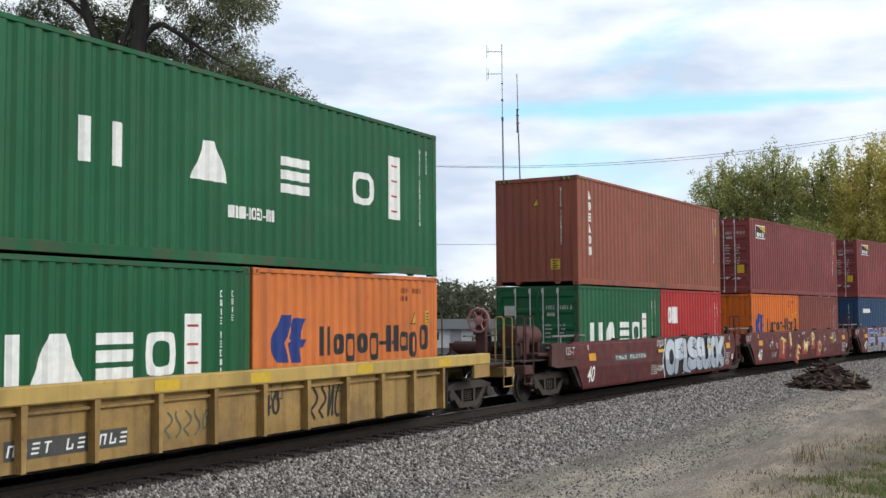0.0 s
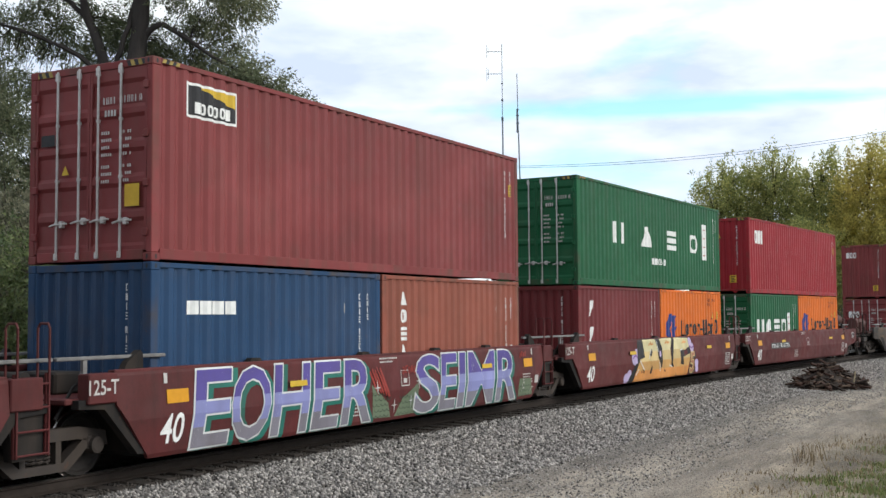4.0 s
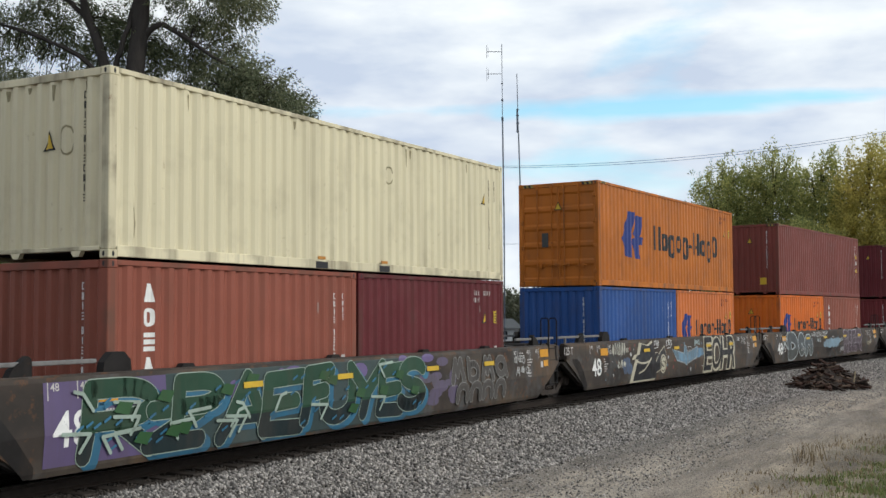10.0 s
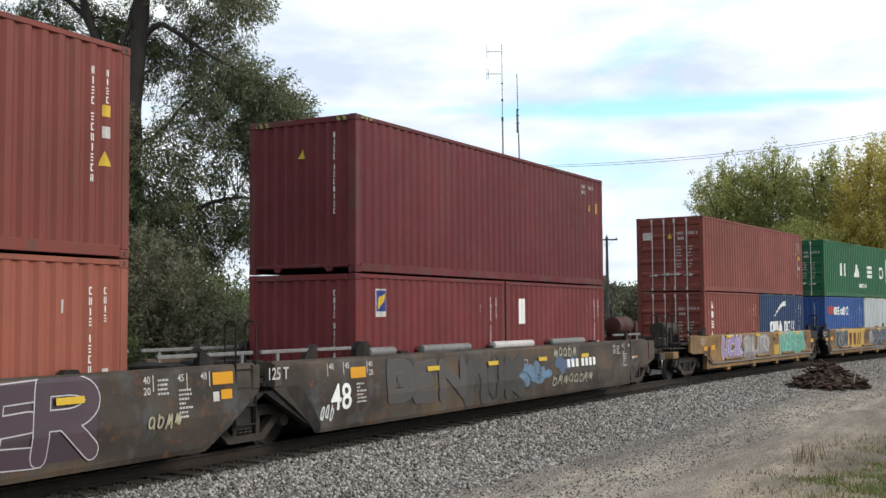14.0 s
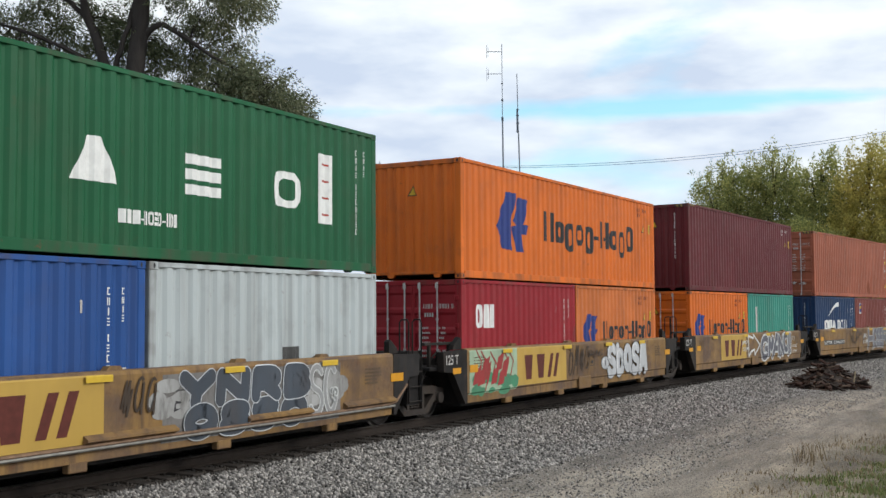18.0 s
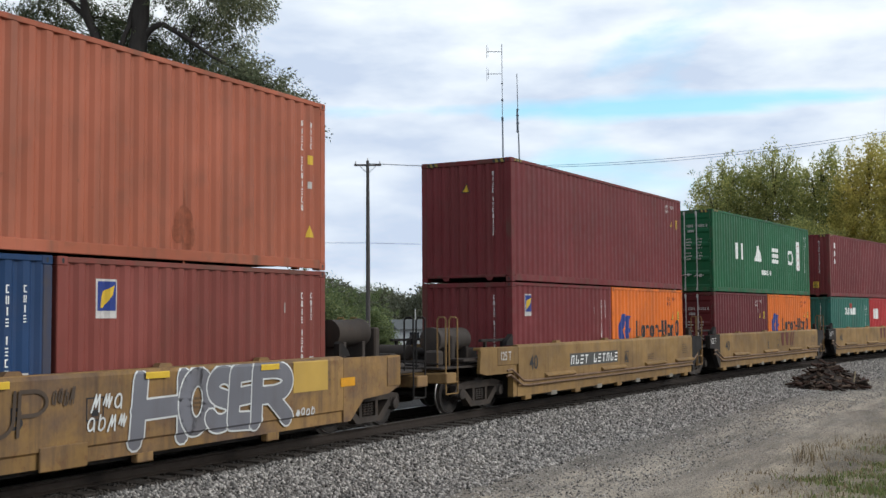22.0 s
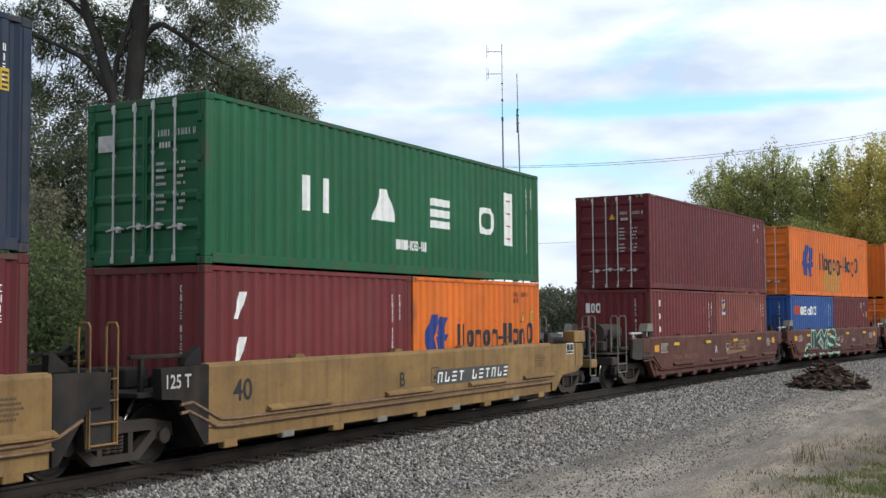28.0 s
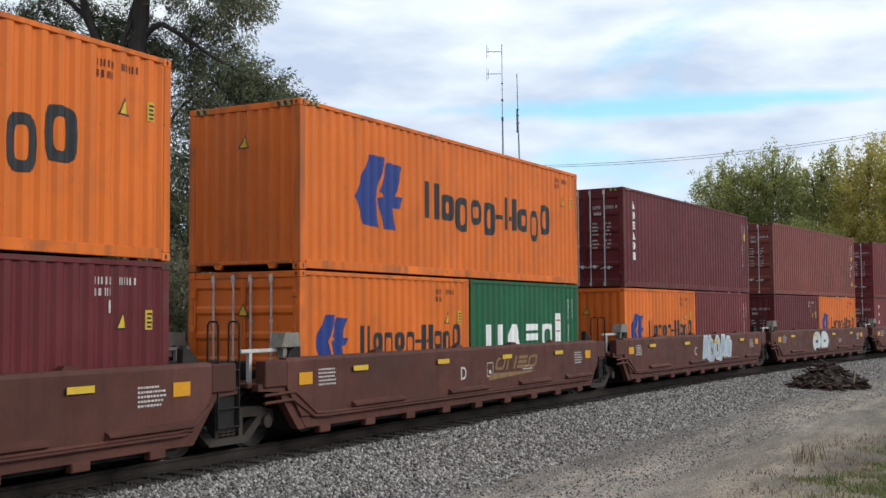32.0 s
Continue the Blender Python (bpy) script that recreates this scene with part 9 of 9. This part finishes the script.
old_lobes = [(3.0, 7.9, 0, 1.7, 1.7, 1.5), (2.4, 11.6, 0.3, 1.7, 1.2, 1.5), (0.2, 14.0, 0, 3.9, 2.2, 2.8), (-2.7, 11.1, 1.5, 2.2, 1.1, 1.0), (-1.7, 8.7, 0.8, 1.5, 1.2, 1.1), (-3.7, 8.4, 0, 1.6, 1.5, 1.5), (0.4, 6.6, -0.6, 2.2, 1.7, 1.2), (-2.4, 6.0, 0.5, 2.7, 2.0, 1.8), (1.5, 5.0, 0.3, 1.6, 1.7, 1.4), (-0.6, 4.2, -0.6, 2.6, 1.7, 1.3), (4.0, 7.4, 0.2, 1.2, 1.1, 1.2), (3.4, 5.2, 0.4, 0.9, 0.9, 0.9), (3.6, 8.55, -0.2, 1.2, 0.95, 1.0), (4.2, 8.0, -0.2, 0.95, 0.8, 0.9), (3.3, 9.15, -0.1, 0.9, 0.55, 0.8), (3.8, 8.3, 0.5, 1.1, 0.9, 0.8), (1.6, 9.9, 0.8, 1.7, 1.4, 1.0), (-0.4, 10.4, 0.9, 1.3, 1.3, 1.0)]
crown_tree("large old tree with drooping olive-green foliage and forked grey limbs", (23.86, 21.6, -0.5), [(0, -0.3, 0), (-0.05, 3.0, 0), (0.05, 6.0, 0), (0.12, 9.0, 0), (0.35, 12.0, 0), (0.6, 15.5, 0)], (0.42, 0.17), old_limbs, old_lobes, LEAF_OLIVE, BARK_GREY, 31, 5700, 60, 0.135, 0.30, -0.35, 0.55, 0.66, auto=False, twig_share=0.4, loose=0.13)
crown_tree("tall tree with thin olive-green foliage beside the old tree", (20.3, 25.5, -0.5), [(0, -0.3, 0), (-0.1, 4.0, 0), (-0.4, 8.0, 0), (-0.6, 13.0, 0)], (0.30, 0.08), [], [(-1.0, 11.5, 0, 3.0, 2.5, 2.5), (-1.5, 8.0, 0, 3.4, 2.4, 2.5), (1.5, 7.0, 0, 2.4, 2.0, 2.0), (0.0, 4.5, 0, 3.2, 2.0, 2.2)], LEAF_OLIVE, BARK_GREY, 32, 1500, 50, 0.15, 0.28, -0.3, 0.6, 0.5)
for i, (bx, by, hh, sd, lm) in enumerate(((26.0, 23.0, 6.8, 41, LEAF_GREEN), (22.5, 20.0, 5.0, 42, LEAF_DUN), (20.0, 22.0, 6.3, 43, LEAF_DUN), (28.5, 25.5, 6.5, 44, LEAF_GREEN), (18.6, 19.8, 4.6, 45, LEAF_GREEN), (25.0, 28.0, 8.0, 46, LEAF_OLIVE), (31.5, 28.0, 5.0, 47, LEAF_GREEN), (30.0, 33.0, 7.6, 48, LEAF_OLIVE), (23.5, 18.9, 3.6, 49, LEAF_OLIVE))):
    w = hh * 0.34
    crown_tree("dense understorey tree with brownish grey-green leaves" if lm is LEAF_DUN else "dense green understorey tree", (bx, by, -0.5), [(0, -0.2, 0), (0.05, hh * 0.4, 0), (0, hh * 0.8, 0)], (0.12, 0.04), [], [(0, hh * 0.66, 0, w, hh * 0.34, w), (-0.6 * w, hh * 0.38, 0, w, hh * 0.30, w), (0.7 * w, hh * 0.36, 0, w, hh * 0.28, w)], lm, BARK_DARK, sd, 760, 44, 0.15, 0.34, -0.1, 0.5, 0.3, twig_share=0.25, loose=0.14)

# maples down the line
MAPLES = ((94.6, 21.2, 15.7, 51, LEAF_MAPLE, 2.7), (96.4, 17.5, 16.8, 52, LEAF_MAPLE, 2.6), (95.1, 13.3, 16.0, 53, LEAF_MAPLE, 2.5), (93.5, 9.6, 16.4, 54, LEAF_GOLD, 2.8), (92.8, 6.1, 16.2, 57, LEAF_GOLD, 3.2), (88.9, 14.1, 9.4, 56, LEAF_MAPLE, 2.4))
for i, (bx, by, hh, sd, lm, w) in enumerate(MAPLES):
    crown_tree("broad maple turning from green to yellow" if lm is LEAF_MAPLE else "broad maple in golden autumn leaf", (bx, by, -0.5), [(0, -0.3, 0), (0.1, hh * 0.3, 0), (-0.1, hh * 0.6, 0), (0, hh * 0.9, 0)], (0.34, 0.06), [], [(0, hh * 0.60, 0, w, hh * 0.28, w), (0.25 * w, hh * 0.84, 0, w * 0.5, hh * 0.15, w * 0.5), (-0.5 * w, hh * 0.76, 0, w * 0.45, hh * 0.17, w * 0.5), (-0.75 * w, hh * 0.46, 0, w * 0.65, hh * 0.18, w * 0.65), (0.75 * w, hh * 0.48, 0, w * 0.65, hh * 0.20, w * 0.65), (0.75 * w, hh * 0.72, 0, w * 0.4, hh * 0.17, w * 0.5), (0, hh * 0.30, 0, w * 0.7, hh * 0.12, w * 0.7)], lm, BARK_DARK, sd, 1260, 46, 0.26, 0.45, 1.0, 1.7, 0.88, twig_share=0.5, loose=0.20)


# ---- far distance ----
def far_wood():
    """Belt of small crowns far off, with a soft rolling top and thin bare twigs over it."""
    rng = random.Random(77)
    pts, twigs = [], []
    for i in range(620):
        b = rng.uniform(40, 90)
        d = rng.uniform(175, 225)
        h = 6.6 + 0.9 * math.sin(b * 0.9) + 0.7 * math.sin(b * 2.3 + 1.0) + rng.uniform(-0.9, 0.4)
        x, y = d * math.sin(radians(b)), d * math.cos(radians(b))
        for k in range(15):
            f = rng.random() ** 0.8
            r = 2.6 * math.sqrt(max(0.05, 1 - (2 * f - 1) ** 2)) if f > 0.5 else 2.6
            a = rng.uniform(0, 2 * math.pi)
            pts.append((x + r * rng.random() * math.cos(a), y + r * rng.random() * math.sin(a), h * f))
        if rng.random() < 0.12:
            twigs.append((x, y, h + rng.uniform(0.2, 0.8)))
    v, f = leaves(pts, 0.5, 22, 0.46, 78, 0.8)
    me = bpy.data.meshes.new("far_wood")
    fill_mesh(me, v, f)
    me.materials.append(LEAF_FAR)
    tagged(new("far_wood", me), "low hazy belt of trees far beyond the line", "woods", kind="stuff")
    v, f = leaves(twigs, 0.6, 50, 0.6, 79, 0.07)
    me = bpy.data.meshes.new("far_twigs")
    fill_mesh(me, v, f)
    me.materials.append(BARK_GREY)
    tagged(new("far_twigs", me), "thin bare twigs above the far woods", "woods", kind="stuff")


far_wood()
for i, (bx, by, hh, sd) in enumerate(((40.0, 26.6, 4.7, 61), (42.6, 27.2, 4.2, 62), (95.0, 55.7, 6.2, 63), (63.0, 36.6, 3.2, 64), (38.0, 29.0, 4.4, 65))):
    crown_tree("rounded green bush beyond the line", (bx, by, -0.5), [(0, -0.2, 0), (0.05, hh * 0.4, 0), (0, hh * 0.75, 0)], (0.08, 0.03), [], [(0, hh * 0.6, 0, hh * 0.36, hh * 0.38, hh * 0.36), (-0.25 * hh, hh * 0.35, 0, hh * 0.3, hh * 0.3, hh * 0.3), (0.25 * hh, hh * 0.33, 0, hh * 0.3, hh * 0.28, hh * 0.3)], LEAF_GREEN, BARK_DARK, sd, 420, 40, 0.17, 0.4, 0.2, 0.45, 0.3, category="bush")

POLE_WOOD = plain("weathered_pole_wood", (0.075, 0.068, 0.065), 0.9, var=0.35)
WIRE = plain("cable", (0.045, 0.045, 0.05), 0.6)
MAST = plain("dull_mast_steel", (0.10, 0.115, 0.14), 0.5, 0.6)


def utility_pole(x, y, top, yaw):
    pole = tagged(new("utility_pole"), "brown wooden utility pole with a crossarm", "utility pole", "utility poles")
    pole.matrix_basis = Matrix.Translation((x, y, -0.5)) @ Matrix.Rotation(yaw, 4, "Z")
    h = top + 0.5
    part("shaft", Shape().tube([(0, 0, -0.4), (0.02, 0, h * 0.5), (0, 0, h)], 0, 12, [0.16, 0.135, 0.10]), POLE_WOOD, pole, smooth=True)
    part("crossarm", Shape().box(-0.06, 0.06, -0.85, 0.85, h - 0.32, h - 0.20, 0.012), POLE_WOOD, pole)
    for u in (-0.75, 0.0, 0.75):
        part("insulator", lambda: Shape().turned([(0.0, 0.03), (0.05, 0.05), (0.1, 0.03), (0.15, 0.04), (0.18, 0.02)], "z", 10), DULL_WHITE, pole, key="insul", at=Matrix.Translation((0, u, h - 0.20 if u else h)), smooth=True)
    for s in (-1, 1):
        part("brace", lambda: Shape().tube([(0.07, s * 0.5, h - 0.3), (0.1, 0, h - 0.8)], 0.02, 6), BAR_STEEL, pole, key=("brace", s, round(h, 1)))
    return pole


utility_pole(60.4, 35.4, 11.75, 0.5)
utility_pole(85.4, 28.3, 8.3, 0.3)
utility_pole(70.3, -3.0, 14.0, 0.2)
utility_pole(40.0, 47.0, 7.2, 0.9)


def wire(name, a, b, sag, label):
    pts = []
    a, b = Vector(a), Vector(b)
    for i in range(25):
        f = i / 24
        p = a.lerp(b, f)
        p.z -= 4 * sag * f * (1 - f)
        pts.append(p)
    sh = Shape().tube(pts, 0.012, 5)
    ob = tagged(new(name, sh.mesh(name, WIRE)), label, "overhead wire", "overhead wires")
    return ob


wire("overhead_wire", (60.4, 35.4, 11.60), (70.0, -3.0, 13.9), 1.45, "thin dark overhead power wire")
wire("overhead_wire", (60.4, 34.6, 11.5), (70.2, -3.0, 13.85), 1.5, "thin dark overhead power wire")
wire("overhead_wire", (40.0, 47.0, 6.9), (60.4, 35.4, 6.65), 0.25, "thin dark telephone wire")
wire("overhead_wire", (60.4, 35.4, 6.65), (85.4, 28.3, 8.0), 0.2, "thin dark telephone wire")


def masts():
    m = tagged(new("antenna_mast"), "tall thin steel mast with two side dipoles", "antenna mast", "antenna masts")
    m.location = (77.95, 33.9, -0.5)
    h = 23.2
    part("shaft", Shape().tube([(0.25, 0.1, 0), (0.12, 0, 10), (0, 0, 17.5)], 0.055, 10), MAST, m, smooth=True)
    part("upper_shaft", Shape().tube([(0, 0, 17.5), (0, 0, h)], 0.028, 8), MAST, m, smooth=True)
    part("clamp", Shape().box(-0.07, 0.07, -0.07, 0.07, 17.3, 17.6, 0.02).box(-0.07, 0.07, -0.07, 0.07, 18.8, 18.95, 0.02).box(-0.07, 0.07, -0.07, 0.07, 20.1, 20.2, 0.02), MAST, m)
    side = Vector((-math.cos(YAW), math.sin(YAW), 0))
    for z in (22.6, 20.9):
        arm = side * 1.15
        d = part("dipole_arm", Shape().tube([(0, 0, z), (arm.x, arm.y, z)], 0.022, 6), MAST, m)
        part("dipole", Shape().tube([(arm.x, arm.y, z - 0.5), (arm.x, arm.y, z + 0.5)], 0.016, 6), MAST, d)
        part("dipole", Shape().tube([(arm.x * 0.9, arm.y * 0.9, z - 0.36), (arm.x * 0.9, arm.y * 0.9, z + 0.36)], 0.014, 6), MAST, d)
    m2 = tagged(new("antenna_mast"), "tall thin steel mast with a stacked whip antenna", "antenna mast", "antenna masts")
    m2.location = (78.5, 32.85, -0.5)
    part("shaft", Shape().tube([(0.42, -0.2, 0), (0.25, -0.1, 8), (0.05, 0, 16.3)], 0.05, 10), MAST, m2, smooth=True)
    part("whip", Shape().tube([(0.05, 0, 16.0), (-0.05, 0, 18.2), (-0.12, 0.02, 20.9)], 0.032, 8), MAST, m2, smooth=True)
    part("folded_dipole", Shape().box(-0.02, 0.10, 0.06, 0.14, 16.4, 18.2, 0.02), MAST, m2)
    for z in (16.5, 17.1, 17.7, 18.15):
        part("bracket", lambda: Shape().box(-0.06, 0.14, -0.04, 0.15, z, z + 0.06, 0.01), MAST, m2, key=("mbr", z))


masts()


def shed():
    """Low pale building behind the line, seen in the gaps."""
    b = tagged(new("shed"), "low white building with a grey roof beyond the line", "building")
    b.matrix_basis = Matrix.Translation((86.2, 42.3, -0.55)) @ Matrix.Rotation(-0.9, 4, "Z")
    wall = plain("white_siding", (0.50, 0.51, 0.51), 0.8)
    roof = plain("grey_roofing", (0.085, 0.09, 0.09), 0.85)
    part("wall", Shape().box(-5, 5, -3, 3, 0, 1.65, 0.02), wall, b)
    part("roof", Shape().prism([(-3.4, 1.62), (3.4, 1.62), (0.1, 2.42), (-0.1, 2.42)], -5.3, 5.3, "x"), roof, b)
    part("vent_pipe", Shape().tube([(-3.2, -0.2, 2.2), (-3.2, -0.2, 3.3)], 0.05, 8), DULL_WHITE, b, smooth=True)
    for x in (-3.8, -2.2, 1.5, 3.6):
        w = part("window", Shape().box(x - 0.4, x + 0.4, -3.06, -3.0, 0.7, 1.4, 0.01), plain("dark_window_pane", (0.03, 0.035, 0.04), 0.15), b)
        part("window_frame", Shape().box(x - 0.46, x + 0.46, -3.05, -3.0, 1.4, 1.47).box(x - 0.46, x + 0.46, -3.05, -3.0, 0.63, 0.7), WHITE, w)
    part("door", Shape().box(-0.8, 0.1, -3.05, -3.0, 0.0, 1.55, 0.01), plain("grey_door_paint", (0.25, 0.26, 0.28), 0.6), b)


def crossing_signal():
    """Level-crossing mast with a white crossbuck, beyond the line."""
    g = tagged(new("crossing_signal"), "white level-crossing mast with a crossbuck and two lamps", "crossing sign")
    g.matrix_basis = Matrix.Translation((77.1, 39.2, -0.5)) @ Matrix.Rotation(radians(-118), 4, "Z")
    part("mast", Shape().tube([(0, 0, 0), (0, 0, 4.95)], 0.06, 10), DULL_WHITE, g, smooth=True)
    part("base", Shape().turned([(0.0, 0.20), (0.12, 0.20), (0.2, 0.08)], "z", 12), MAST, g)
    for k, tilt in enumerate((0.95, -0.95)):
        c, n = math.cos(tilt), math.sin(tilt)
        q = [(u * c - w * n, u * n + w * c) for u, w in ((-0.55, -0.11), (0.55, -0.11), (0.55, 0.11), (-0.55, 0.11))]
        part("crossbuck_blade", Shape().prism([(-0.40 + 0.9 * u, 3.88 + w) for u, w in q], -0.10 - 0.03 * k, -0.08 - 0.03 * k), WHITE, g)
    part("lamp_arm", Shape().tube([(-0.62, 0, 4.15), (0.3, 0, 4.15)], 0.03, 8), DULL_WHITE, g)
    for u in (-0.5, 0.35):
        hood = part("lamp_hood", Shape().turned([(-0.18, 0.06), (-0.10, 0.14), (0.05, 0.16)], "y", 14, at=(u, 0, 2.85)), SOOT, g, smooth=True)
        part("lamp_lens", Shape().turned([(-0.20, 0.02), (-0.19, 0.10)], "y", 12, at=(u, -0.02, 2.85)), BRAKE_RED, hood)
    part("lower_arm", Shape().tube([(-0.5, 0, 2.85), (0.35, 0, 2.85)], 0.03, 8), DULL_WHITE, g)


crossing_signal()
shed()


# ---- movement ----
def motions():
    times = [float(t) for t in range(33)]
    for ob, s0, half, local in MOVERS:
        walk(ob, [(t, car_pose(s0 - travelled(t), half) @ local) for t in times])
    # every wheelset turns alike: two leading actions serve all axles
    lead = {}
    for w, k in WHEELS:
        if k not in lead:
            walk(w, [(i / FPS, Matrix.Translation((k, 0, 0.42)) @ Matrix.Rotation(-travelled(i / FPS) / 0.42, 4, "Y")) for i in range(frame(32.0))])
            lead[k] = w.animation_data
        else:
            w.rotation_mode = "QUATERNION"
            w.animation_data_create()
            w.animation_data.action = lead[k].action
            w.animation_data.action_slot = lead[k].action_slot


motions()
